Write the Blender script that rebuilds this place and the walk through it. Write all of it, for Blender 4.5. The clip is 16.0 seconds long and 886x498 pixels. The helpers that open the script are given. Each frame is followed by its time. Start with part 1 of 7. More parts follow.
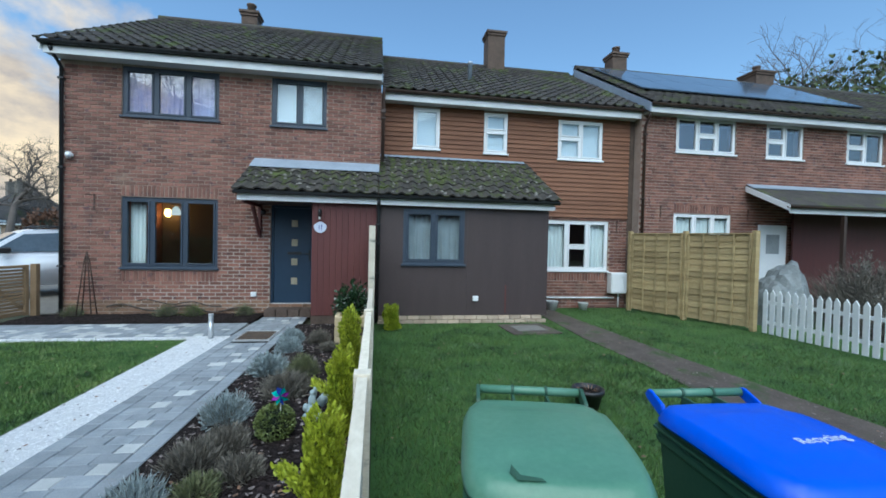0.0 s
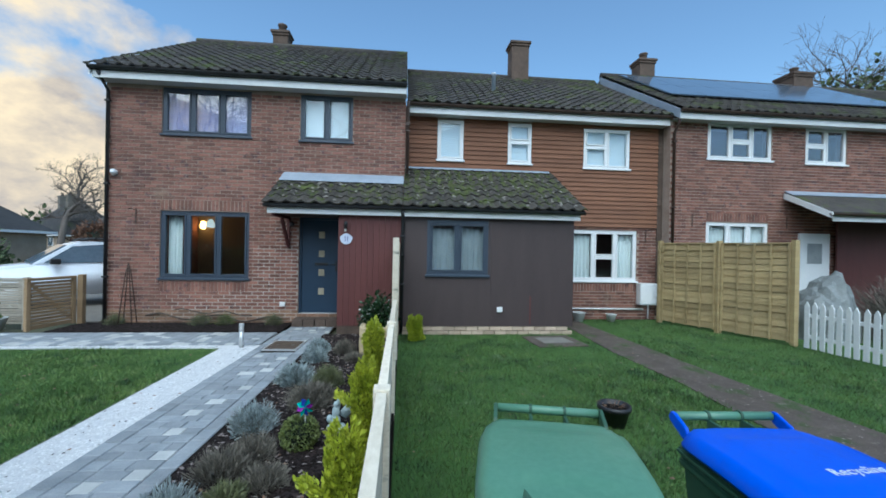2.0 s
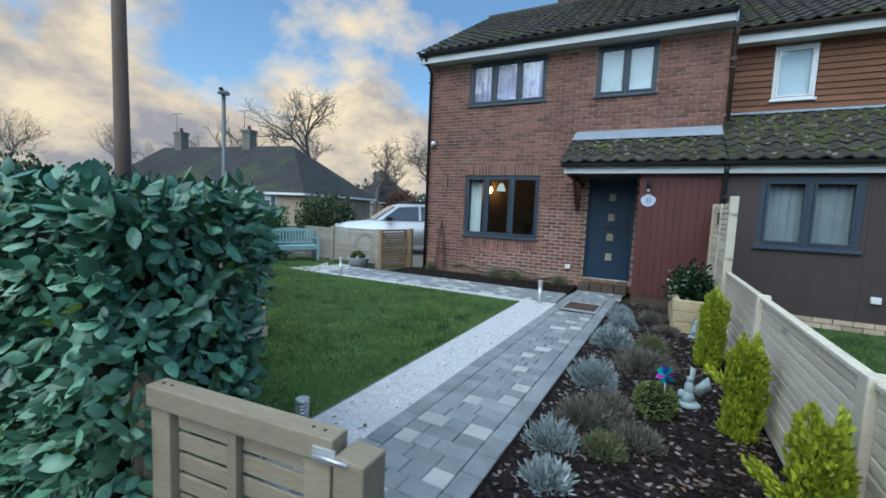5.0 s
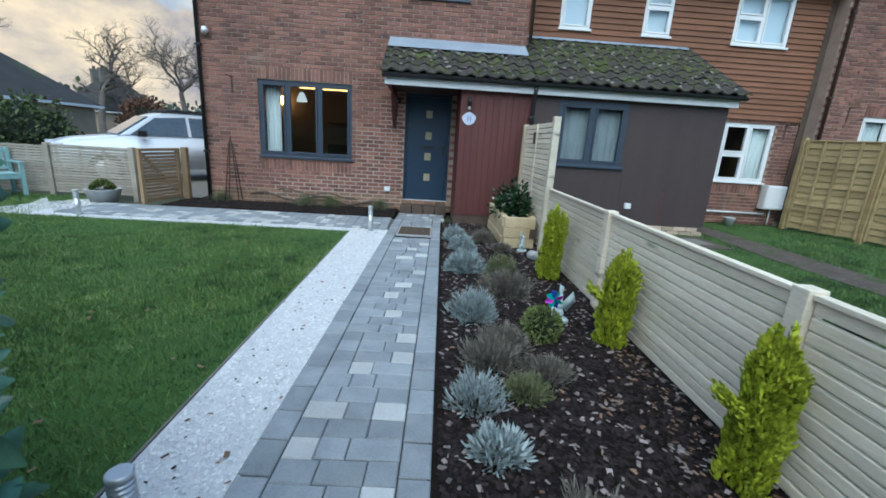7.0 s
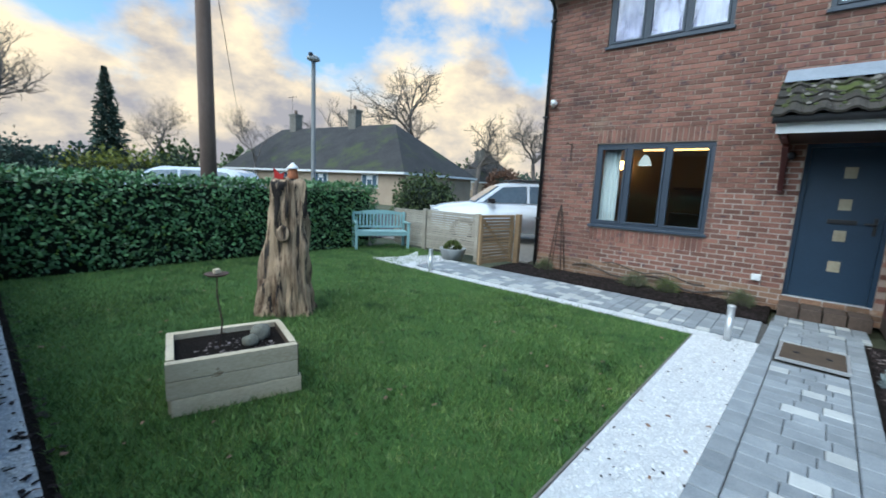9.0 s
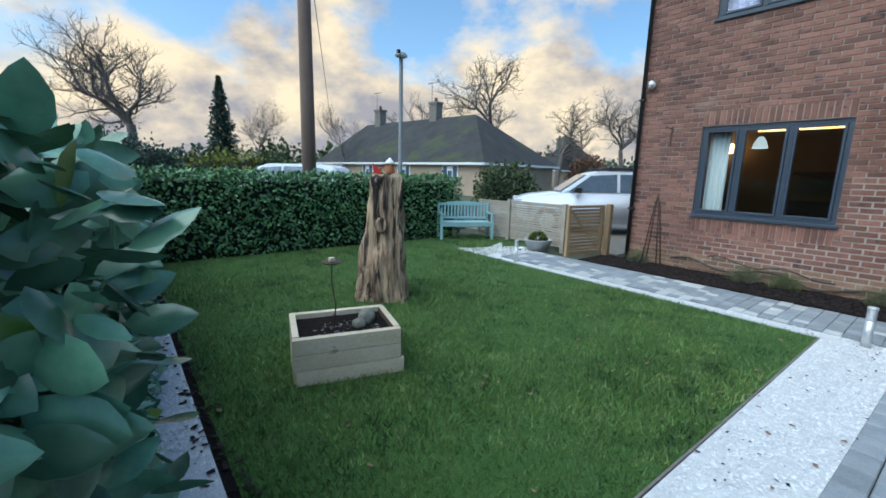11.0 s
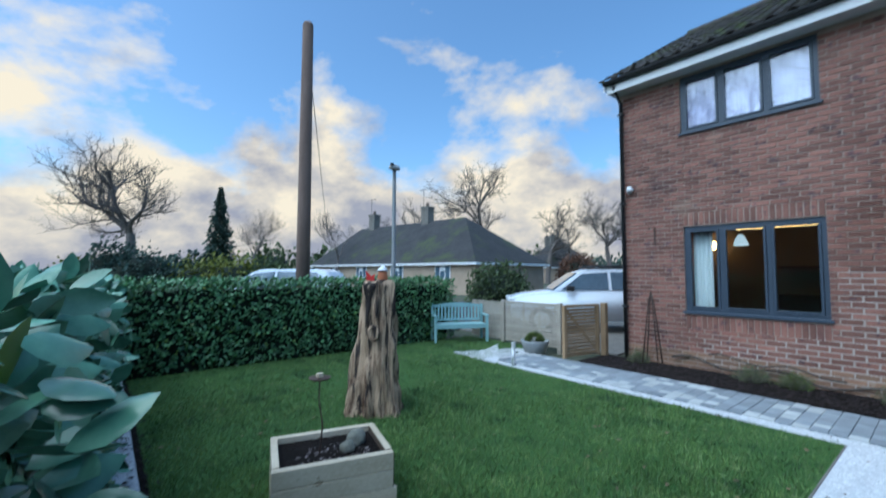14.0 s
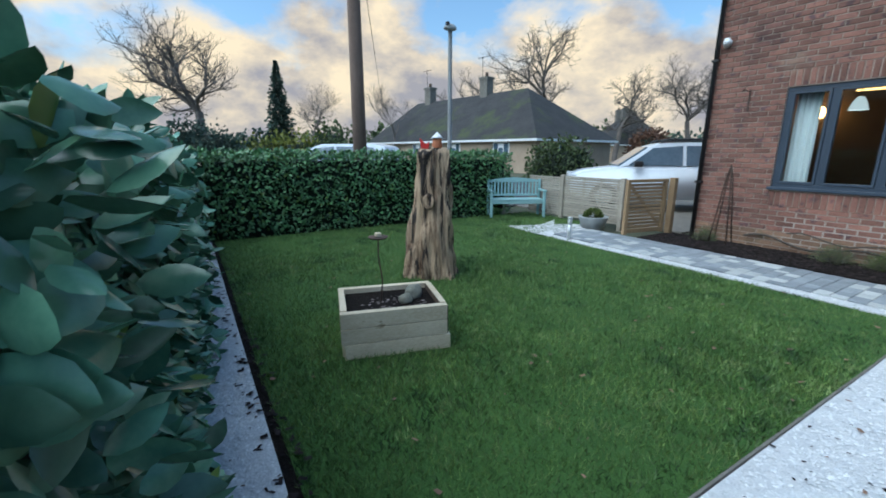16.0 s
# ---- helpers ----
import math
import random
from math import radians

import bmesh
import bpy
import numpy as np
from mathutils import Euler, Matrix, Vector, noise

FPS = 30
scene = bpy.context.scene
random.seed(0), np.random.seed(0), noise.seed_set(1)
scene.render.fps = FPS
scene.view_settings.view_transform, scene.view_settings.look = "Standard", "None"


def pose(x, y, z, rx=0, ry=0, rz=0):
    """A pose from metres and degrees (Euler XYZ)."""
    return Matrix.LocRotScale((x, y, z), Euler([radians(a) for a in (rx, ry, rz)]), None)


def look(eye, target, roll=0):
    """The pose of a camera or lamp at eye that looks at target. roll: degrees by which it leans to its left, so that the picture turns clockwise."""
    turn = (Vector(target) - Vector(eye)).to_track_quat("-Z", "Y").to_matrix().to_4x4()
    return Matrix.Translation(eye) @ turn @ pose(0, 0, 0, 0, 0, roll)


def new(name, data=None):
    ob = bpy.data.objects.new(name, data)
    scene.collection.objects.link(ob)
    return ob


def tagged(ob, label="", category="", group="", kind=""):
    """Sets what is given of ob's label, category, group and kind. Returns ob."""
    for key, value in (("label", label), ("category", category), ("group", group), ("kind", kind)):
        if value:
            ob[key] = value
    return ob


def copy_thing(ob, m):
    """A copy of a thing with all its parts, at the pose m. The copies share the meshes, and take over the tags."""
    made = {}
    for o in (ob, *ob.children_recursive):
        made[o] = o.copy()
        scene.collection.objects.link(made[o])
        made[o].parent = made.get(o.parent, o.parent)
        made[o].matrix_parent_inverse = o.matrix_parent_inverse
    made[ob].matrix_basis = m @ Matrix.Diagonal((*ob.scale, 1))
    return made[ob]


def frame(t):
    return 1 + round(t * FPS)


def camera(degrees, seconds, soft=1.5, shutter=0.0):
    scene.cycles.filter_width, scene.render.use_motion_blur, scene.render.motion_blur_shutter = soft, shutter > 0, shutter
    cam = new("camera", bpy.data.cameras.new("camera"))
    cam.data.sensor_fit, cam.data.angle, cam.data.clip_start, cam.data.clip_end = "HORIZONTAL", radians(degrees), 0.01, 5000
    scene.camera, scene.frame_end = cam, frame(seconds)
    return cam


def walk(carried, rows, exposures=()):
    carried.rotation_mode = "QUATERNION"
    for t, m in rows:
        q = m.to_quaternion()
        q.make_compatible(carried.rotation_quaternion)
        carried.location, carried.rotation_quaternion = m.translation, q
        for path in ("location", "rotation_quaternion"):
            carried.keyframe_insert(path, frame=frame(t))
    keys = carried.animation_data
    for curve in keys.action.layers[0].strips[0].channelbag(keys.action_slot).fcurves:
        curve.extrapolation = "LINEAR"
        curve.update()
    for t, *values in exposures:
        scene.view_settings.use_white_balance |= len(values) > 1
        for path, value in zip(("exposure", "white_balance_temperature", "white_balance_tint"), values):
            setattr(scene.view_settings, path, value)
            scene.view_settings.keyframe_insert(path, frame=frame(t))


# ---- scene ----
cam = camera(94.0, 16.0, soft=1.7, shutter=0.25)
PATH = [
    (0, (0.368, 0.033, 1.61), (0.688, 2.007, 1.568), 1.3),
    (0.5, (0.393, 0.061, 1.63), (0.692, 2.039, 1.598), 1.4),
    (1, (0.414, 0.02, 1.639), (0.703, 1.999, 1.617), 1.4),
    (1.5, (0.355, 0.037, 1.591), (0.632, 2.018, 1.588), 1.3),
    (2, (0.404, 0.005, 1.656), (0.599, 1.995, 1.653), 1.1),
    (2.5, (0.407, 0.025, 1.651), (0.425, 2.025, 1.627), 0.9),
    (3, (0.362, 0.066, 1.57), (-0.095, 2.011, 1.495), 0.8),
    (5.5, (-0.761, 0.063, 1.446), (-1.673, 1.828, 1.22), 2.2),
    (6, (-0.99, 0.212, 1.388), (-1.682, 2.056, 1.04), 2.4),
    (6.5, (-1.189, 0.432, 1.351), (-1.505, 2.36, 0.925), 3.1),
    (7, (-1.315, 0.649, 1.412), (-1.217, 2.581, 0.907), 3.6),
    (7.5, (-1.339, 0.961, 1.386), (-1.27, 2.896, 0.885), 2.7),
    (8, (-1.474, 1.336, 1.391), (-1.781, 3.265, 0.962), 2.2),
    (8.5, (-1.662, 1.725, 1.465), (-2.688, 3.409, 1.13), 3.0),
    (11, (-1.748, 1.551, 1.492), (-3.287, 2.777, 1.132), 1.5),
    (11.5, (-1.69, 1.7, 1.485), (-3.023, 3.15, 1.14), 0.6),
    (12, (-1.615, 1.747, 1.493), (-2.416, 3.547, 1.149), -0.4),
    (12.5, (-1.651, 1.701, 1.487), (-2.058, 3.611, 1.057), -0.1),
    (13, (-1.626, 1.679, 1.476), (-2.279, 3.506, 0.993), 1.2),
    (13.5, (-1.738, 1.628, 1.499), (-2.971, 3.2, 1.409), 1.1),
    (13.8, (-1.717, 1.569, 1.565), (-3.181, 2.907, 1.825), -0.3),
    (14, (-1.785, 1.579, 1.563), (-3.331, 2.843, 1.677), 0.1),
    (14.5, (-1.783, 1.653, 1.47), (-3.295, 2.907, 1.092), -1.2),
    (15, (-1.787, 1.626, 1.479), (-3.32, 2.831, 1.037), -0.8),
    (15.5, (-1.786, 1.623, 1.478), (-3.35, 2.789, 1.034), -0.2),
    (16, (-1.8, 1.622, 1.443), (-3.46, 2.637, 0.983), 0.1),
]
EXPOSURES = [(t, stops + (0.26 if t < 4 else 0.10), kelvin, -5) for t, stops, kelvin in ((0, 0.15, 5500), (2, 0.16, 5500), (3, 0.18, 5550), (5.5, 0.12, 5500), (6.5, 0.3, 5520), (8, 0.42, 5580), (8.5, 0.5, 5620), (11, 0.38, 5550), (12, 0.24, 5450), (12.5, 0.27, 5580), (13.5, 0.45, 5450), (14, 0.28, 4980), (14.7, 0.10, 5350), (16, 0.30, 5480))]
walk(cam, [(t, look(eye, target, roll)) for t, eye, target, roll in PATH], EXPOSURES)

# ---- sky and sun ----
SUN_EL, SUN_AZ = radians(54), radians(190)
world = bpy.data.worlds.new("evening_sky")
scene.world = world
world.use_nodes = True
wn, wl = world.node_tree.nodes, world.node_tree.links
wn.clear()


def wnode(kind, **values):
    n = wn.new(kind)
    for key, value in values.items():
        n.inputs[key].default_value = value
    return n


def wmath(op, a, b=0.0, clamp=False):
    n = wn.new("ShaderNodeMath")
    n.operation, n.use_clamp = op, clamp
    for i, v in enumerate((a, b)):
        if isinstance(v, (int, float)):
            n.inputs[i].default_value = v
        else:
            wl.new(v, n.inputs[i])
    return n.outputs[0]


def wmix(fac, a, b):
    n = wn.new("ShaderNodeMix")
    n.data_type = "RGBA"
    for key, v in ((0, fac), (6, a), (7, b)):
        if isinstance(v, (int, float)):
            n.inputs[key].default_value = v
        elif isinstance(v, tuple):
            n.inputs[key].default_value = (*v, 1)
        else:
            wl.new(v, n.inputs[key])
    return n.outputs[2]


sky = wn.new("ShaderNodeTexSky")
sky.sky_type, sky.sun_disc = "NISHITA", False
sky.sun_elevation, sky.sun_rotation = SUN_EL, SUN_AZ
sky.altitude, sky.air_density, sky.dust_density, sky.ozone_density = 60, 1.0, 1.6, 1.4
sky_bg = wnode("ShaderNodeBackground", Strength=0.15)
wl.new(sky.outputs[0], sky_bg.inputs[0])
coord = wn.new("ShaderNodeTexCoord")
split = wn.new("ShaderNodeSeparateXYZ")
wl.new(coord.outputs["Generated"], split.inputs[0])
dx, dy, dz = split.outputs
flat = wn.new("ShaderNodeCombineXYZ")
wl.new(dx, flat.inputs[0])
wl.new(dy, flat.inputs[1])
wl.new(wmath("MULTIPLY", dz, 1.7), flat.inputs[2])
big = wnode("ShaderNodeTexNoise", Scale=3.4, Detail=9.0, Roughness=0.55, Distortion=0.15)
wl.new(flat.outputs[0], big.inputs["Vector"])
lumps = wnode("ShaderNodeTexNoise", Scale=5.2, Detail=7.0, Roughness=0.58)
wl.new(flat.outputs[0], lumps.inputs["Vector"])
# more cloud low down and towards the west, none overhead in the east
west = wmath("MINIMUM", wmath("MULTIPLY", wmath("ADD", dx, 0.30), -0.9), 0.10)
low = wmath("MULTIPLY", wmath("SUBTRACT", 0.285, dz), 0.95)
cover = wmath("ADD", wmath("ADD", wmath("SUBTRACT", big.outputs[0], 0.5), west), low)
cover = wmath("MULTIPLY", cover, 7.0, True)
shade = wmath("MULTIPLY", wmath("ADD", wmath("ADD", lumps.outputs[0], wmath("MULTIPLY", dz, 0.55)), -0.46), 4.2, True)
warm = wmix(shade, (0.38, 0.32, 0.33), (0.97, 0.70, 0.47))
cloud_bg = wnode("ShaderNodeBackground", Strength=0.92)
wl.new(warm, cloud_bg.inputs[0])
both = wn.new("ShaderNodeMixShader")
wl.new(cover, both.inputs[0])
wl.new(sky_bg.outputs[0], both.inputs[1])
wl.new(cloud_bg.outputs[0], both.inputs[2])
out = wn.new("ShaderNodeOutputWorld")
wl.new(both.outputs[0], out.inputs[0])

sun_data = bpy.data.lights.new("sun", "SUN")
sun_data.energy, sun_data.angle, sun_data.color = 2.1, radians(80), (1.0, 0.96, 0.92)
sun = new("sun", sun_data)
sun.matrix_world = look((0, 0, 30), Vector((0, 0, 30)) - Vector((math.sin(SUN_AZ) * math.cos(SUN_EL), math.cos(SUN_AZ) * math.cos(SUN_EL), math.sin(SUN_EL))))


# ---- materials ----
def surf(name, a, b, rough=0.7, scale=3.0, fine=40.0, bump=0.3, depth=0.004, metal=0.0, rand=0.0, island=0.0, spots=None, spec=0.5, stretch=(1, 1, 1), span=(0.36, 0.64)):
    """Two colours mixed by coarse and fine noise at world size, random value by object or island, fine relief."""
    m = bpy.data.materials.new(name)
    m.use_nodes = True
    n, l = m.node_tree.nodes, m.node_tree.links
    p = n["Principled BSDF"]
    geo = n.new("ShaderNodeNewGeometry")
    mp = n.new("ShaderNodeMapping")
    mp.inputs["Scale"].default_value = stretch
    l.new(geo.outputs["Position"], mp.inputs[0])
    coarse, grain = n.new("ShaderNodeTexNoise"), n.new("ShaderNodeTexNoise")
    for node, s, d in ((coarse, scale, 5), (grain, fine, 4)):
        node.inputs["Scale"].default_value, node.inputs["Detail"].default_value = s, d
        node.inputs["Roughness"].default_value = 0.62
        l.new(mp.outputs[0], node.inputs["Vector"])
    mean = n.new("ShaderNodeMath")
    mean.operation = "MULTIPLY_ADD"
    mean.inputs[1].default_value = 0.45
    l.new(grain.outputs[0], mean.inputs[0])
    part_ = n.new("ShaderNodeMath")
    part_.operation = "MULTIPLY"
    part_.inputs[1].default_value = 0.55
    l.new(coarse.outputs[0], part_.inputs[0])
    l.new(part_.outputs[0], mean.inputs[2])
    ramp = n.new("ShaderNodeMapRange")
    ramp.inputs[1].default_value, ramp.inputs[2].default_value = span
    l.new(mean.outputs[0], ramp.inputs[0])
    mix = n.new("ShaderNodeMix")
    mix.data_type = "RGBA"
    mix.inputs[6].default_value, mix.inputs[7].default_value = (*a, 1), (*b, 1)
    l.new(ramp.outputs[0], mix.inputs[0])
    col = mix.outputs[2]
    for c, s, cut, soft in (spots if spots and isinstance(spots[0][0], tuple) else [spots] if spots else []):
        sp = n.new("ShaderNodeTexNoise")
        sp.inputs["Scale"].default_value, sp.inputs["Detail"].default_value, sp.inputs["Roughness"].default_value = s, 6, 0.65
        l.new(mp.outputs[0], sp.inputs["Vector"])
        r2 = n.new("ShaderNodeMapRange")
        r2.inputs[1].default_value, r2.inputs[2].default_value = cut, cut + soft
        l.new(sp.outputs[0], r2.inputs[0])
        m2 = n.new("ShaderNodeMix")
        m2.data_type = "RGBA"
        m2.inputs[7].default_value = (*c, 1)
        l.new(r2.outputs[0], m2.inputs[0])
        l.new(col, m2.inputs[6])
        col = m2.outputs[2]
    for amount, kind, socket in ((rand, "ShaderNodeObjectInfo", "Random"), (island, "ShaderNodeNewGeometry", "Random Per Island")):
        if amount:
            src = n.new(kind)
            hsv = n.new("ShaderNodeHueSaturation")
            mr = n.new("ShaderNodeMapRange")
            mr.inputs[3].default_value, mr.inputs[4].default_value = 1 - amount, 1 + amount
            l.new(src.outputs[socket], mr.inputs[0])
            l.new(mr.outputs[0], hsv.inputs["Value"])
            l.new(col, hsv.inputs["Color"])
            col = hsv.outputs[0]
    l.new(col, p.inputs["Base Color"])
    p.inputs["Roughness"].default_value, p.inputs["Metallic"].default_value = rough, metal
    p.inputs["Specular IOR Level"].default_value = spec
    if bump:
        b_ = n.new("ShaderNodeBump")
        b_.inputs["Strength"].default_value, b_.inputs["Distance"].default_value = bump, depth
        l.new(grain.outputs[0], b_.inputs["Height"])
        l.new(b_.outputs[0], p.inputs["Normal"])
    return m


def leafy(name, a, b, rough=0.5, island=0.3, scale=2.0, spots=None):
    m = surf(name, a, b, rough, scale, 30, 0.15, 0.002, island=island, spots=spots)
    p = m.node_tree.nodes["Principled BSDF"]
    p.inputs["Subsurface Weight"].default_value = 0.0
    return m


def glow(name, c, strength):
    m = bpy.data.materials.new(name)
    m.use_nodes = True
    p = m.node_tree.nodes["Principled BSDF"]
    p.inputs["Base Color"].default_value = (*c, 1)
    p.inputs["Emission Color"].default_value, p.inputs["Emission Strength"].default_value = (*c, 1), strength
    return m


def glass_mat(name, tint=(0.9, 0.95, 0.97), rough=0.02, base=0.06):
    """Clear pane: base is the share mirrored head-on by each face, which grows towards grazing angles."""
    m = bpy.data.materials.new(name)
    m.use_nodes = True
    n, l = m.node_tree.nodes, m.node_tree.links
    n.clear()
    o = n.new("ShaderNodeOutputMaterial")
    mix, tr, gl, lw, power, span = (n.new("ShaderNode" + k) for k in ("MixShader", "BsdfTransparent", "BsdfGlossy", "LayerWeight", "Math", "MapRange"))
    tr.inputs[0].default_value = (*tint, 1)
    gl.inputs["Roughness"].default_value = rough
    lw.inputs["Blend"].default_value = 0.5
    power.operation = "POWER"
    power.inputs[1].default_value = 5.0
    span.inputs[3].default_value, span.inputs[4].default_value = base, 1.0
    l.new(lw.outputs["Facing"], power.inputs[0])
    l.new(power.outputs[0], span.inputs[0])
    l.new(span.outputs[0], mix.inputs[0])
    l.new(tr.outputs[0], mix.inputs[1])
    l.new(gl.outputs[0], mix.inputs[2])
    l.new(mix.outputs[0], o.inputs[0])
    return m


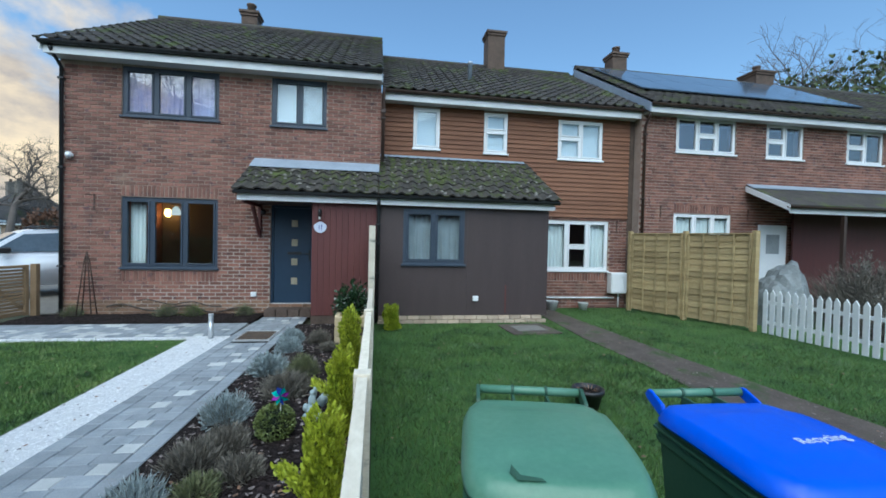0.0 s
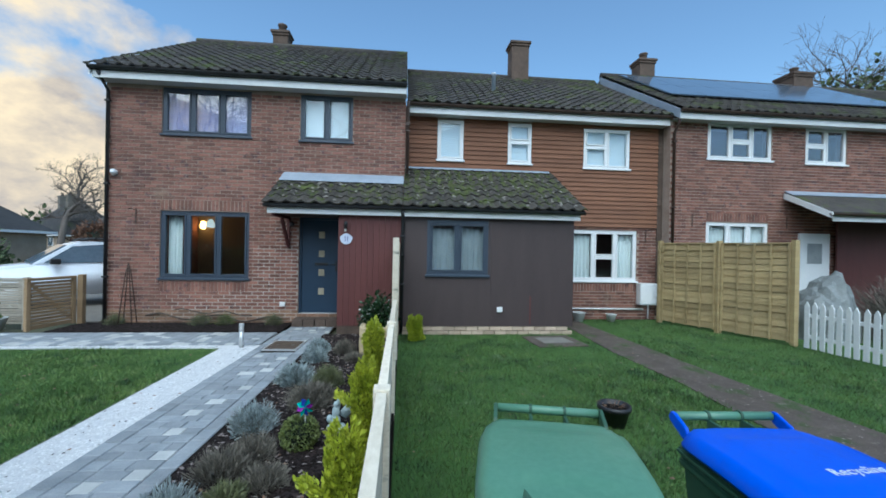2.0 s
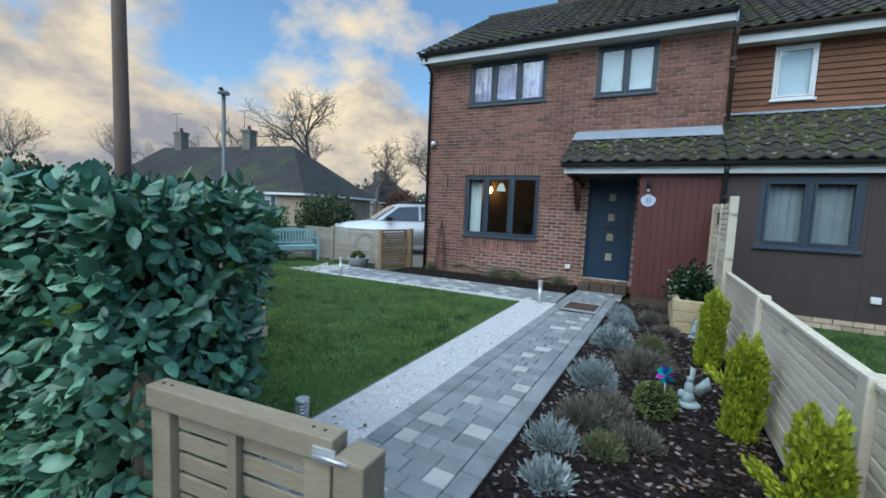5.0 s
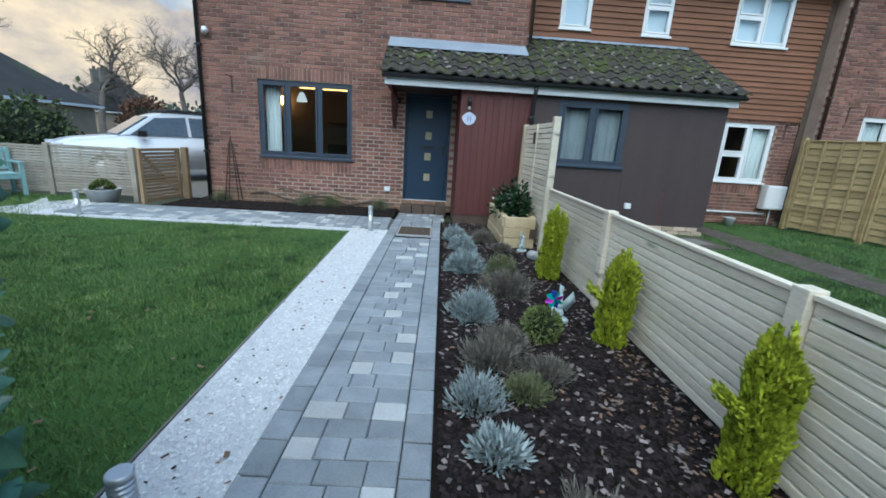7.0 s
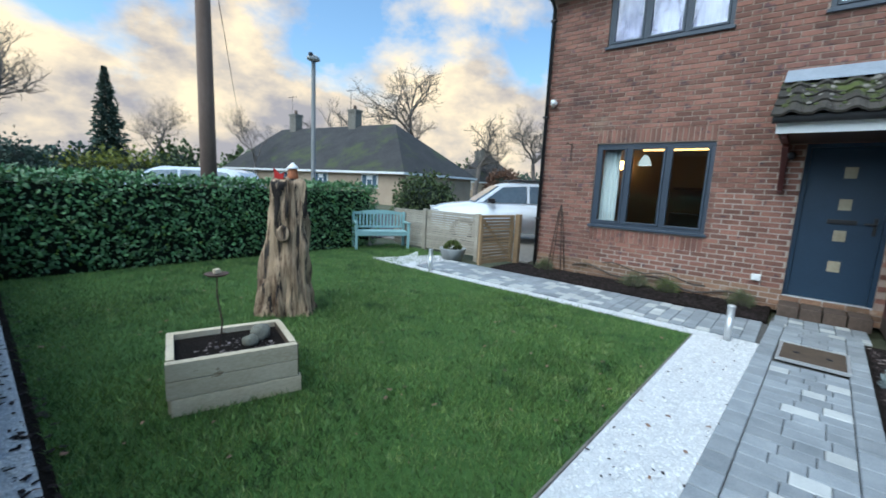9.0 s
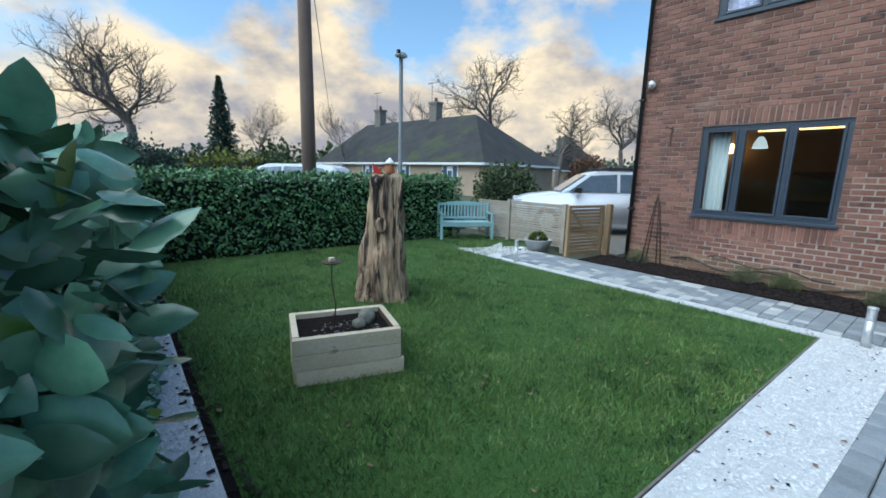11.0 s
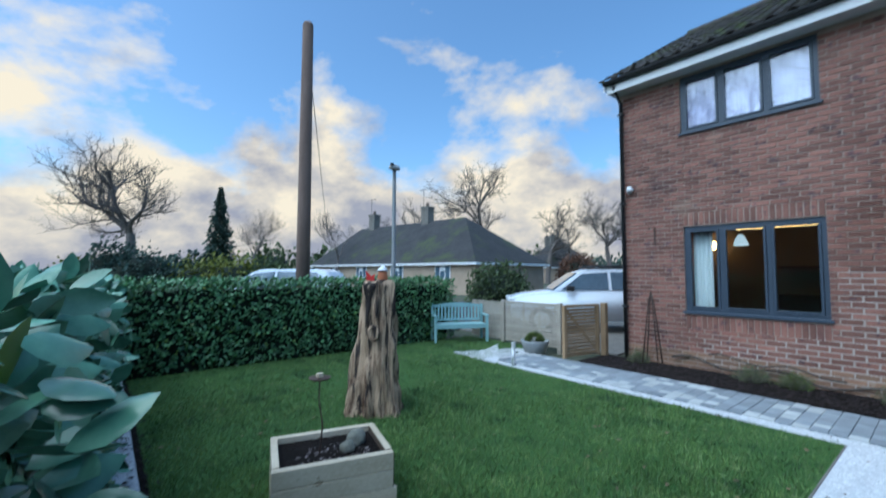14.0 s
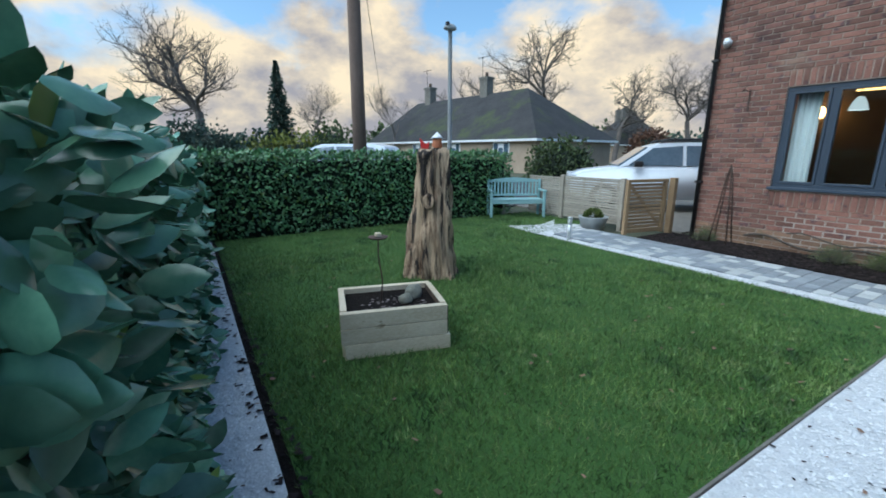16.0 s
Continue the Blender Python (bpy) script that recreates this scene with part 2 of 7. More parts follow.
M = dict(
    brick=surf("red_brick", (0.185, 0.082, 0.06), (0.36, 0.175, 0.128), 0.85, 2.2, 60, 0.5, 0.004, rand=0.36, island=0.36, spots=(((0.12, 0.056, 0.05), 1.1, 0.55, 0.14), ((0.11, 0.058, 0.06), 7.0, 0.58, 0.05), ((0.45, 0.30, 0.22), 1.7, 0.62, 0.18))),
    tanbrick=surf("stained_tan_brick", (0.24, 0.13, 0.085), (0.40, 0.25, 0.16), 0.9, 3.0, 60, 0.5, 0.004, rand=0.3, island=0.3, spots=(((0.16, 0.14, 0.07), 2.0, 0.55, 0.12), ((0.5, 0.42, 0.34), 3.0, 0.6, 0.1))),
    pointing=surf("pale_new_pointing", (0.36, 0.30, 0.255), (0.53, 0.455, 0.395), 0.95, 4, 90, 0.4),
    mortar=surf("mortar", (0.29, 0.215, 0.175), (0.45, 0.36, 0.30), 0.95, 4, 90, 0.4),
    plinth=surf("buff_brick", (0.36, 0.27, 0.20), (0.5, 0.4, 0.3), 0.9, 5, 60, 0.4, rand=0.2, island=0.2),
    tile=surf("roof_tile", (0.026, 0.023, 0.021), (0.058, 0.05, 0.044), 0.9, 3, 45, 0.6, 0.006, rand=0.25, island=0.25, spots=((0.055, 0.07, 0.016), 1.6, 0.51, 0.14)),
    mossy=surf("mossy_tile", (0.028, 0.025, 0.022), (0.06, 0.052, 0.042), 0.95, 5, 45, 0.7, 0.008, rand=0.25, island=0.25, spots=((0.065, 0.082, 0.016), 2.6, 0.53, 0.12)),
    moss=surf("moss", (0.03, 0.042, 0.010), (0.085, 0.095, 0.03), 1.0, 6, 70, 0.8, 0.01, island=0.3),
    lead=surf("lead_flashing", (0.26, 0.31, 0.38), (0.40, 0.45, 0.52), 0.55, 3, 30, 0.3, metal=0.2),
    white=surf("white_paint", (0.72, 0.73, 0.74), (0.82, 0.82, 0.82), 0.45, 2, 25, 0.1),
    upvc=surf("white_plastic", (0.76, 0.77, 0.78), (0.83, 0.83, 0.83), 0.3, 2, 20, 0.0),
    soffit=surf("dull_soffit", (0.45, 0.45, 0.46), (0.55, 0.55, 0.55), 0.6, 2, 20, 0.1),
    grey=surf("anthracite_frame", (0.038, 0.052, 0.076), (0.05, 0.066, 0.095), 0.4, 2, 50, 0.08),
    door=surf("navy_door", (0.014, 0.034, 0.066), (0.02, 0.046, 0.086), 0.42, 2, 60, 0.15),
    black=surf("black_plastic", (0.012, 0.012, 0.014), (0.022, 0.022, 0.024), 0.4, 3, 40, 0.1),
    brown_pipe=surf("brown_plastic", (0.04, 0.022, 0.016), (0.06, 0.034, 0.024), 0.45, 3, 40, 0.1),
    redboard=surf("red_brown_board", (0.085, 0.024, 0.022), (0.115, 0.034, 0.03), 0.6, 2, 30, 0.2, stretch=(3, 3, 0.4), rand=0.06),
    brownboard=surf("dark_brown_board", (0.05, 0.034, 0.033), (0.066, 0.046, 0.044), 0.6, 1.5, 30, 0.2, stretch=(3, 3, 0.4), rand=0.05),
    clad=surf("brown_cladding", (0.155, 0.066, 0.034), (0.23, 0.105, 0.056), 0.75, 3, 40, 0.3, stretch=(0.5, 3, 3), rand=0.10),
    gatewood=surf("greyed_softwood", (0.25, 0.20, 0.135), (0.36, 0.30, 0.215), 0.75, 2.5, 34, 0.35, stretch=(0.6, 2, 2.5), rand=0.14),
    sidewood=surf("orange_softwood", (0.24, 0.155, 0.08), (0.35, 0.24, 0.135), 0.75, 2.5, 34, 0.35, rand=0.14),
    wood=surf("pale_softwood", (0.46, 0.38, 0.26), (0.64, 0.56, 0.42), 0.75, 2.5, 34, 0.35, stretch=(1, 1, 2.5), rand=0.14, spots=((0.26, 0.19, 0.12), 5, 0.64, 0.05)),
    slat=surf("weathered_slat", (0.58, 0.51, 0.39), (0.78, 0.71, 0.58), 0.8, 1.2, 30, 0.35, stretch=(1, 0.5, 3), rand=0.12, spots=((0.2, 0.2, 0.16), 2.2, 0.60, 0.1)),
    panelwood=surf("treated_fence", (0.27, 0.195, 0.09), (0.42, 0.325, 0.165), 0.8, 2, 30, 0.35, stretch=(1, 0.5, 3), rand=0.2),
    sideslat=surf("greyed_slat", (0.30, 0.265, 0.215), (0.43, 0.385, 0.32), 0.8, 1.2, 30, 0.35, stretch=(0.5, 1, 3), rand=0.12),
    cutend=surf("dark_wood_end", (0.05, 0.035, 0.025), (0.10, 0.07, 0.045), 0.85, 8, 60, 0.4),
    sleeper=surf("yellow_sleeper", (0.42, 0.33, 0.19), (0.56, 0.46, 0.29), 0.8, 3, 34, 0.35, rand=0.10),
    paver=surf("grey_paver", (0.185, 0.205, 0.225), (0.295, 0.315, 0.335), 0.8, 5, 120, 0.4, 0.002, rand=0.15, island=0.15),
    pale_paver=surf("pale_paver", (0.37, 0.38, 0.38), (0.50, 0.51, 0.50), 0.8, 5, 120, 0.4, 0.002, rand=0.12, island=0.12),
    joint=surf("joint_sand", (0.06, 0.06, 0.058), (0.11, 0.105, 0.1), 0.95, 8, 120, 0.4),
    gravel=surf("white_gravel", (0.50, 0.51, 0.53), (0.68, 0.68, 0.68), 0.8, 14, 110, 0.9, 0.008),
    chip=surf("white_chip", (0.56, 0.57, 0.585), (0.74, 0.74, 0.74), 0.8, 10, 60, 0.2, island=0.18),
    soil=surf("dark_soil", (0.007, 0.006, 0.005), (0.02, 0.015, 0.013), 0.95, 6, 60, 1.0, 0.02, spec=0.1),
    bark=surf("bark_chip", (0.008, 0.006, 0.006), (0.034, 0.024, 0.023), 0.8, 9, 60, 0.3, island=0.55, spec=0.2),
    palechip=surf("pale_bark_chip", (0.13, 0.105, 0.10), (0.28, 0.235, 0.22), 0.8, 9, 60, 0.3, island=0.5),
    deadleaf=surf("dead_leaf", (0.14, 0.08, 0.05), (0.24, 0.15, 0.10), 0.85, 12, 60, 0.2, island=0.4),
    turf=surf("turf", (0.035, 0.085, 0.014), (0.06, 0.13, 0.022), 0.95, 1.2, 55, 0.8, 0.02),
    grass=leafy("grass_blade", (0.056, 0.116, 0.025), (0.175, 0.255, 0.066), 0.6, 0.5, scale=1.7, spots=(((0.024, 0.058, 0.014), 2.4, 0.51, 0.12), ((0.19, 0.25, 0.08), 4.2, 0.55, 0.10))),
    rough_grass=leafy("rough_grass_blade", (0.034, 0.078, 0.015), (0.12, 0.185, 0.045), 0.6, 0.5, scale=1.7, spots=(((0.02, 0.046, 0.012), 1.8, 0.50, 0.12), ((0.13, 0.19, 0.085), 3.0, 0.57, 0.10))),
    ground=surf("rough_ground", (0.05, 0.06, 0.03), (0.10, 0.10, 0.06), 0.95, 0.6, 8, 0.6, 0.05),
    tarmac=surf("tarmac", (0.045, 0.045, 0.047), (0.07, 0.07, 0.072), 0.9, 1.5, 140, 0.5, 0.004),
    pathmud=surf("worn_concrete_path", (0.055, 0.042, 0.034), (0.115, 0.09, 0.074), 0.9, 3, 60, 0.8, 0.012, spots=(((0.04, 0.065, 0.016), 2.5, 0.53, 0.1), ((0.2, 0.17, 0.145), 9.0, 0.62, 0.06))),
    laurel=leafy("laurel_leaf", (0.062, 0.150, 0.096), (0.15, 0.285, 0.18), 0.25, 0.5, scale=3),
    laurel2=leafy("hedge_leaf", (0.06, 0.145, 0.055), (0.13, 0.25, 0.095), 0.45, 0.5, scale=3),
    young=leafy("young_leaf", (0.07, 0.14, 0.02), (0.13, 0.20, 0.03), 0.35, 0.3),
    # Near-black, to paint the shade deep between the leaves.
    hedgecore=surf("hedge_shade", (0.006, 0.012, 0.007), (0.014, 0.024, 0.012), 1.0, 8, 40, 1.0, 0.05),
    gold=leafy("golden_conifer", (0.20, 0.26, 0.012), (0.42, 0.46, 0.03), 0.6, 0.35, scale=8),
    # Darker green that paints the shade inside the conifers.
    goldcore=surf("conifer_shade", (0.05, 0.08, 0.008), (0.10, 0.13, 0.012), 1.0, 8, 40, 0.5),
    silver=leafy("silver_leaf", (0.20, 0.245, 0.25), (0.38, 0.44, 0.45), 0.7, 0.3, scale=9),
    heather=leafy("brown_stem", (0.085, 0.078, 0.064), (0.20, 0.18, 0.148), 0.8, 0.4, scale=9),
    olive=leafy("olive_leaf", (0.09, 0.11, 0.045), (0.18, 0.19, 0.09), 0.7, 0.35, scale=9),
    box=leafy("box_leaf", (0.075, 0.105, 0.025), (0.16, 0.19, 0.055), 0.5, 0.4, scale=9),
    camellia=leafy("camellia_leaf", (0.012, 0.03, 0.012), (0.03, 0.065, 0.025), 0.25, 0.4, scale=6),
    # Twig colour paled to paint the haze of distance.
    fartwig=surf("haze_paled_twig", (0.11, 0.092, 0.082), (0.18, 0.155, 0.14), 0.95, 2, 20, 0.2),
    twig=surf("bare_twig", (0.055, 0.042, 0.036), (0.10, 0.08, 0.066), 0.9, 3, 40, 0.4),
    farleaf=leafy("far_leaf", (0.03, 0.05, 0.02), (0.09, 0.12, 0.035), 0.7, 0.4, scale=0.6),
    yellowleaf=leafy("yellow_bush_leaf", (0.10, 0.12, 0.015), (0.22, 0.22, 0.03), 0.7, 0.4, scale=0.6),
    darkleaf=leafy("dark_conifer", (0.032, 0.056, 0.044), (0.075, 0.11, 0.078), 0.8, 0.4, scale=0.6),
    rustleaf=leafy("rust_beech_leaf", (0.075, 0.038, 0.024), (0.15, 0.075, 0.042), 0.8, 0.35, scale=1),
    trunk=surf("stripped_trunk", (0.08, 0.042, 0.022), (0.50, 0.36, 0.235), 0.8, 2.2, 7, 1.0, 0.05, stretch=(3.6, 3.6, 0.3), spots=((0.022, 0.015, 0.012), 3.2, 0.52, 0.04), span=(0.43, 0.57)),
    steel=surf("brushed_steel", (0.58, 0.59, 0.60), (0.70, 0.71, 0.72), 0.4, 5, 80, 0.1, metal=0.6),
    steelpole=surf("galvanised_pole", (0.13, 0.14, 0.145), (0.19, 0.20, 0.205), 0.6, 2, 30, 0.1, metal=0.2),
    pole=surf("creosote_pole", (0.13, 0.088, 0.068), (0.22, 0.155, 0.125), 0.9, 2, 30, 0.5, stretch=(3, 3, 0.4)),
    carpaint=surf("white_car_paint", (0.66, 0.72, 0.80), (0.72, 0.77, 0.84), 0.2, 1, 10, 0.0),
    carglass=surf("dark_car_glass", (0.07, 0.11, 0.15), (0.12, 0.17, 0.23), 0.06, 1, 10, 0.0, spec=1.0),
    rubber=surf("rubber", (0.012, 0.012, 0.012), (0.02, 0.02, 0.02), 0.85, 5, 50, 0.2),
    bungroof=surf("dark_roof_far", (0.026, 0.026, 0.028), (0.052, 0.05, 0.05), 0.95, 1.0, 12, 0.6, 0.03, spots=((0.06, 0.075, 0.03), 0.35, 0.54, 0.12)),
    bungwall=surf("buff_brick_far", (0.34, 0.26, 0.19), (0.44, 0.35, 0.26), 0.9, 1, 18, 0.4),
    stack=surf("chimney_brick", (0.065, 0.046, 0.036), (0.13, 0.092, 0.07), 0.9, 3, 30, 0.6, 0.01, island=0.15),
    benchpaint=surf("pale_green_paint", (0.27, 0.44, 0.45), (0.36, 0.53, 0.53), 0.55, 3, 40, 0.2, rand=0.06),
    bingreen=surf("green_bin_plastic", (0.028, 0.075, 0.045), (0.04, 0.095, 0.058), 0.45, 4, 60, 0.15),
    lidgreen=surf("faded_green_lid", (0.085, 0.20, 0.13), (0.125, 0.255, 0.17), 0.3, 1.5, 40, 0.12, spots=((0.16, 0.27, 0.2), 3, 0.6, 0.15)),
    lidblue=surf("blue_lid", (0.004, 0.07, 0.60), (0.006, 0.09, 0.70), 0.38, 2, 40, 0.1),
    letter=surf("faded_white_print", (0.5, 0.6, 0.75), (0.62, 0.7, 0.8), 0.6, 20, 90, 0.0),
    terracotta=surf("grey_pot", (0.33, 0.34, 0.34), (0.45, 0.46, 0.45), 0.8, 6, 50, 0.3),
    stone=surf("pale_stone", (0.32, 0.40, 0.42), (0.45, 0.54, 0.56), 0.85, 12, 80, 0.5),
    pebble=surf("lichen_stone", (0.13, 0.13, 0.105), (0.22, 0.215, 0.175), 0.9, 8, 60, 0.6),
    rust=surf("rusty_iron", (0.045, 0.03, 0.024), (0.09, 0.055, 0.04), 0.85, 10, 60, 0.4),
    # Base lightened and blued to paint the sky mirrored in the panels.
    solar=surf("sky_tinted_solar_glass", (0.06, 0.085, 0.12), (0.09, 0.12, 0.16), 0.12, 1, 10, 0.0, spec=0.9),
    curtain=surf("white_curtain", (0.62, 0.63, 0.60), (0.75, 0.75, 0.72), 0.9, 3, 40, 0.2),
    blind=surf("pale_backing", (0.72, 0.75, 0.78), (0.8, 0.83, 0.85), 0.8, 3, 40, 0.1),
    # Darkened so that the dimness of the rooms lies in the colour.
    room=surf("dimmed_room_paint", (0.14, 0.118, 0.088), (0.20, 0.168, 0.125), 0.9, 1, 20, 0.1),
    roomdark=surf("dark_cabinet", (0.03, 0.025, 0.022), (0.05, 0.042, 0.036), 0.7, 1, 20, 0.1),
    lace=surf("net_curtain", (0.24, 0.255, 0.265), (0.36, 0.38, 0.385), 0.9, 4, 90, 0.3),
    bluevoile=surf("blue_voile", (0.48, 0.48, 0.68), (0.62, 0.61, 0.82), 0.9, 4, 30, 0.3),
    tarp=surf("grey_tarpaulin", (0.13, 0.145, 0.145), (0.23, 0.25, 0.25), 0.5, 3, 20, 0.6, 0.02),
    slab=surf("old_concrete", (0.13, 0.12, 0.105), (0.22, 0.205, 0.18), 0.9, 5, 60, 0.6, 0.006),
    red=surf("red_paint", (0.5, 0.02, 0.02), (0.62, 0.04, 0.03), 0.5, 9, 40, 0.1),
    orange=surf("orange_clay", (0.36, 0.12, 0.05), (0.48, 0.18, 0.08), 0.7, 9, 40, 0.2),
    purple=surf("purple_foil", (0.34, 0.03, 0.40), (0.48, 0.05, 0.55), 0.25, 9, 40, 0.0, metal=0.5),
    teal=surf("teal_foil", (0.03, 0.42, 0.36), (0.05, 0.55, 0.46), 0.25, 9, 40, 0.0, metal=0.5),
    indigo=surf("indigo_foil", (0.03, 0.06, 0.42), (0.05, 0.10, 0.55), 0.25, 9, 40, 0.0, metal=0.5),
    plaque=surf("slate_plaque", (0.50, 0.54, 0.66), (0.62, 0.66, 0.76), 0.6, 20, 60, 0.2),
    brass=surf("brass_pane", (0.34, 0.29, 0.2), (0.46, 0.41, 0.3), 0.25, 6, 60, 0.1),
    glass=glass_mat("window_glass"),
    glass2=glass_mat("upper_window_glass", (0.84, 0.86, 0.92), 0.02, 0.15),
    lampglow=glow("warm_lamp", (1.0, 0.46, 0.13), 13.0),
    stripglow=glow("warm_strip", (1.0, 0.50, 0.14), 4.0),
    shadeglow=glow("lit_pendant", (0.9, 0.87, 0.82), 0.6),
)


# ---- mesh helpers ----
def mesh_of(name, verts, faces, mat, smooth=False):
    me = bpy.data.meshes.new(name)
    me.from_pydata([tuple(v) for v in verts], [], [tuple(f) for f in faces])
    me.materials.append(M[mat] if isinstance(mat, str) else mat)
    if smooth:
        me.polygons.foreach_set("use_smooth", [True] * len(me.polygons))
    me.update()
    return me


def fast_mesh(name, verts, quads, mat, tris=None):
    """A large mesh from numpy arrays of quads or triangles."""
    f = np.asarray(quads if tris is None else tris, dtype=np.int32)
    k = f.shape[1]
    me = bpy.data.meshes.new(name)
    me.vertices.add(len(verts))
    me.vertices.foreach_set("co", np.asarray(verts, dtype=np.float32).ravel())
    me.loops.add(f.size)
    me.loops.foreach_set("vertex_index", f.ravel())
    me.polygons.add(len(f))
    me.polygons.foreach_set("loop_start", np.arange(0, f.size, k, dtype=np.int32))
    me.materials.append(M[mat])
    me.update(calc_edges=True)
    me.validate()
    return me


def part(name, bm, mat, parent=None, label="", m=None):
    """Links a bmesh (or a mesh) as one object under a thing or part."""
    if isinstance(bm, bpy.types.Mesh):
        me = bm
    else:
        me = bpy.data.meshes.new(name)
        bm.to_mesh(me)
        bm.free()
        me.materials.append(M[mat] if isinstance(mat, str) else mat)
    ob = new(name, me)
    if parent:
        ob.parent = parent
    if m is not None:
        ob.matrix_basis = m
    if label:
        ob["label"] = label
    return ob


def thing(name, label, category, m=None, group="", kind=""):
    ob = new(name)
    if m is not None:
        ob.matrix_basis = m
    return tagged(ob, label, category, group, kind)


def setting(ob, label, category):
    return tagged(ob, label, category, kind="structure")


def boxes(specs, bevel=0.0):
    """A bmesh of boxes given as (x0, x1, y0, y1, z0, z1)."""
    bm = bmesh.new()
    for x0, x1, y0, y1, z0, z1 in specs:
        vs = [bm.verts.new(p) for p in ((x0, y0, z0), (x1, y0, z0), (x1, y1, z0), (x0, y1, z0), (x0, y0, z1), (x1, y0, z1), (x1, y1, z1), (x0, y1, z1))]
        for f in ((0, 3, 2, 1), (4, 5, 6, 7), (0, 1, 5, 4), (1, 2, 6, 5), (2, 3, 7, 6), (3, 0, 4, 7)):
            bm.faces.new([vs[i] for i in f])
    if bevel:
        bmesh.ops.bevel(bm, geom=bm.edges[:], offset=bevel, segments=2, affect="EDGES", profile=0.6)
    return bm


def box(x0, x1, y0, y1, z0, z1, bevel=0.0):
    return boxes([(x0, x1, y0, y1, z0, z1)], bevel)


def prism(points, z0, z1, bevel=0.0):
    """A flat polygon of (x, y), pulled up from z0 to z1."""
    bm = bmesh.new()
    lo, hi = [bm.verts.new((x, y, z0)) for x, y in points], [bm.verts.new((x, y, z1)) for x, y in points]
    n = len(points)
    bm.faces.new(hi)
    bm.faces.new(lo[::-1])
    for i in range(n):
        bm.faces.new((lo[i], lo[(i + 1) % n], hi[(i + 1) % n], hi[i]))
    bmesh.ops.recalc_face_normals(bm, faces=bm.faces[:])
    if bevel:
        bmesh.ops.bevel(bm, geom=bm.edges[:], offset=bevel, segments=2, affect="EDGES")
    return bm


def lathe(rings, sides=20, caps=True):
    """Rings of (radius, z) turned round z, smooth."""
    bm = bmesh.new()
    rows = [[bm.verts.new((r * math.cos(2 * math.pi * i / sides), r * math.sin(2 * math.pi * i / sides), z)) for i in range(sides)] for r, z in rings]
    for a, b in zip(rows, rows[1:]):
        for i in range(sides):
            f = bm.faces.new((a[i], a[(i + 1) % sides], b[(i + 1) % sides], b[i]))
            f.smooth = True
    if caps:
        bm.faces.new(rows[0][::-1])
        bm.faces.new(rows[-1])
    return bm


def tube(points, radius, sides=8):
    """A round bar along points; radius a number or one for each point."""
    bm = bmesh.new()
    pts = [Vector(p) for p in points]
    rad = radius if isinstance(radius, (list, tuple)) else [radius] * len(pts)
    rows = []
    for i, p in enumerate(pts):
        d = (pts[min(i + 1, len(pts) - 1)] - pts[max(i - 1, 0)]).normalized()
        u = d.cross(Vector((0.31, 0.22, 0.93))) if abs(d.z) < 0.9 else d.cross(Vector((1, 0.1, 0)))
        u.normalize()
        v = d.cross(u)
        rows.append([bm.verts.new(p + rad[i] * (math.cos(a) * u + math.sin(a) * v)) for a in [2 * math.pi * k / sides for k in range(sides)]])
    for a, b in zip(rows, rows[1:]):
        for k in range(sides):
            bm.faces.new((a[k], a[(k + 1) % sides], b[(k + 1) % sides], b[k])).smooth = True
    bm.faces.new(rows[0][::-1])
    bm.faces.new(rows[-1])
    bmesh.ops.recalc_face_normals(bm, faces=bm.faces[:])
    return bm


rng = np.random.default_rng(7)
LEAF = (np.array([(0, 0, 0), (0.35, 0, -0.05), (0.7, 0, -0.05), (1, 0, -0.02), (0.28, 0.2, 0.02), (0.66, 0.19, 0.02), (0.28, -0.2, 0.02), (0.66, -0.19, 0.02)], float),
        np.array([(0, 1, 4), (1, 5, 4), (1, 2, 5), (2, 3, 5), (0, 6, 1), (1, 6, 7), (1, 7, 2), (2, 7, 3)]))
BROADLEAF = (np.array([(0, 0, 0), (0.25, 0, -0.04), (0.5, 0, -0.06), (0.78, 0, -0.05), (1, 0, -0.02), (0.12, 0.11, 0), (0.38, 0.19, 0.02), (0.64, 0.175, 0.02), (0.87, 0.085, 0), (0.12, -0.11, 0), (0.38, -0.19, 0.02), (0.64, -0.175, 0.02), (0.87, -0.085, 0)], float),
             np.array([(0, 1, 5), (1, 6, 5), (1, 2, 6), (2, 7, 6), (2, 3, 7), (3, 8, 7), (3, 4, 8), (0, 9, 1), (1, 9, 10), (1, 10, 2), (2, 10, 11), (2, 11, 3), (3, 11, 12), (3, 12, 4)]))
BLADE = (np.array([(0, -0.5, 0), (0, 0.5, 0), (1, 0, 0)], float), np.array([(0, 1, 2)]))
SPRIG = (np.array([(0, -0.5, 0), (0, 0.5, 0), (0.6, 0.55, 0.05), (0.6, -0.55, 0.05), (1, 0, 0)], float), np.array([(0, 1, 2), (0, 2, 3), (3, 2, 4)]))


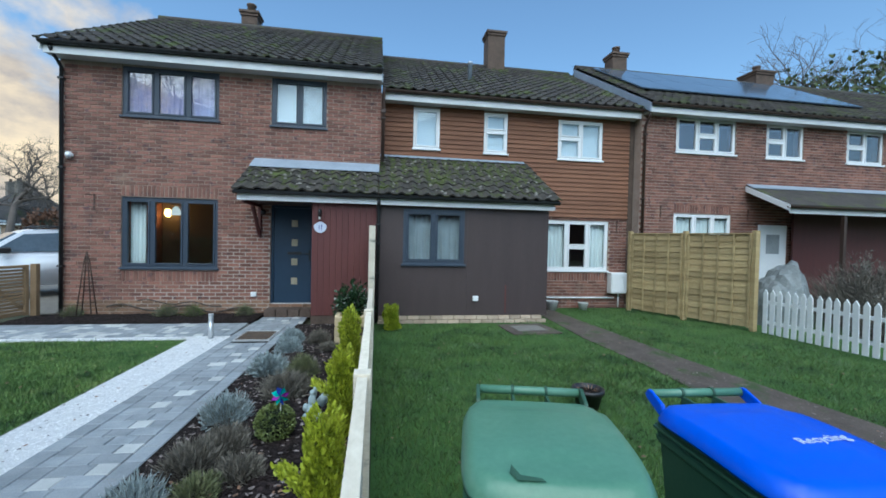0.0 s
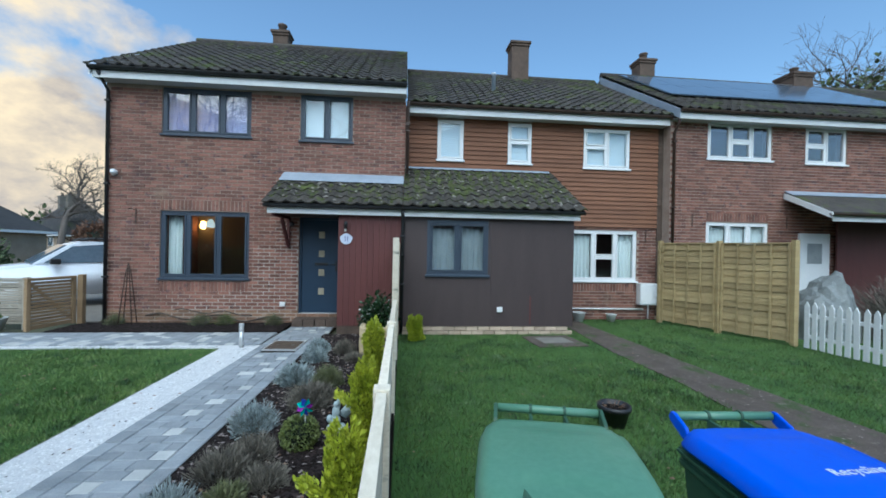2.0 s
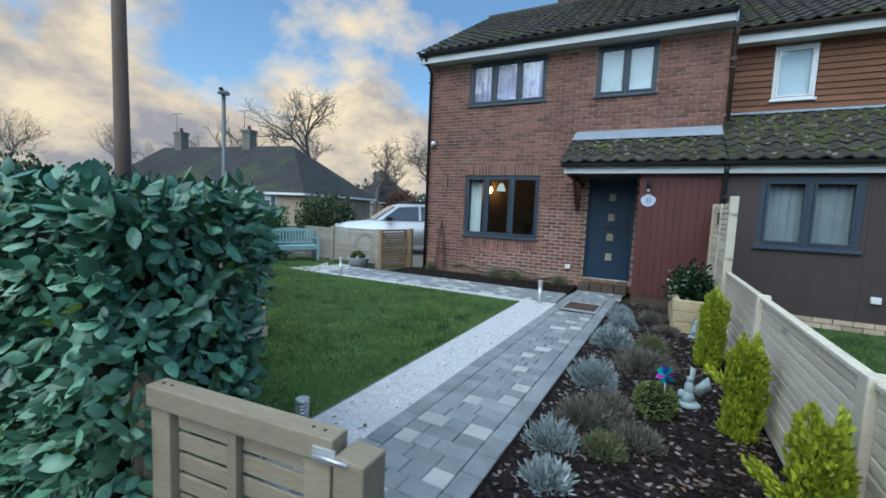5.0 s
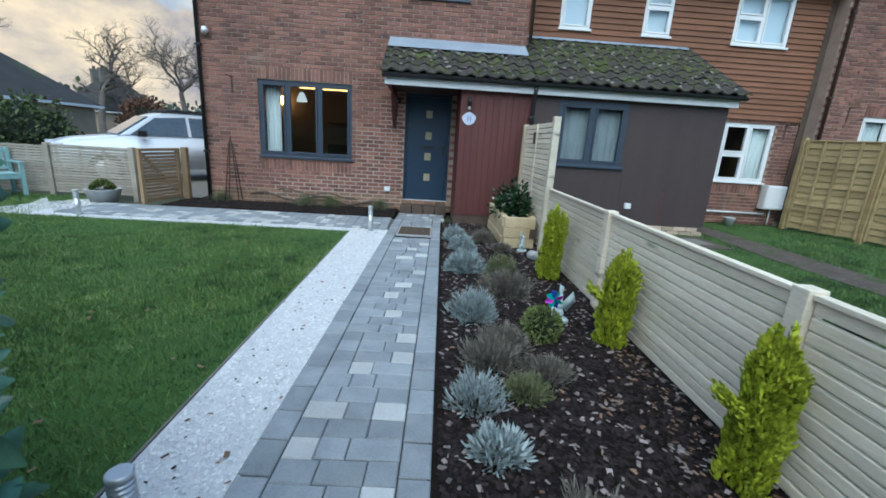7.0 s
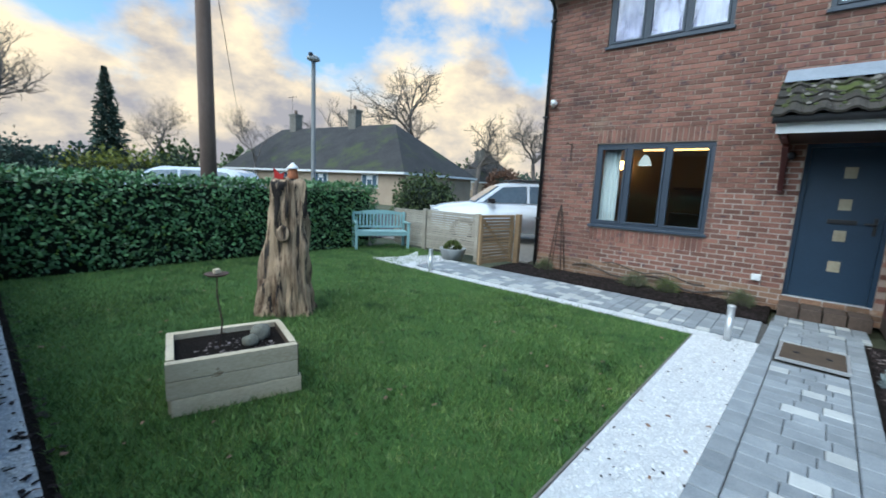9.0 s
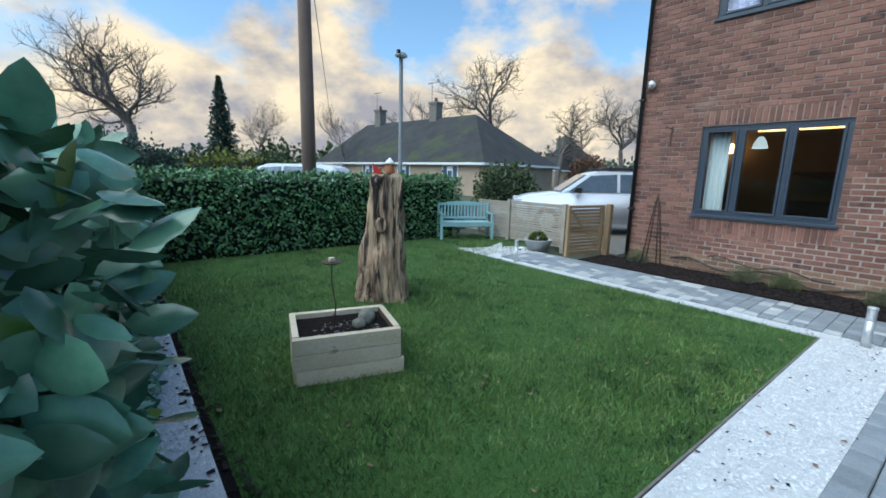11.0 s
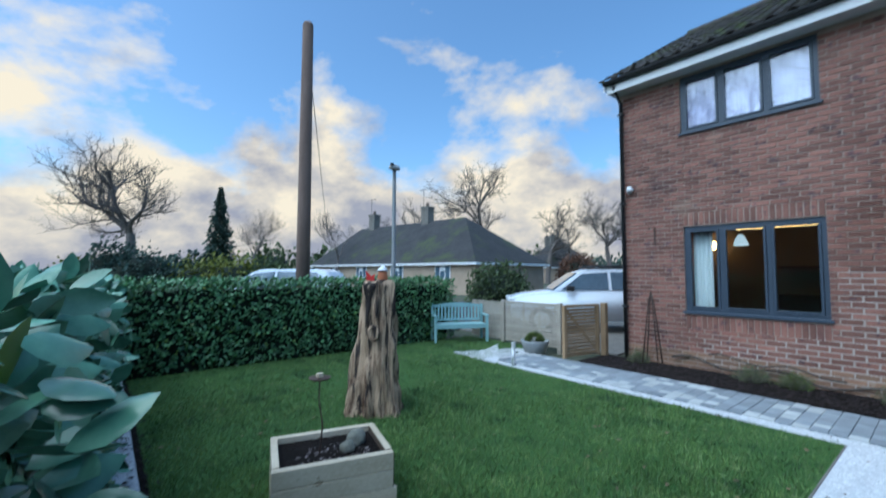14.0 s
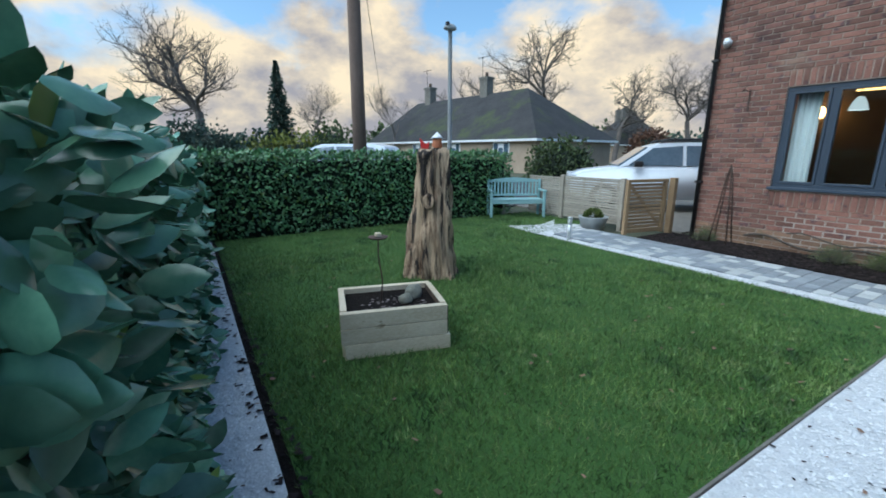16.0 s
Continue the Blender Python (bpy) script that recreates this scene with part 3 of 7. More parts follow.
def scatter(name, template, place, way, size, width, mat, roll=None):
    """One mesh of many leaves: each lies at place, points along way, is size long and width times as wide."""
    tv, tf = template
    n = len(place)
    way = way / np.maximum(np.linalg.norm(way, axis=1, keepdims=True), 1e-6)
    side = rng.normal(size=(n, 3)) if roll is None else roll
    side = side - (side * way).sum(1, keepdims=True) * way
    side /= np.maximum(np.linalg.norm(side, axis=1, keepdims=True), 1e-6)
    up = np.cross(way, side)
    s = np.asarray(size, float).reshape(-1, 1, 1) * np.ones((n, 1, 1))
    v = place[:, None] + s * (tv[None, :, :1] * way[:, None] + width * tv[None, :, 1:2] * side[:, None] + tv[None, :, 2:] * up[:, None])
    f = (tf[None] + (np.arange(n) * len(tv))[:, None, None]).reshape(-1, 3)
    return fast_mesh(name, v.reshape(-1, 3), None, mat, f)


def branches(seed, height, spread, levels, radius, forks=(3, 4), trunk=0.25, wiggle=0.28, rise=0.25, shrink=0.66):
    """The bare wood of a tree as one tapered mesh, from the ground up."""
    r = random.Random(seed)
    segs = []

    def grow(p, d, length, rad, level):
        n = 4 if level < 3 else 3
        for i in range(n):
            w = wiggle * (0.3 if level == 0 else 1)
            d = (d + Vector((r.gauss(0, w), r.gauss(0, w), r.gauss(0, w * 0.7) + rise * 0.12))).normalized()
            q = p + d * (length / n)
            r2 = rad * (1 - 0.32 / n)
            segs.append((p.copy(), q.copy(), rad, r2, level))
            p, rad = q, r2
            if level < levels and level > 0 and i < n - 1 and r.random() < 0.75:
                e = (d + Vector((r.gauss(0, 1), r.gauss(0, 1), r.gauss(0.1, 0.7))) * spread).normalized()
                grow(p, e, length * shrink * r.uniform(0.6, 1.0), rad * 0.5, level + 1)
        if level < levels:
            for k in range(r.randint(*forks)):
                e = (d + Vector((r.gauss(0, 1), r.gauss(0, 1), r.gauss(rise, 0.6))) * spread).normalized()
                grow(p, e, length * shrink * r.uniform(0.8, 1.15), rad * r.uniform(0.55, 0.75), level + 1)

    grow(Vector((0, 0, -0.1)), Vector((0, 0, 1)), height * trunk, radius, 0)
    a = np.array([s[0] for s in segs])
    b = np.array([s[1] for s in segs])
    top = b[:, 2].max()
    a, b = a * (height / top), b * (height / top)
    ra, rb = np.array([s[2] for s in segs]), np.array([s[3] for s in segs])
    d = b - a
    d /= np.maximum(np.linalg.norm(d, axis=1, keepdims=True), 1e-6)
    u = np.cross(d, np.array([0.3, 0.5, 0.8]))
    u /= np.maximum(np.linalg.norm(u, axis=1, keepdims=True), 1e-6)
    w = np.cross(d, u)
    k = 5
    ang = np.arange(k) * 2 * math.pi / k
    ring = np.cos(ang)[None, :, None] * u[:, None] + np.sin(ang)[None, :, None] * w[:, None]
    v = np.concatenate([a[:, None] + ra[:, None, None] * ring, b[:, None] + rb[:, None, None] * ring], 1)
    q = np.array([(i, (i + 1) % k, k + (i + 1) % k, k + i) for i in range(k)])
    f = (q[None] + (np.arange(len(segs)) * 2 * k)[:, None, None]).reshape(-1, 4)
    low = np.repeat(np.array([s[4] for s in segs]) < 2, k)
    return v.reshape(-1, 3), f, b, low


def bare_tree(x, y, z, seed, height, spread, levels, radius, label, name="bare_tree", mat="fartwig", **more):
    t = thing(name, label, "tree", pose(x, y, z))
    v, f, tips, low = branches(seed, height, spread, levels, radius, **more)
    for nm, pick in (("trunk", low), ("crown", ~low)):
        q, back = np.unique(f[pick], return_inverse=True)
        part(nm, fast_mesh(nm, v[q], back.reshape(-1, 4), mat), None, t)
    return t, tips


# ---- ground ----
setting(part("ground", box(-400, 400, -300, 600, -0.4, -0.06), "ground"), "rough winter ground that reaches the horizon", "ground")
setting(part("pavement", box(-60, 60, -3.2, 0.74, -0.3, -0.012), "tarmac"), "worn tarmac footway outside the front gardens", "pavement")
setting(part("road_west", box(-19, -10.6, -3.2, 60, -0.3, -0.02), "tarmac"), "tarmac side road beyond the hedge", "road")
setting(part("driveway", box(-10.6, -5.95, 9.4, 30, -0.3, -0.025), "slab"), "concrete drive beside the end house", "ground")
LAWN = [(-9.35, 1.88), (-2.54, 1.88), (-2.45, 6.84), (-7.1, 6.86), (-7.5, 8.62), (-9.35, 8.62)]
setting(part("lawn_1", prism(LAWN, -0.3, 0.0), "turf"), "mown green lawn of the end house", "lawn")
setting(part("gravel_bed", boxes([(-9.3, -2.54, 1.40, 1.83, -0.3, 0.012)]), "gravel"), "white gravel strip beneath the laurel hedge", "gravel")
setting(part("soil_strip", box(-9.3, -2.6, 1.83, 1.885, -0.3, 0.006), "soil"), "bare brown soil along the lawn edge", "soil")
setting(part("gravel_path_edge", prism([(-2.52, 0.8), (-2.1, 0.8), (-1.80, 7.02), (-6.9, 7.02), (-8.1, 8.3), (-7.45, 6.862), (-2.43, 6.842)], -0.3, 0.012), "gravel"), "white gravel border between lawn and path", "gravel")
setting(part("lawn_edging", prism([(-2.535, 1.88), (-2.52, 1.88), (-2.435, 6.83), (-2.45, 6.83)], -0.2, 0.006, 0.002), "slab"), "thin grey concrete lawn edging", "edging")
PATH_2 = [(4.02, 0.75), (5.15, 0.75), (4.92, 3.2), (4.70, 5.26), (4.56, 8.4), (4.5, 9.6), (3.95, 9.6), (3.97, 8.2), (3.86, 6.5), (3.94, 5.0), (3.88, 3.7)]
setting(part("lawn_2", boxes([(0.36, 7.7, 0.745, 9.6, -0.3, 0.0), (7.7, 22, 0.745, 9.3, -0.3, -0.004)]), "turf"), "rough green lawn of the neighbouring gardens", "lawn")
setting(part("garden_path", prism(PATH_2, -0.2, 0.012), "pathmud"), "mossy worn concrete path across the neighbour's lawn", "path")
setting(part("flower_bed", prism([(-1.30, 0.76), (0.35, 0.76), (0.35, 7.85), (-1.02, 7.85)], -0.2, 0.02), "soil"), "dark bark-mulched flower bed beside the path", "flower bed")
setting(part("wall_bed", boxes([(-5.95, -1.86, 8.02, 8.965, -0.2, 0.03)]), "soil"), "narrow dark soil bed below the house wall", "flower bed")
setting(part("path_joints", prism([(-2.06, 0.76), (-1.29, 0.76), (-1.01, 8.5), (-1.82, 8.5)], -0.2, 0.004), "joint"), "sand bedding of the block path", "path")
setting(part("side_path_joints", boxes([(-6.95, -1.84, 7.03, 8.0, -0.2, 0.005)]), "joint"), "sand bedding of the side path", "path")


# ---- walls ----
def wall_boxes(x0, x1, z0, z1, y0, y1, holes):
    """Boxes that fill a wall but for its holes (x0, x1, z0, z1)."""
    xs = sorted({x0, x1, *[h[0] for h in holes], *[h[1] for h in holes]})
    made = []
    for a, b in zip(xs, xs[1:]):
        cuts = sorted((h[2], h[3]) for h in holes if h[0] <= a and h[1] >= b)
        z = z0
        for c0, c1 in cuts:
            if c0 > z:
                made.append((a, b, y0, y1, z, c0))
            z = c1
        if z1 > z:
            made.append((a, b, y0, y1, z, z1))
    return boxes(made)


BRICKS = {}


def brick_mesh(length, mat, tall=0.065, deep=0.03):
    key = (round(length, 2), mat, tall)
    if key not in BRICKS:
        l, e = key[0] / 2, 0.004
        v = [(-l, 0, 0), (l, 0, 0), (l, 0, tall), (-l, 0, tall), (-l + e, -deep, e), (l - e, -deep, e), (l - e, -deep, tall - e), (-l + e, -deep, tall - e)]
        BRICKS[key] = mesh_of("brick", v, [(4, 5, 6, 7), (0, 1, 5, 4), (1, 2, 6, 5), (2, 3, 7, 6), (3, 0, 4, 7)], mat)
    return BRICKS[key]


def brickwork(wall, x0, x1, z0, z1, y, holes, mat="brick", singles=None, soldiers=()):
    """Bricks laid on a wall that faces the street; those inside singles (x0, x1, z0, z1) are objects."""
    r = random.Random(int(1000 + x0 * 17))
    verts, faces, count = [], [], 0
    block = list(holes) + [(a, b, c - 0.004, d + 0.004) for a, b, c, d in soldiers]
    spots = []
    for k in range(int((z1 - z0) / 0.075)):
        z = z0 + 0.075 * k + 0.005
        spans = [(x0, x1)]
        for h in block:
            if z + 0.04 > h[2] and z + 0.03 < h[3]:
                spans = [s for a, b in spans for s in ((a, min(b, h[0])), (max(a, h[1]), b)) if s[1] - s[0] > 0.05]
        for a, b in spans:
            x = math.floor(a / 0.225) * 0.225 + (0.1125 if k % 2 else 0)
            while x < b:
                p, q = max(x, a), min(x + 0.215, b)
                if q - p > 0.04:
                    spots.append(((p + q) / 2, z, q - p, 0.065))
                x += 0.225
    for a, b, c, d in soldiers:
        n = int(round((b - a) / 0.075))
        for i in range(n):
            spots.append((a + (i + 0.5) * (b - a) / n, c, 0.065, d - c))
    for x, z, length, tall in spots:
        one = singles and singles[0] < x < singles[1] and singles[2] < z < singles[3] and count < 300
        proud = r.gauss(0, 0.0015)
        if one:
            count += 1
            part("brick", brick_mesh(length, mat, tall), None, wall, m=pose(x, y + 0.024 + proud, z, 0, 0, r.gauss(0, 0.4)))
        else:
            i, l, e = len(verts), length / 2, 0.004
            f, g = y + 0.024, y - 0.006 + proud
            verts += [(x - l, f, z), (x + l, f, z), (x + l, f, z + tall), (x - l, f, z + tall), (x - l + e, g, z + e), (x + l - e, g, z + e), (x + l - e, g, z + tall - e), (x - l + e, g, z + tall - e)]
            faces += [(i + 4, i + 5, i + 6, i + 7), (i, i + 1, i + 5, i + 4), (i + 1, i + 2, i + 6, i + 5), (i + 2, i + 3, i + 7, i + 6), (i + 3, i, i + 4, i + 7)]
    ob = part("brickwork", mesh_of("brickwork", verts, faces, mat), None, wall)
    ob["kind"] = "stuff"


W1 = (-4.54, -2.785, 0.935, 2.325)
U1 = (-4.54, -2.785, 3.885, 4.85)
U2 = (-1.79, -0.70, 3.87, 4.85)
D1 = (-1.775, -0.89, 0.20, 2.26)
YW = 8.98
h1 = thing("house_wall_1", "red brick front wall of the end house", "wall", kind="structure")
HOLES1 = [W1, U1, U2, D1]
part("wall_body", wall_boxes(-5.6, 0.42, 0, 5.05, YW + 0.004, YW + 0.28, HOLES1), "mortar", h1)
part("side_wall", boxes([(-5.6, -5.32, YW + 0.285, 17.0, 0, 5.05)]), "brick", h1)
gable = bmesh.new()
for x in (-5.6, -5.32):
    gable.faces.new([gable.verts.new(p) for p in ((x, 9.27, 5.05), (x, 16.6, 5.05), (x, 12.85, 7.42))])
part("gable", gable, "brick", h1)
part("back_wall", boxes([(-5.3, 0.4, 16.7, 17.0, 0, 5.05)]), "brick", h1)
part("party_wall", boxes([(0.2, 0.42, YW + 0.285, 16.6, 0, 5.05)]), "brick", h1)
Y2 = 9.65
N2 = [(1.17, 1.78, 3.72, 4.66), (2.85, 3.42, 3.70, 4.66), (4.72, 5.88, 3.66, 4.62)]
NW = (4.42, 6.13, 0.93, 2.17)
h2 = thing("house_wall_2", "middle house wall with brown boarding over brick", "wall", kind="structure")
part("wall_body", wall_boxes(0.42, 6.76, 0, 4.95, Y2 + 0.004, Y2 + 0.28, [*N2, NW]), "mortar", h2)
Y3 = 9.36
N3 = [(7.72, 9.42, 3.95, 4.85), (10.33, 11.47, 3.93, 4.84), (12.85, 14.05, 3.92, 4.83)]
N3G = (7.72, 9.36, 1.10, 2.42)
h3 = thing("house_wall_3", "red brick front wall of the far terraced house", "wall", kind="structure")
part("wall_body", wall_boxes(6.77, 24, 0, 5.0, Y3 + 0.004, Y3 + 0.28, [*N3, N3G]), "mortar", h3)
part("back_wall", boxes([(0.43, 24, 16.7, 17.0, 0, 5.0), (23.7, 24, 9.65, 16.7, 0, 5.0)]), "brick", h3)
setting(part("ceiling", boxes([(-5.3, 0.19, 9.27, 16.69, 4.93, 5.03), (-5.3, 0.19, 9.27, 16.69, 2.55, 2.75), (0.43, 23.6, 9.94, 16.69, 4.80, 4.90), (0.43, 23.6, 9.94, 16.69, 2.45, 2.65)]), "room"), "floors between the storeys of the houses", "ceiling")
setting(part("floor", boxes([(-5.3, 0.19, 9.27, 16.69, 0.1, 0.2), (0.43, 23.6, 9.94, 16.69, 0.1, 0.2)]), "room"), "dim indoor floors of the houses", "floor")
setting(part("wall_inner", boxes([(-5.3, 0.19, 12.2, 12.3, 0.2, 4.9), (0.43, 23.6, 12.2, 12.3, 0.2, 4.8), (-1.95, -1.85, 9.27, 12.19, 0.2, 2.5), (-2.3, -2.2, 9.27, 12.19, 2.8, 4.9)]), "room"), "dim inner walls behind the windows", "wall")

# ---- roofs ----
TILES = {}


def tile_mesh(mat, w=0.24, l=0.36):
    if mat not in TILES:
        prof = [(0, 0.012), (0.10, 0.0), (0.40, 0.0), (0.52, 0.018), (0.66, 0.038), (0.82, 0.038), (0.96, 0.016), (1.03, 0.010)]
        v, f = [], []
        for x, z in prof:
            v += [(x * w, 0, z - 0.014), (x * w, 0, z + 0.012), (x * w, l, z - 0.002)]
        for i in range(len(prof) - 1):
            a, b = 3 * i, 3 * i + 3
            f += [(a, b, b + 1, a + 1), (a + 1, b + 1, b + 2, a + 2)]
        TILES[mat] = mesh_of("roof_tile", v, f, mat)
    return TILES[mat]


def tiling(roof, x0, x1, y0, z0, slope, run, mat, limit=300, gauge=0.31, w=0.24):
    """Courses of tiles from the eaves (y0, z0) up a slope in degrees, run metres deep in plan; the lowest are objects."""
    s = radians(slope)
    nu, nv = int(round((x1 - x0) / w)), int(run / math.cos(s) / gauge) + 1
    step = (x1 - x0) / nu
    base = tile_mesh(mat)
    bv = np.array([v.co for v in base.vertices])
    bf = np.array([p.vertices[:] for p in base.polygons])
    r = random.Random(3)
    rest, made = [], 0
    for j in range(nv):
        d = j * gauge
        for i in range(nu):
            m = pose(x0 + i * step, y0 + d * math.cos(s), z0 + d * math.sin(s) + r.gauss(0, 0.003), slope - 2.2 + r.gauss(0, 0.5), 0, r.gauss(0, 0.4))
            if made < limit:
                part("roof_tile", base, None, roof, m=m)
                made += 1
            else:
                rest.append(bv @ np.array(m.to_3x3()).T + np.array(m.translation))
    if rest:
        v = np.concatenate(rest)
        f = (bf[None] + (np.arange(len(rest)) * len(bv))[:, None, None]).reshape(-1, 4)
        part("tile_field", fast_mesh("tile_field", v, f, mat), None, roof)["kind"] = "stuff"


def slab_roof(x0, x1, y0, z0, y1, z1, thick=0.06):
    bm = bmesh.new()
    pts = [(y0, z0), (y1, z1), (y1, z1 - thick), (y0, z0 - thick)]
    a, b = [bm.verts.new((x0, y, z)) for y, z in pts], [bm.verts.new((x1, y, z)) for y, z in pts]
    bm.faces.new(a)
    bm.faces.new(b[::-1])
    for i in range(4):
        bm.faces.new((a[i], b[i], b[(i + 1) % 4], a[(i + 1) % 4]))
    bmesh.ops.recalc_face_normals(bm, faces=bm.faces[:])
    return bm


def pitched(name, label, x0, x1, ye, ze, yr, zr, mat="tile", limit=300):
    t = thing(name, label, "roof", kind="structure")
    slope = math.degrees(math.atan2(zr - ze, yr - ye))
    part("underlay", slab_roof(x0 + 0.02, x1 - 0.02, ye + 0.05, ze - 0.03, yr, zr - 0.055), "black", t)
    part("back_slope", slab_roof(x0 + 0.02, x1 - 0.02, 2 * yr - ye, ze - 0.03, yr + 0.01, zr - 0.045), mat, t)
    ridge = tube([(x0, yr, zr - 0.02), (x1, yr, zr - 0.02)], 0.11, 10)
    part("ridge_tile", ridge, mat, t)
    return t, slope


roof1, sl1 = pitched("roof_1", "mossy dark concrete-tiled gable roof", -5.72, 0.44, 8.58, 5.08, 12.85, 7.62)
roof2, sl2 = pitched("roof_2", "mossy dark tiled roof of the middle house", 0.46, 6.72, 9.25, 4.93, 13.4, 7.33)
roof3, sl3 = pitched("roof_3", "dark tiled roof of the far houses", 6.76, 24.0, 8.98, 5.02, 13.0, 7.42)


def gutter(parent, x0, x1, y, z, mat):
    bm = bmesh.new()
    rows = []
    for x in (x0, x1):
        rows.append([bm.verts.new((x, y + r * math.cos(a), z + r * math.sin(a))) for r in (0.058, 0.05) for a in ([math.pi + math.pi * k / 8 for k in range(9)] if r > 0.055 else [2 * math.pi - math.pi * k / 8 for k in range(9)])])
    n = len(rows[0])
    for k in range(n):
        bm.faces.new((rows[0][k], rows[0][(k + 1) % n], rows[1][(k + 1) % n], rows[1][k]))
    bm.faces.new(rows[0])
    bm.faces.new(rows[1][::-1])
    bmesh.ops.recalc_face_normals(bm, faces=bm.faces[:])
    return part("gutter", bm, mat, parent)


for roof, x0, x1, yf, zb, yw, mat in ((roof1, -5.66, 0.44, 8.66, 4.86, YW, "black"), (roof2, 0.48, 6.73, 9.33, 4.70, Y2, "brown_pipe"), (roof3, 6.78, 24, 9.06, 4.80, Y3, "brown_pipe")):
    part("fascia", box(x0, x1, yf, yf + 0.022, zb, zb + 0.17), "white", roof, "white painted fascia board")
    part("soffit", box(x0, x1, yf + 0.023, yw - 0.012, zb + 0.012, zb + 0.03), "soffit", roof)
    gutter(roof, x0 - 0.03, x1, yf - 0.062, zb + 0.20, mat)
part("barge_board", slab_roof(-5.70, -5.675, 8.62, 5.06, 12.85, 7.55, 0.17), "white", roof1)
part("verge", slab_roof(0.42, 0.445, 8.62, 5.06, 12.85, 7.55, 0.25), "lead", roof1)
part("verge", slab_roof(6.74, 6.762, 9.0, 5.0, 13.0, 7.36, 0.22), "lead", roof3)

lean1 = thing("porch_roof", "mossy tiled lean-to porch roof with lead flashing", "roof", kind="structure")
lean2 = thing("lean_to_roof", "thickly mossed tiled roof of the neighbour's lean-to", "roof", kind="structure")
part("underlay", slab_roof(-2.10, 0.39, 7.72, 2.43, YW - 0.01, 3.12), "black", lean1)
part("underlay", slab_roof(0.40, 3.92, 7.72, 2.43, Y2 - 0.01, 3.485), "black", lean2)
for roof, x0, x1 in ((lean1, -2.08, 0.385), (lean2, 0.405, 3.86)):
    part("fascia", box(x0 + 0.02, x1 - 0.005, 7.78, 7.80, 2.245, 2.37), "white", roof, "white painted fascia board")
    gutter(roof, x0 - 0.02, x1 + (0.06 if x0 > 0 else 0), 7.718, 2.405, "black")
flash = slab_roof(-2.10, 0.40, 8.60, 2.985, YW - 0.012, 3.20, 0.012)
part("lead_flashing", flash, "lead", lean1, "grey-blue lead flashing")
part("lead_flashing", slab_roof(0.42, 3.85, Y2 - 0.09, 3.50, Y2 - 0.014, 3.56, 0.012), "lead", lean2)
part("soffit", box(-2.05, -0.80, 7.81, YW - 0.01, 2.26, 2.275), "brown_pipe", lean1)


def clumps(name, parent, x0, x1, y0, z0, slope, run, n, mat="moss", bias=1.0):
    """Cushions of moss on a roof slope, thicker towards the top where bias is under 1."""
    s = radians(slope)
    c, q = rng.uniform(0, 1, (n, 2)), rng.uniform(0.012, 0.045, n)
    v, f = [], []
    for (a, b), r in zip(c, q):
        x, d = x0 + a * (x1 - x0), b ** bias * run / math.cos(s)
        base = np.array([x, y0 + d * math.cos(s), z0 + d * math.sin(s) + 0.03])
        i = len(v)
        for k in range(6):
            t = k * math.pi / 3
            e = r * rng.uniform(0.7, 1.3)
            v.append(base + e * np.array([math.cos(t), math.sin(t) * math.cos(s), math.sin(t) * math.sin(s)]))
        v.append(base + np.array([0, -0.3, 0.8]) * r * 0.8)
        f += [(i + k, i + (k + 1) % 6, i + 6) for k in range(6)]
    part(name, fast_mesh(name, v, None, mat, f), None, parent)["kind"] = "stuff"


clumps("moss_cushion", lean1, -2.05, 0.38, 7.74, 2.45, 28, 0.85, 200)
clumps("moss_cushion", lean2, 0.42, 3.85, 7.74, 2.45, 28, 1.85, 1500, bias=0.5)
clumps("lichen_fleck", lean2, 0.42, 3.85, 7.74, 2.46, 28, 1.85, 160, "slab")
clumps("lichen_fleck", lean1, -2.05, 0.38, 7.74, 2.46, 28, 0.9, 70, "slab")
clumps("moss_cushion", roof1, -5.6, 0.4, 8.7, 5.12, sl1, 4.1, 350)
clumps("moss_cushion", roof2, 0.5, 6.7, 9.35, 4.98, sl2, 4.0, 250)


def chimney(x, y, z0, z1, w, pots, label):
    t = thing("chimney", label, "chimney", pose(x, y, 0))
    part("shaft", box(-w, w, -w, w, z0, z1, 0.008), "stack", t)
    part("corbel", box(-w - 0.03, w + 0.03, -w - 0.03, w + 0.03, z1, z1 + 0.075, 0.006), "stack", t)
    part("cap", box(-w - 0.06, w + 0.06, -w - 0.06, w + 0.06, z1 + 0.076, z1 + 0.15, 0.01), "stack", t)
    part("flashing", boxes([(-w - 0.02, w + 0.02, -w - 0.04, w + 0.02, z0 - 0.1, z0 + 0.22)]), "lead", t)
    for k in range(pots):
        bm = lathe([(0.13, z1 + 0.14), (0.115, z1 + 0.36), (0.14, z1 + 0.38), (0.14, z1 + 0.42), (0.09, z1 + 0.42)], 14)
        part("pot", bm, "stack", t, m=pose((k - (pots - 1) / 2) * 0.3, 0, 0))
    return t


chimney(-3.42, 13.25, 7.2, 8.05, 0.22, 1, "mossy brick chimney stack with a dark pot")
chimney(4.08, 13.35, 6.9, 8.25, 0.28, 0, "plain brick chimney stack on the middle roof")
chimney(8.4, 13.3, 6.9, 7.95, 0.26, 1, "short mossy chimney stack with one pot")
chimney(13.9, 13.2, 6.9, 7.75, 0.36, 1, "short mossy chimney stack with one pot")
vent_pipe = thing("soil_vent_pipe", "grey vent pipe standing on the middle roof", "pipe", pose(2.75, 10.9, 5.75))
part("pipe", lathe([(0.055, 0), (0.055, 0.55), (0.07, 0.56), (0.07, 0.62)], 12), "lead", vent_pipe)
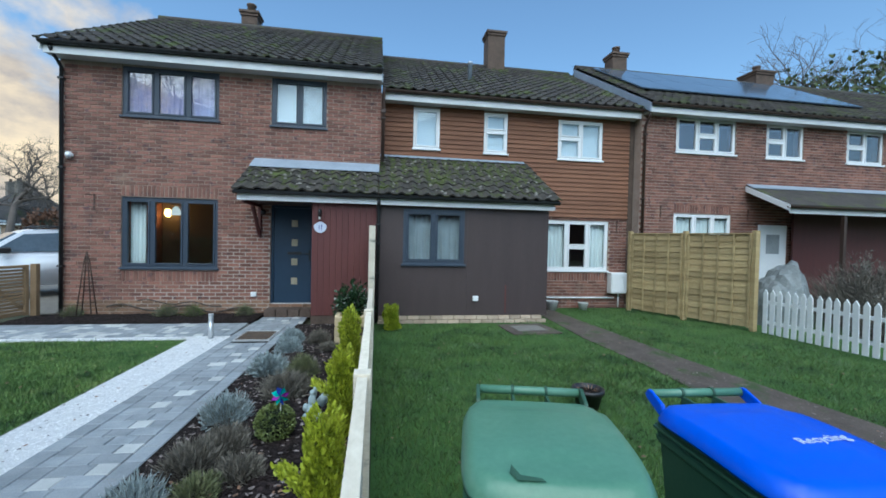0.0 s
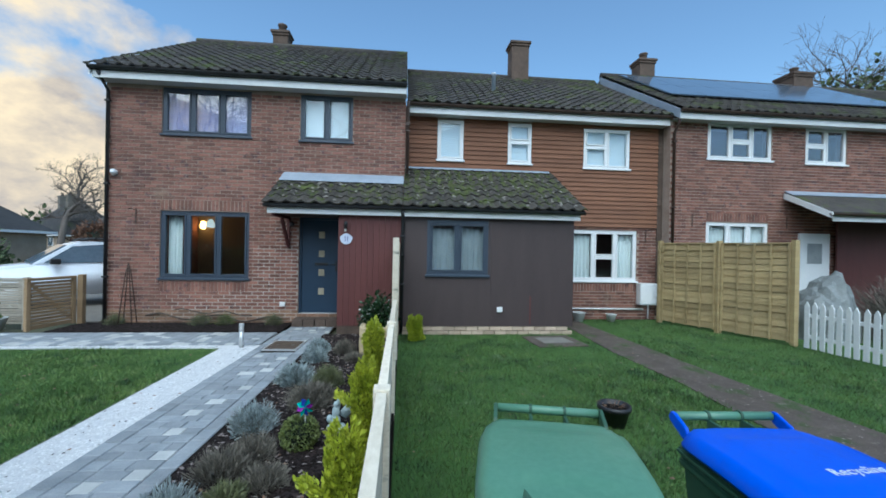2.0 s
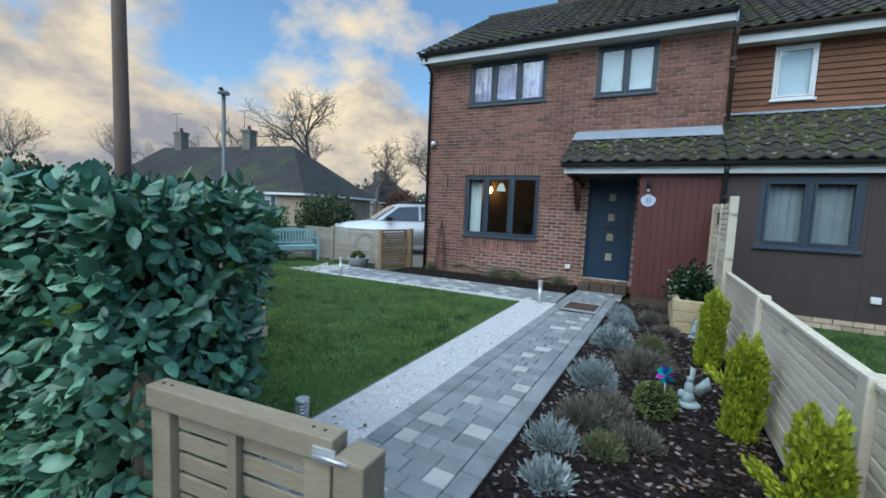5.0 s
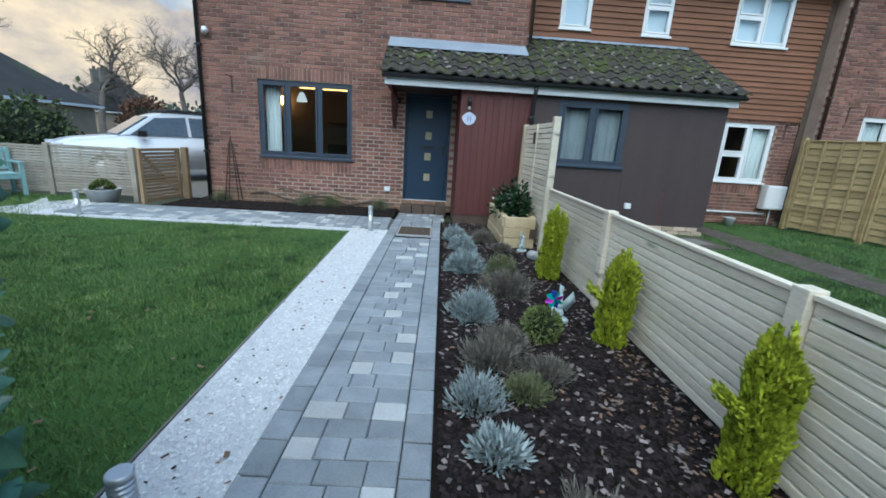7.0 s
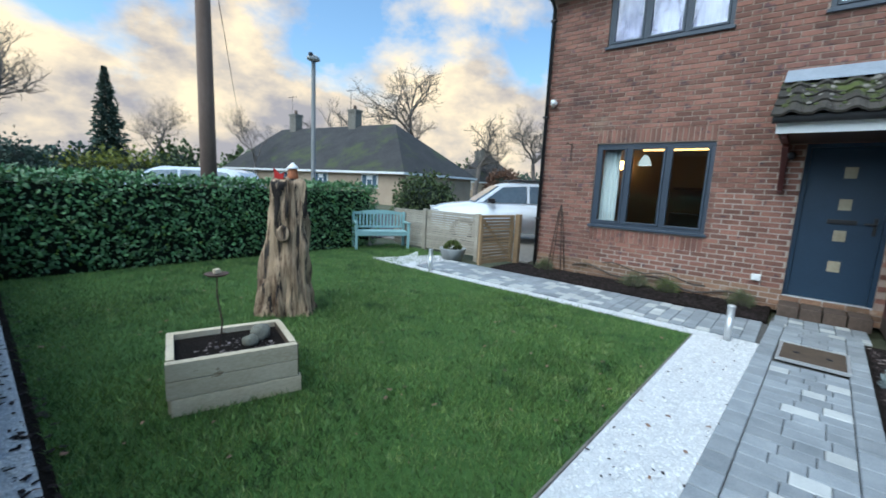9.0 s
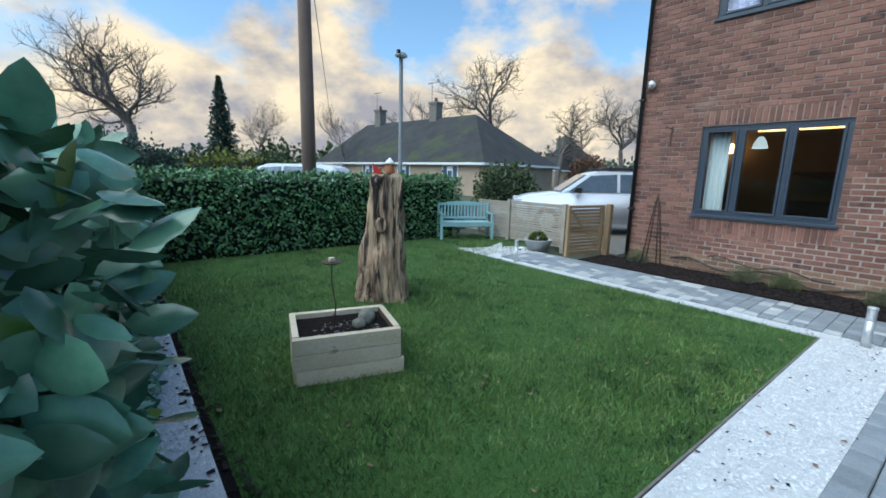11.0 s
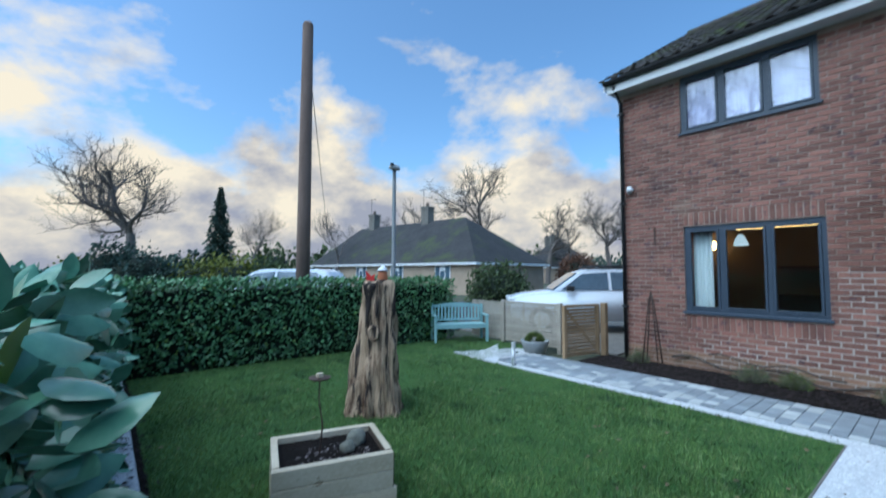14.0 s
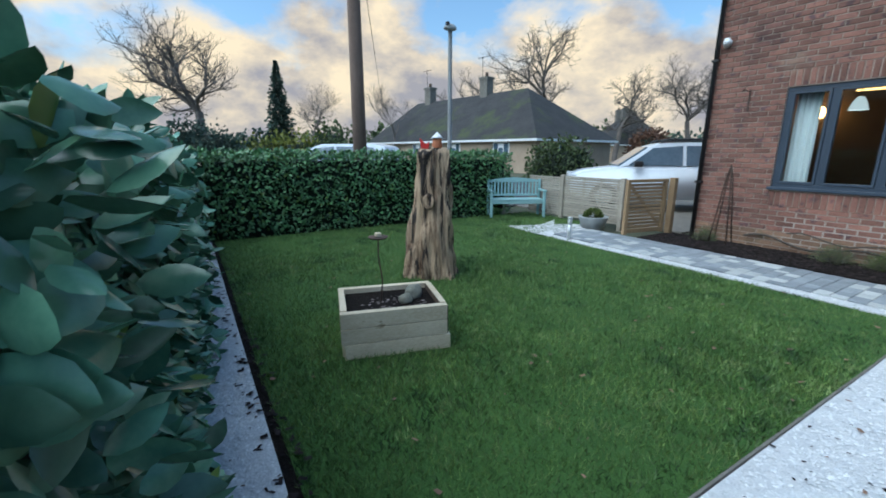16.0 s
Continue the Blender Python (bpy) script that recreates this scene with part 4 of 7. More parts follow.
solar = thing("solar_array", "dark glass solar panels lying on the far roof", "solar panel")
s3 = radians(sl3)
for j in range(2):
    for i in range(7):
        bm = box(0.01, 0.99, 0.01, 1.53, 0, 0.035)
        part("panel", bm, "solar", solar, m=pose(7.15 + i * 1.0, 9.95 + j * 1.54 * math.cos(s3), 5.02 + 0.97 * math.tan(s3) + 0.09 + j * 1.54 * math.sin(s3), sl3))


# ---- windows and doors ----
def window(name, label, hole, y, frame_mat, cols, recess=0.05, rows=None, inside=None, glass="glass", sill=True, fw=0.06, category="window"):
    """A framed window set in a hole; rows gives, for each column, the heights (0 to 1) of transoms."""
    x0, x1, z0, z1 = hole
    t = thing(name, label, category, kind="structure")
    yf = y + recess
    fr = [(x0, x1, yf, yf + 0.07, z0, z0 + fw), (x0, x1, yf, yf + 0.07, z1 - fw, z1), (x0, x0 + fw, yf, yf + 0.07, z0 + fw, z1 - fw), (x1 - fw, x1, yf, yf + 0.07, z0 + fw, z1 - fw)]
    part("window_frame", boxes(fr, 0.006), frame_mat, t)
    edges = [x0] + [x0 + (x1 - x0) * c for c in cols] + [x1]
    for c in edges[1:-1]:
        part("mullion", box(c - fw / 2, c + fw / 2, yf + 0.002, yf + 0.068, z0 + fw, z1 - fw, 0.005), frame_mat, t)
    for i, (a, b) in enumerate(zip(edges, edges[1:])):
        a2 = a + (fw if i == 0 else fw / 2)
        b2 = b - (fw if i == len(edges) - 2 else fw / 2)
        lights = [z0 + fw] + [z0 + (z1 - z0) * r for r in (rows or {}).get(i, ())] + [z1 - fw]
        for c in lights[1:-1]:
            part("transom", box(a2, b2, yf + 0.003, yf + 0.067, c - 0.028, c + 0.028, 0.005), frame_mat, t)
        for j, (c, d) in enumerate(zip(lights, lights[1:])):
            c2, d2 = c + (0.028 if j else 0), d - (0.028 if j < len(lights) - 2 else 0)
            e = 0.035
            cas = [(a2 + 0.003, b2 - 0.003, yf - 0.012, yf + 0.05, c2 + 0.003, c2 + e), (a2 + 0.003, b2 - 0.003, yf - 0.012, yf + 0.05, d2 - e, d2 - 0.003), (a2 + 0.003, a2 + e, yf - 0.012, yf + 0.05, c2 + e, d2 - e), (b2 - e, b2 - 0.003, yf - 0.012, yf + 0.05, c2 + e, d2 - e)]
            part("casement", boxes(cas, 0.004), frame_mat, t)
            pane = part("pane", box(a2 + e, b2 - e, yf + 0.02, yf + 0.026, c2 + e, d2 - e), glass, t)
            pane.visible_shadow = False
    if sill:
        part("window_sill", box(x0 - 0.03, x1 + 0.03, y - 0.045, yf - 0.002, z0 - 0.03, z0 + 0.012, 0.006), frame_mat, t)
    return t


def drape(name, x0, x1, y, z0, z1, mat, label, folds=7, deep=0.03):
    n = folds * 6
    v, f = [], []
    for i in range(n + 1):
        x = x0 + (x1 - x0) * i / n
        yy = y + deep * math.sin(i / 6 * 2 * math.pi) + deep * 0.3 * math.sin(i * 1.7)
        v += [(x, yy, z0), (x, yy, z1), (x, yy + 0.004, z1), (x, yy + 0.004, z0)]
    for i in range(n):
        a, b = 4 * i, 4 * i + 4
        f += [(a, b, b + 1, a + 1), (a + 3, a + 2, b + 2, b + 3), (a + 1, b + 1, b + 2, a + 2)]
    ob = part(name, mesh_of(name, v, f, mat, True), None)
    return tagged(ob, label, "curtain")


window("window_1", "anthracite three-light window with a warm lit room behind", W1, YW, "grey", (0.30, 0.64), 0.03, glass="glass")
window("window_2", "anthracite three-light upstairs window reflecting bare branches", U1, YW, "grey", (0.33, 0.66), 0.03, glass="glass2")
window("window_3", "anthracite two-light upstairs window, white panel standing for mirrored sky", U2, YW, "grey", (0.5,), 0.03)
for k, h in enumerate(N2):
    window(f"window_{4 + k}", "small white plastic upstairs window with frosted pane", h, Y2 - 0.03, "upvc", () if k < 2 else (0.5,), 0.0, rows={} if k == 0 else {0: (0.55,)}, fw=0.05)
window("window_7", "white plastic window with drawn net curtains", NW, Y2, "upvc", (0.36, 0.68), 0.02, rows={1: (0.48,)}, fw=0.055)
for k, h in enumerate(N3):
    window(f"window_{8 + k}", "white plastic upstairs window in red brick", h, Y3, "upvc", (0.36, 0.68) if k == 0 else (0.5,), 0.02, rows={1: (0.5,)} if k == 0 else {0: (0.5,)}, fw=0.05, glass="glass2")
window("window_11", "white plastic window behind the board fence", N3G, Y3, "upvc", (0.36, 0.68), 0.02, fw=0.05)
PW = (0.87, 2.06, 1.14, 2.20)
YB = 7.9
window("window_12", "anthracite two-light window with net curtain", PW, YB, "grey", (0.5,), 0.0, fw=0.07)

# things inside, seen through the glass
drape("curtain", -4.46, -4.18, 9.16, 0.95, 2.3, "curtain", "long white curtain drawn aside in the lit room", 4)
# White panel put behind the panes to stand for the sky they mirror.
for a, b in ((-1.72, -0.76),):
    tagged(part("roller_blind", box(a, b, 9.12, 9.125, 3.9, 4.82), "blind"), "white panel behind the panes standing for mirrored sky", "blind")
drape("curtain", -4.47, -2.86, 9.115, 3.9, 4.82, "bluevoile", "thin bluish voile across the upstairs window", 16, 0.012)
for k, h in enumerate(N2):
    tagged(part("roller_blind", box(h[0] + 0.05, h[1] - 0.05, Y2 + 0.062, Y2 + 0.067, h[2] + 0.02, h[3] - 0.02), "blind"), "pale frosted blind behind the small window", "blind")
drape("curtain", 4.50, 4.98, Y2 + 0.12, 0.98, 2.13, "curtain", "white curtain beside the neighbour's window", 5, 0.015)
drape("curtain", 5.60, 6.06, Y2 + 0.12, 0.98, 2.13, "curtain", "white curtain beside the neighbour's window", 5, 0.015)
for a, b in ((7.79, 8.27), (8.32, 8.79), (8.84, 9.30)):
    drape("curtain", a, b, Y3 + 0.115, 1.15, 2.37, "curtain", "pale net curtain behind the far window", 5, 0.012)
drape("curtain", 0.93, 2.0, YB + 0.12, 1.16, 2.18, "lace", "pale lace net curtain in the lean-to window", 10, 0.015)
lamp = thing("wall_lamp", "warm glowing wall lamp in the front room", "lamp", pose(-5.08, 12.0, 2.17))
part("shade", lathe([(0.05, -0.10), (0.085, 0.0), (0.05, 0.10)], 14), "lampglow", lamp)
part("bracket", box(-0.02, 0.02, 0.06, 0.2, -0.02, 0.02), "brass", lamp)
strip = thing("light_strip", "warm strip light under the room's shelf", "lamp", pose(-3.5, 11.0, 2.41))
part("tube", box(-0.85, 0.85, -0.02, 0.02, -0.015, 0.015), "stripglow", strip)
part("housing", box(-0.9, 0.9, -0.06, 0.06, 0.016, 0.135), "roomdark", strip)
cab = thing("wall_cabinet", "dark dresser against the front room's back wall", "cabinet", pose(-3.0, 11.95, 0.2))
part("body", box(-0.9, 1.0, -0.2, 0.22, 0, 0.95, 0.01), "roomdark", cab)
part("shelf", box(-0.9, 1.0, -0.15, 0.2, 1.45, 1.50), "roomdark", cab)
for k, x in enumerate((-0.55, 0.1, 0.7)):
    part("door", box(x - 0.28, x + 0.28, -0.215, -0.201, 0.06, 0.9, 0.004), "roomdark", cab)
shade = thing("pendant_lamp", "pale fabric pendant shade hanging in the front room", "lamp", pose(-4.05, 10.1, 2.12))
part("shade", lathe([(0.115, -0.08), (0.085, 0.02), (0.06, 0.07), (0.03, 0.11)], 18, False), "shadeglow", shade)
part("cord", tube([(0, 0, 0.08), (0, 0, 0.42)], 0.006, 6), "black", shade)

# front door
fd = thing("door_1", "closed navy composite door with four small panes", "door", kind="structure")
x0, x1, z0, z1 = D1
part("door_frame", boxes([(x0, x0 + 0.05, YW + 0.05, YW + 0.13, z0, z1), (x1 - 0.05, x1, YW + 0.05, YW + 0.13, z0, z1), (x0 + 0.05, x1 - 0.05, YW + 0.05, YW + 0.13, z1 - 0.05, z1)], 0.004), "door", fd)
part("door_leaf", box(x0 + 0.053, x1 - 0.053, YW + 0.075, YW + 0.12, z0 + 0.035, z1 - 0.053, 0.004), "door", fd)
part("threshold", box(x0, x1, YW + 0.02, YW + 0.13, z0, z0 + 0.03, 0.004), "steel", fd)
for k in range(4):
    zc = z0 + 0.49 + k * 0.40
    px = (x0 + x1) / 2 + 0.02
    part("pane_trim", boxes([(px - 0.075, px + 0.075, YW + 0.066, YW + 0.074, zc - 0.085, zc + 0.085)], 0.002), "door", fd)
    part("pane", box(px - 0.06, px + 0.06, YW + 0.06, YW + 0.065, zc - 0.07, zc + 0.07), "brass", fd)
part("letter_plate", box(px - 0.14, px + 0.14, YW + 0.06, YW + 0.074, z0 + 1.04, z0 + 1.10, 0.006), "black", fd)
hd = part("door_handle", box(x1 - 0.135, x1 - 0.10, YW + 0.06, YW + 0.074, z0 + 0.92, z0 + 1.14, 0.006), "black", fd)
part("lever", box(x1 - 0.22, x1 - 0.11, YW + 0.03, YW + 0.05, z0 + 1.05, z0 + 1.075, 0.006), "black", hd)
step = thing("door_step", "tan brick step below the front door", "step", kind="structure")
for i in range(4):
    part("brick", box(-1.79 + i * 0.225, -1.58 + i * 0.225, 8.58, YW - 0.01, 0.0, 0.16, 0.008), "stack", step)

# porch boarding
por = thing("wall_porch", "red-brown painted vertical boards of the porch store", "wall", kind="structure")
for i in range(11):
    a = -0.80 + i * (1.20 / 11)
    part("board", box(a + 0.0015, a + 1.20 / 11 - 0.0015, YB, YB + 0.02, 0.17, 2.25, 0.002), "redboard", por)
part("side_board", box(-0.80, -0.78, YB + 0.022, YW - 0.01, 0.17, 2.25), "redboard", por)
part("base", box(-0.80, 0.39, YB + 0.01, YW - 0.01, 0, 0.168), "stack", por)
ln = thing("wall_lean_to", "dark brown painted boarding of the neighbour's lean-to", "wall", kind="structure")
part("board", wall_boxes(0.41, 2.12, 0.16, 2.25, YB, YB + 0.05, [PW]), "brownboard", ln)
part("board", box(2.123, 3.78, YB, YB + 0.05, 0.16, 2.25), "brownboard", ln)
part("side_board", box(3.73, 3.78, YB + 0.052, Y2 - 0.01, 0.16, 2.4), "brownboard", ln)
part("stain", box(2.9, 2.93, YB - 0.002, YB - 0.0005, 0.2, 0.75), "redboard", ln)
for k, zz in enumerate((0.0, 0.078)):
    for i in range(15):
        a = 0.42 + i * 0.225 - (0.11 if k else 0)
        part("brick", box(max(a, 0.41), min(a + 0.215, 3.77), YB - 0.02, YB + 0.05, zz + 0.004, zz + 0.072, 0.004), "plinth", ln)

# middle house boarding and brick below
for i in range(23):
    z = 2.25 + i * 0.108
    zt = z + 0.108
    holes = [h for h in N2 if h[2] < zt - 0.02 and h[3] > z + 0.02]
    xs = [0.44] + [v for h in sorted(holes) for v in (h[0] - 0.01, h[1] + 0.01)] + [6.62]
    for a, b in zip(xs[::2], xs[1::2]):
        if z < 3.4 and a < 3.8:
            a = 3.8
        if b - a < 0.05:
            continue
        bm = bmesh.new()
        pr = [(Y2 - 0.042, z), (Y2 - 0.014, zt + 0.02), (Y2 - 0.002, zt + 0.02), (Y2 - 0.002, z), ]
        l, r_ = [bm.verts.new((a, *p)) for p in pr], [bm.verts.new((b, *p)) for p in pr]
        bm.faces.new(l)
        bm.faces.new(r_[::-1])
        for k in range(4):
            bm.faces.new((l[k], l[(k + 1) % 4], r_[(k + 1) % 4], r_[k]))
        bmesh.ops.recalc_face_normals(bm, faces=bm.faces[:])
        part("board", bm, "clad", h2)
part("corner_strip", box(6.63, 6.76, Y2 - 0.02, Y2 + 0.003, 0.1, 4.72), "stack", h2)


def downpipe(x, y, z0, z1, mat, label, out_=0.0):
    t = thing("downpipe", label, "pipe", pose(x, y, 0))
    part("pipe", tube([(0, 0, z0), (0, 0, z1 - 0.28), (0, -out_ * 0.7, z1 - 0.1), (0, -out_, z1)] if out_ else [(0, 0, z0), (0, 0, z1)], 0.034, 10), mat, t)
    for z in (z0 + 0.9, (z0 + z1) / 2 + 0.3, z1 - 0.5):
        part("clip", box(-0.05, 0.05, -0.04, 0.035, z, z + 0.035, 0.004), mat, t)


downpipe(-5.53, YW - 0.06, 0.04, 4.98, "black", "black downpipe on the house corner", 0.3)
downpipe(0.47, YW - 0.05, 3.25, 4.78, "brown_pipe", "brown downpipe between the two houses", 0.1)
downpipe(0.40, YB - 0.06, 0.05, 2.36, "black", "black downpipe between the boarded walls", 0.10)
downpipe(6.83, Y3 - 0.05, 0.05, 4.8, "brown_pipe", "brown downpipe at the terrace joint", 0.2)


# ---- hedges ----
def hedge(name, label, x0, x1, y0, y1, top, n, size, mat, seed, young=0, bulge=0.07, corner=0.0):
    """A clipped hedge: a near-black core that paints the inner shade, and a shell of leaves that stand away from it."""
    t = thing(name, label, "hedge")
    g = np.random.default_rng(seed)
    a, b, c, d = x0 + 0.12, x1 - 0.12, y0 + 0.12, y1 - 0.12
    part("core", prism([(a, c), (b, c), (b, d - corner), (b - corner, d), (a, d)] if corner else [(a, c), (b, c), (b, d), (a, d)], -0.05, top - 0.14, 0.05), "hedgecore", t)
    areas = np.array([(x1 - x0) * top, (x1 - x0) * top, (y1 - y0) * top, (y1 - y0) * top, (x1 - x0) * (y1 - y0)])
    for count, m, sz, nm in ((n, mat, size, "foliage"), (young, "young", size * 0.9, "young_foliage")):
        if not count:
            continue
        side = g.choice(5, count, p=areas / areas.sum())
        u, v = g.uniform(0, 1, count), g.uniform(0.02, 1, count)
        p, nrm = np.zeros((count, 3)), np.zeros((count, 3))
        for k, (fx, fy, nx, ny, nz) in enumerate(((None, y0, 0, -1, 0), (None, y1, 0, 1, 0), (x0, None, -1, 0, 0), (x1, None, 1, 0, 0), (None, None, 0, 0, 1))):
            i = side == k
            p[i, 0] = x0 + u[i] * (x1 - x0) if fx is None else fx
            p[i, 1] = (y0 + (u[i] if fx is not None else v[i]) * (y1 - y0)) if fy is None else fy
            p[i, 2] = top if nz else v[i] * top
            nrm[i] = (nx, ny, nz)
        # the corner over the path is clipped back
        over = (p[:, 0] - x1) + (p[:, 1] - y1) + corner
        cut_ = (over > 0) & (corner > 0)
        p[cut_, :2] -= over[cut_, None] / 2
        nrm[cut_] = np.where(nrm[cut_, 2:] > 0.5, nrm[cut_], np.array([0.707, 0.707, 0]))
        lump = np.sin(p[:, 0] * 5.1) * np.sin(p[:, 1] * 4.3 + 1) * np.sin(p[:, 2] * 4.7 + 2)
        p += nrm * (lump * bulge - np.abs(g.normal(0, 0.07, count)) + 0.02)[:, None]
        p += g.normal(0, 0.02, (count, 3))
        way = nrm * 0.55 + g.normal(0, 0.62, (count, 3)) + np.array([0, 0, -0.12])
        roll = np.cross(way, nrm * 1.0 + g.normal(0, 0.45, (count, 3)) + np.array([0, 0, 0.5]))
        part(nm, scatter(nm, BROADLEAF, p, way, g.uniform(0.7, 1.25, count) * sz, 1.4, m, roll), None, t)["kind"] = "stuff"
    return t


hedge("laurel_hedge", "tall glossy dark green laurel hedge along the front", -4.6, -2.09, 0.72, 1.50, 1.50, 11500, 0.08, "laurel", 1, 320, corner=0.25)
hedge("laurel_hedge", "clipped dark green laurel hedge by the lawn", -9.9, -4.62, 0.72, 1.60, 1.42, 6400, 0.10, "laurel", 2, 200)
hedge("privet_hedge", "clipped leafy green hedge behind the lawn", -10.25, -9.42, 1.2, 8.2, 1.40, 15000, 0.075, "laurel2", 3, 900, 0.04)


# ---- timber ----
def slat_panel(t, a, b, z0, z1, n, mat="slat", thick=0.026, gap=0.009, battens=(0.5,)):
    """Horizontal slats between the plan points a and b as parts of t."""
    (ax, ay), (bx, by) = a, b
    ln_ = math.hypot(bx - ax, by - ay)
    turn = math.degrees(math.atan2(by - ay, bx - ax))
    h = (z1 - z0) / n
    me = None
    for k in range(n):
        if me is None:
            bm = box(0, ln_, -thick / 2, thick / 2, gap / 2, h - gap / 2, min(0.007, thick * 0.3))
            ob = part("slat", bm, mat, t, m=pose(ax, ay, z0, 0, 0, turn))
            me = ob.data
        else:
            part("slat", me, None, t, m=pose(ax, ay, z0 + k * h, random.gauss(0, 0.6), random.gauss(0, 0.08), turn))
    for c in battens:
        part("batten", box(c * ln_ - 0.022, c * ln_ + 0.022, thick / 2 + 0.001, thick / 2 + 0.022, z0, z1, 0.003), mat, t, m=pose(ax, ay, 0, 0, 0, turn))


def post(t, x, y, z, mat="slat", w=0.045):
    part("post", box(x - w, x + w, y - w, y + w, -0.2, z, 0.006), mat, t)
    return t


fen = thing("slatted_fence", "low pale slatted fence between the two gardens", "fence")
for a, b in ((0.82, 2.22), (2.22, 4.15), (4.15, 6.05)):
    slat_panel(fen, (0.31, a + 0.05), (0.31, b - 0.05), 0.03, 0.875, 13, battens=())
    part("top_rail", box(0.283, 0.337, a + 0.046, b - 0.046, 0.876, 0.90, 0.004), "slat", fen)
for y in (0.82, 2.22, 4.15):
    post(fen, 0.31, y, 0.915)
scr = thing("privacy_screen", "tall pale slatted timber screen", "fence")
slat_panel(scr, (0.31, 6.15), (0.31, 7.72), 0.05, 1.74, 24, battens=(0.5,))
post(scr, 0.31, 6.10, 1.80)
post(scr, 0.31, 7.77, 1.76, "wood")
part("box", box(0.262, 0.298, 6.95, 7.05, 1.45, 1.62, 0.004), "black", scr, "small black box")

gate = thing("front_gate", "closed low slatted timber garden gate", "gate", pose(-1.95, 0.83, 0, 0, 0, 5) @ pose(1.89, -0.80, -0.06))
GY = 0.80
for x in (-1.85, -1.21):
    part("stile", box(x - 0.045, x + 0.045, GY - 0.022, GY + 0.022, 0.08, 0.85, 0.005), "gatewood", gate)
part("top_rail", box(-1.90, -1.15, GY - 0.035, GY + 0.035, 0.852, 0.925, 0.006), "gatewood", gate)
part("bottom_rail", box(-1.803, -1.257, GY - 0.02, GY + 0.02, 0.10, 0.18, 0.005), "gatewood", gate)
slat_panel(gate, (-1.802, GY + 0.012), (-1.258, GY + 0.012), 0.19, 0.845, 9, "gatewood", 0.012, 0.014, ())
part("upright", box(-1.55, -1.51, GY - 0.021, GY + 0.004, 0.185, 0.848, 0.004), "gatewood", gate)
latch = part("latch", box(-1.21, -1.135, GY - 0.045, GY - 0.036, 0.862, 0.902, 0.003), "steel", gate)
part("latch_bar", tube([(-1.20, GY - 0.052, 0.882), (-1.09, GY - 0.052, 0.882)], 0.006, 8), "steel", latch)
for x in (-1.86, -1.82, -1.24, -1.20):
    part("screw", lathe([(0.006, 0.9245), (0.004, 0.9275)], 8), "black", gate, m=pose(x, GY, 0))
for x, gy in ((-2.13, 0.90), (-1.15, 0.90)):
    tagged(part("gate_post", box(x - 0.05, x + 0.05, gy - 0.05, gy + 0.05, -0.2, 0.83, 0.008), "gatewood"), "square pale timber post beside the garden gate", "post", "gate posts")

# side gate and fence beyond the lawn
sg = thing("side_gate", "open slatted timber side gate beside the house", "gate", pose(-6.02, 8.84, 0, 0, 0, -101))
part("stile", box(0.0, 0.07, -0.03, 0.03, 0.04, 0.93, 0.005), "sidewood", sg)
part("stile", box(0.83, 0.90, -0.03, 0.03, 0.04, 0.93, 0.005), "sidewood", sg)
part("top_rail", box(0.0, 0.90, -0.034, 0.034, 0.932, 0.98, 0.005), "sidewood", sg)
part("bottom_rail", box(0.071, 0.829, -0.025, 0.025, 0.06, 0.13, 0.005), "sidewood", sg)
for k in range(13):
    part("slat", box(0.071, 0.829, -0.008, 0.008, 0.145 + k * 0.06, 0.19 + k * 0.06, 0.003), "sidewood", sg)
bm = box(-0.5, 0.5, -0.022, -0.010, -0.03, 0.03, 0.003)
part("brace", bm, "sidewood", sg, m=pose(0.45, 0, 0.53, 0, -45, 0))
part("hinge", box(-0.012, 0.06, -0.04, -0.031, 0.74, 0.79, 0.002), "black", sg)
tagged(part("gate_post", box(-5.97, -5.87, 8.82, 8.92, -0.2, 1.0, 0.008), "sidewood"), "square timber post against the house corner", "post", "gate posts")
sf = thing("side_fence", "pale slatted fence panels behind the lawn", "fence")
for a, b in ((-9.35, -8.25), (-8.25, -6.75)):
    slat_panel(sf, (a + 0.05, 8.66), (b - 0.05, 8.66), 0.05, 0.90, 17, "sideslat", gap=0.009, battens=(0.06, 0.36, 0.66, 0.94))
for x in (-8.25, -6.75):
    post(sf, x, 8.66, 0.95, "sideslat")
part("top_rail", box(-8.2, -6.8, 8.63, 8.69, 0.902, 0.93, 0.004), "sideslat", sf)

# board fence and pickets of the neighbours
bf = thing("board_fence", "new yellowish overlap panel fence with battens", "fence")
FENCE = Vector((7.50, 6.84)), Vector((6.98, 8.02)), Vector((6.46, 9.20))
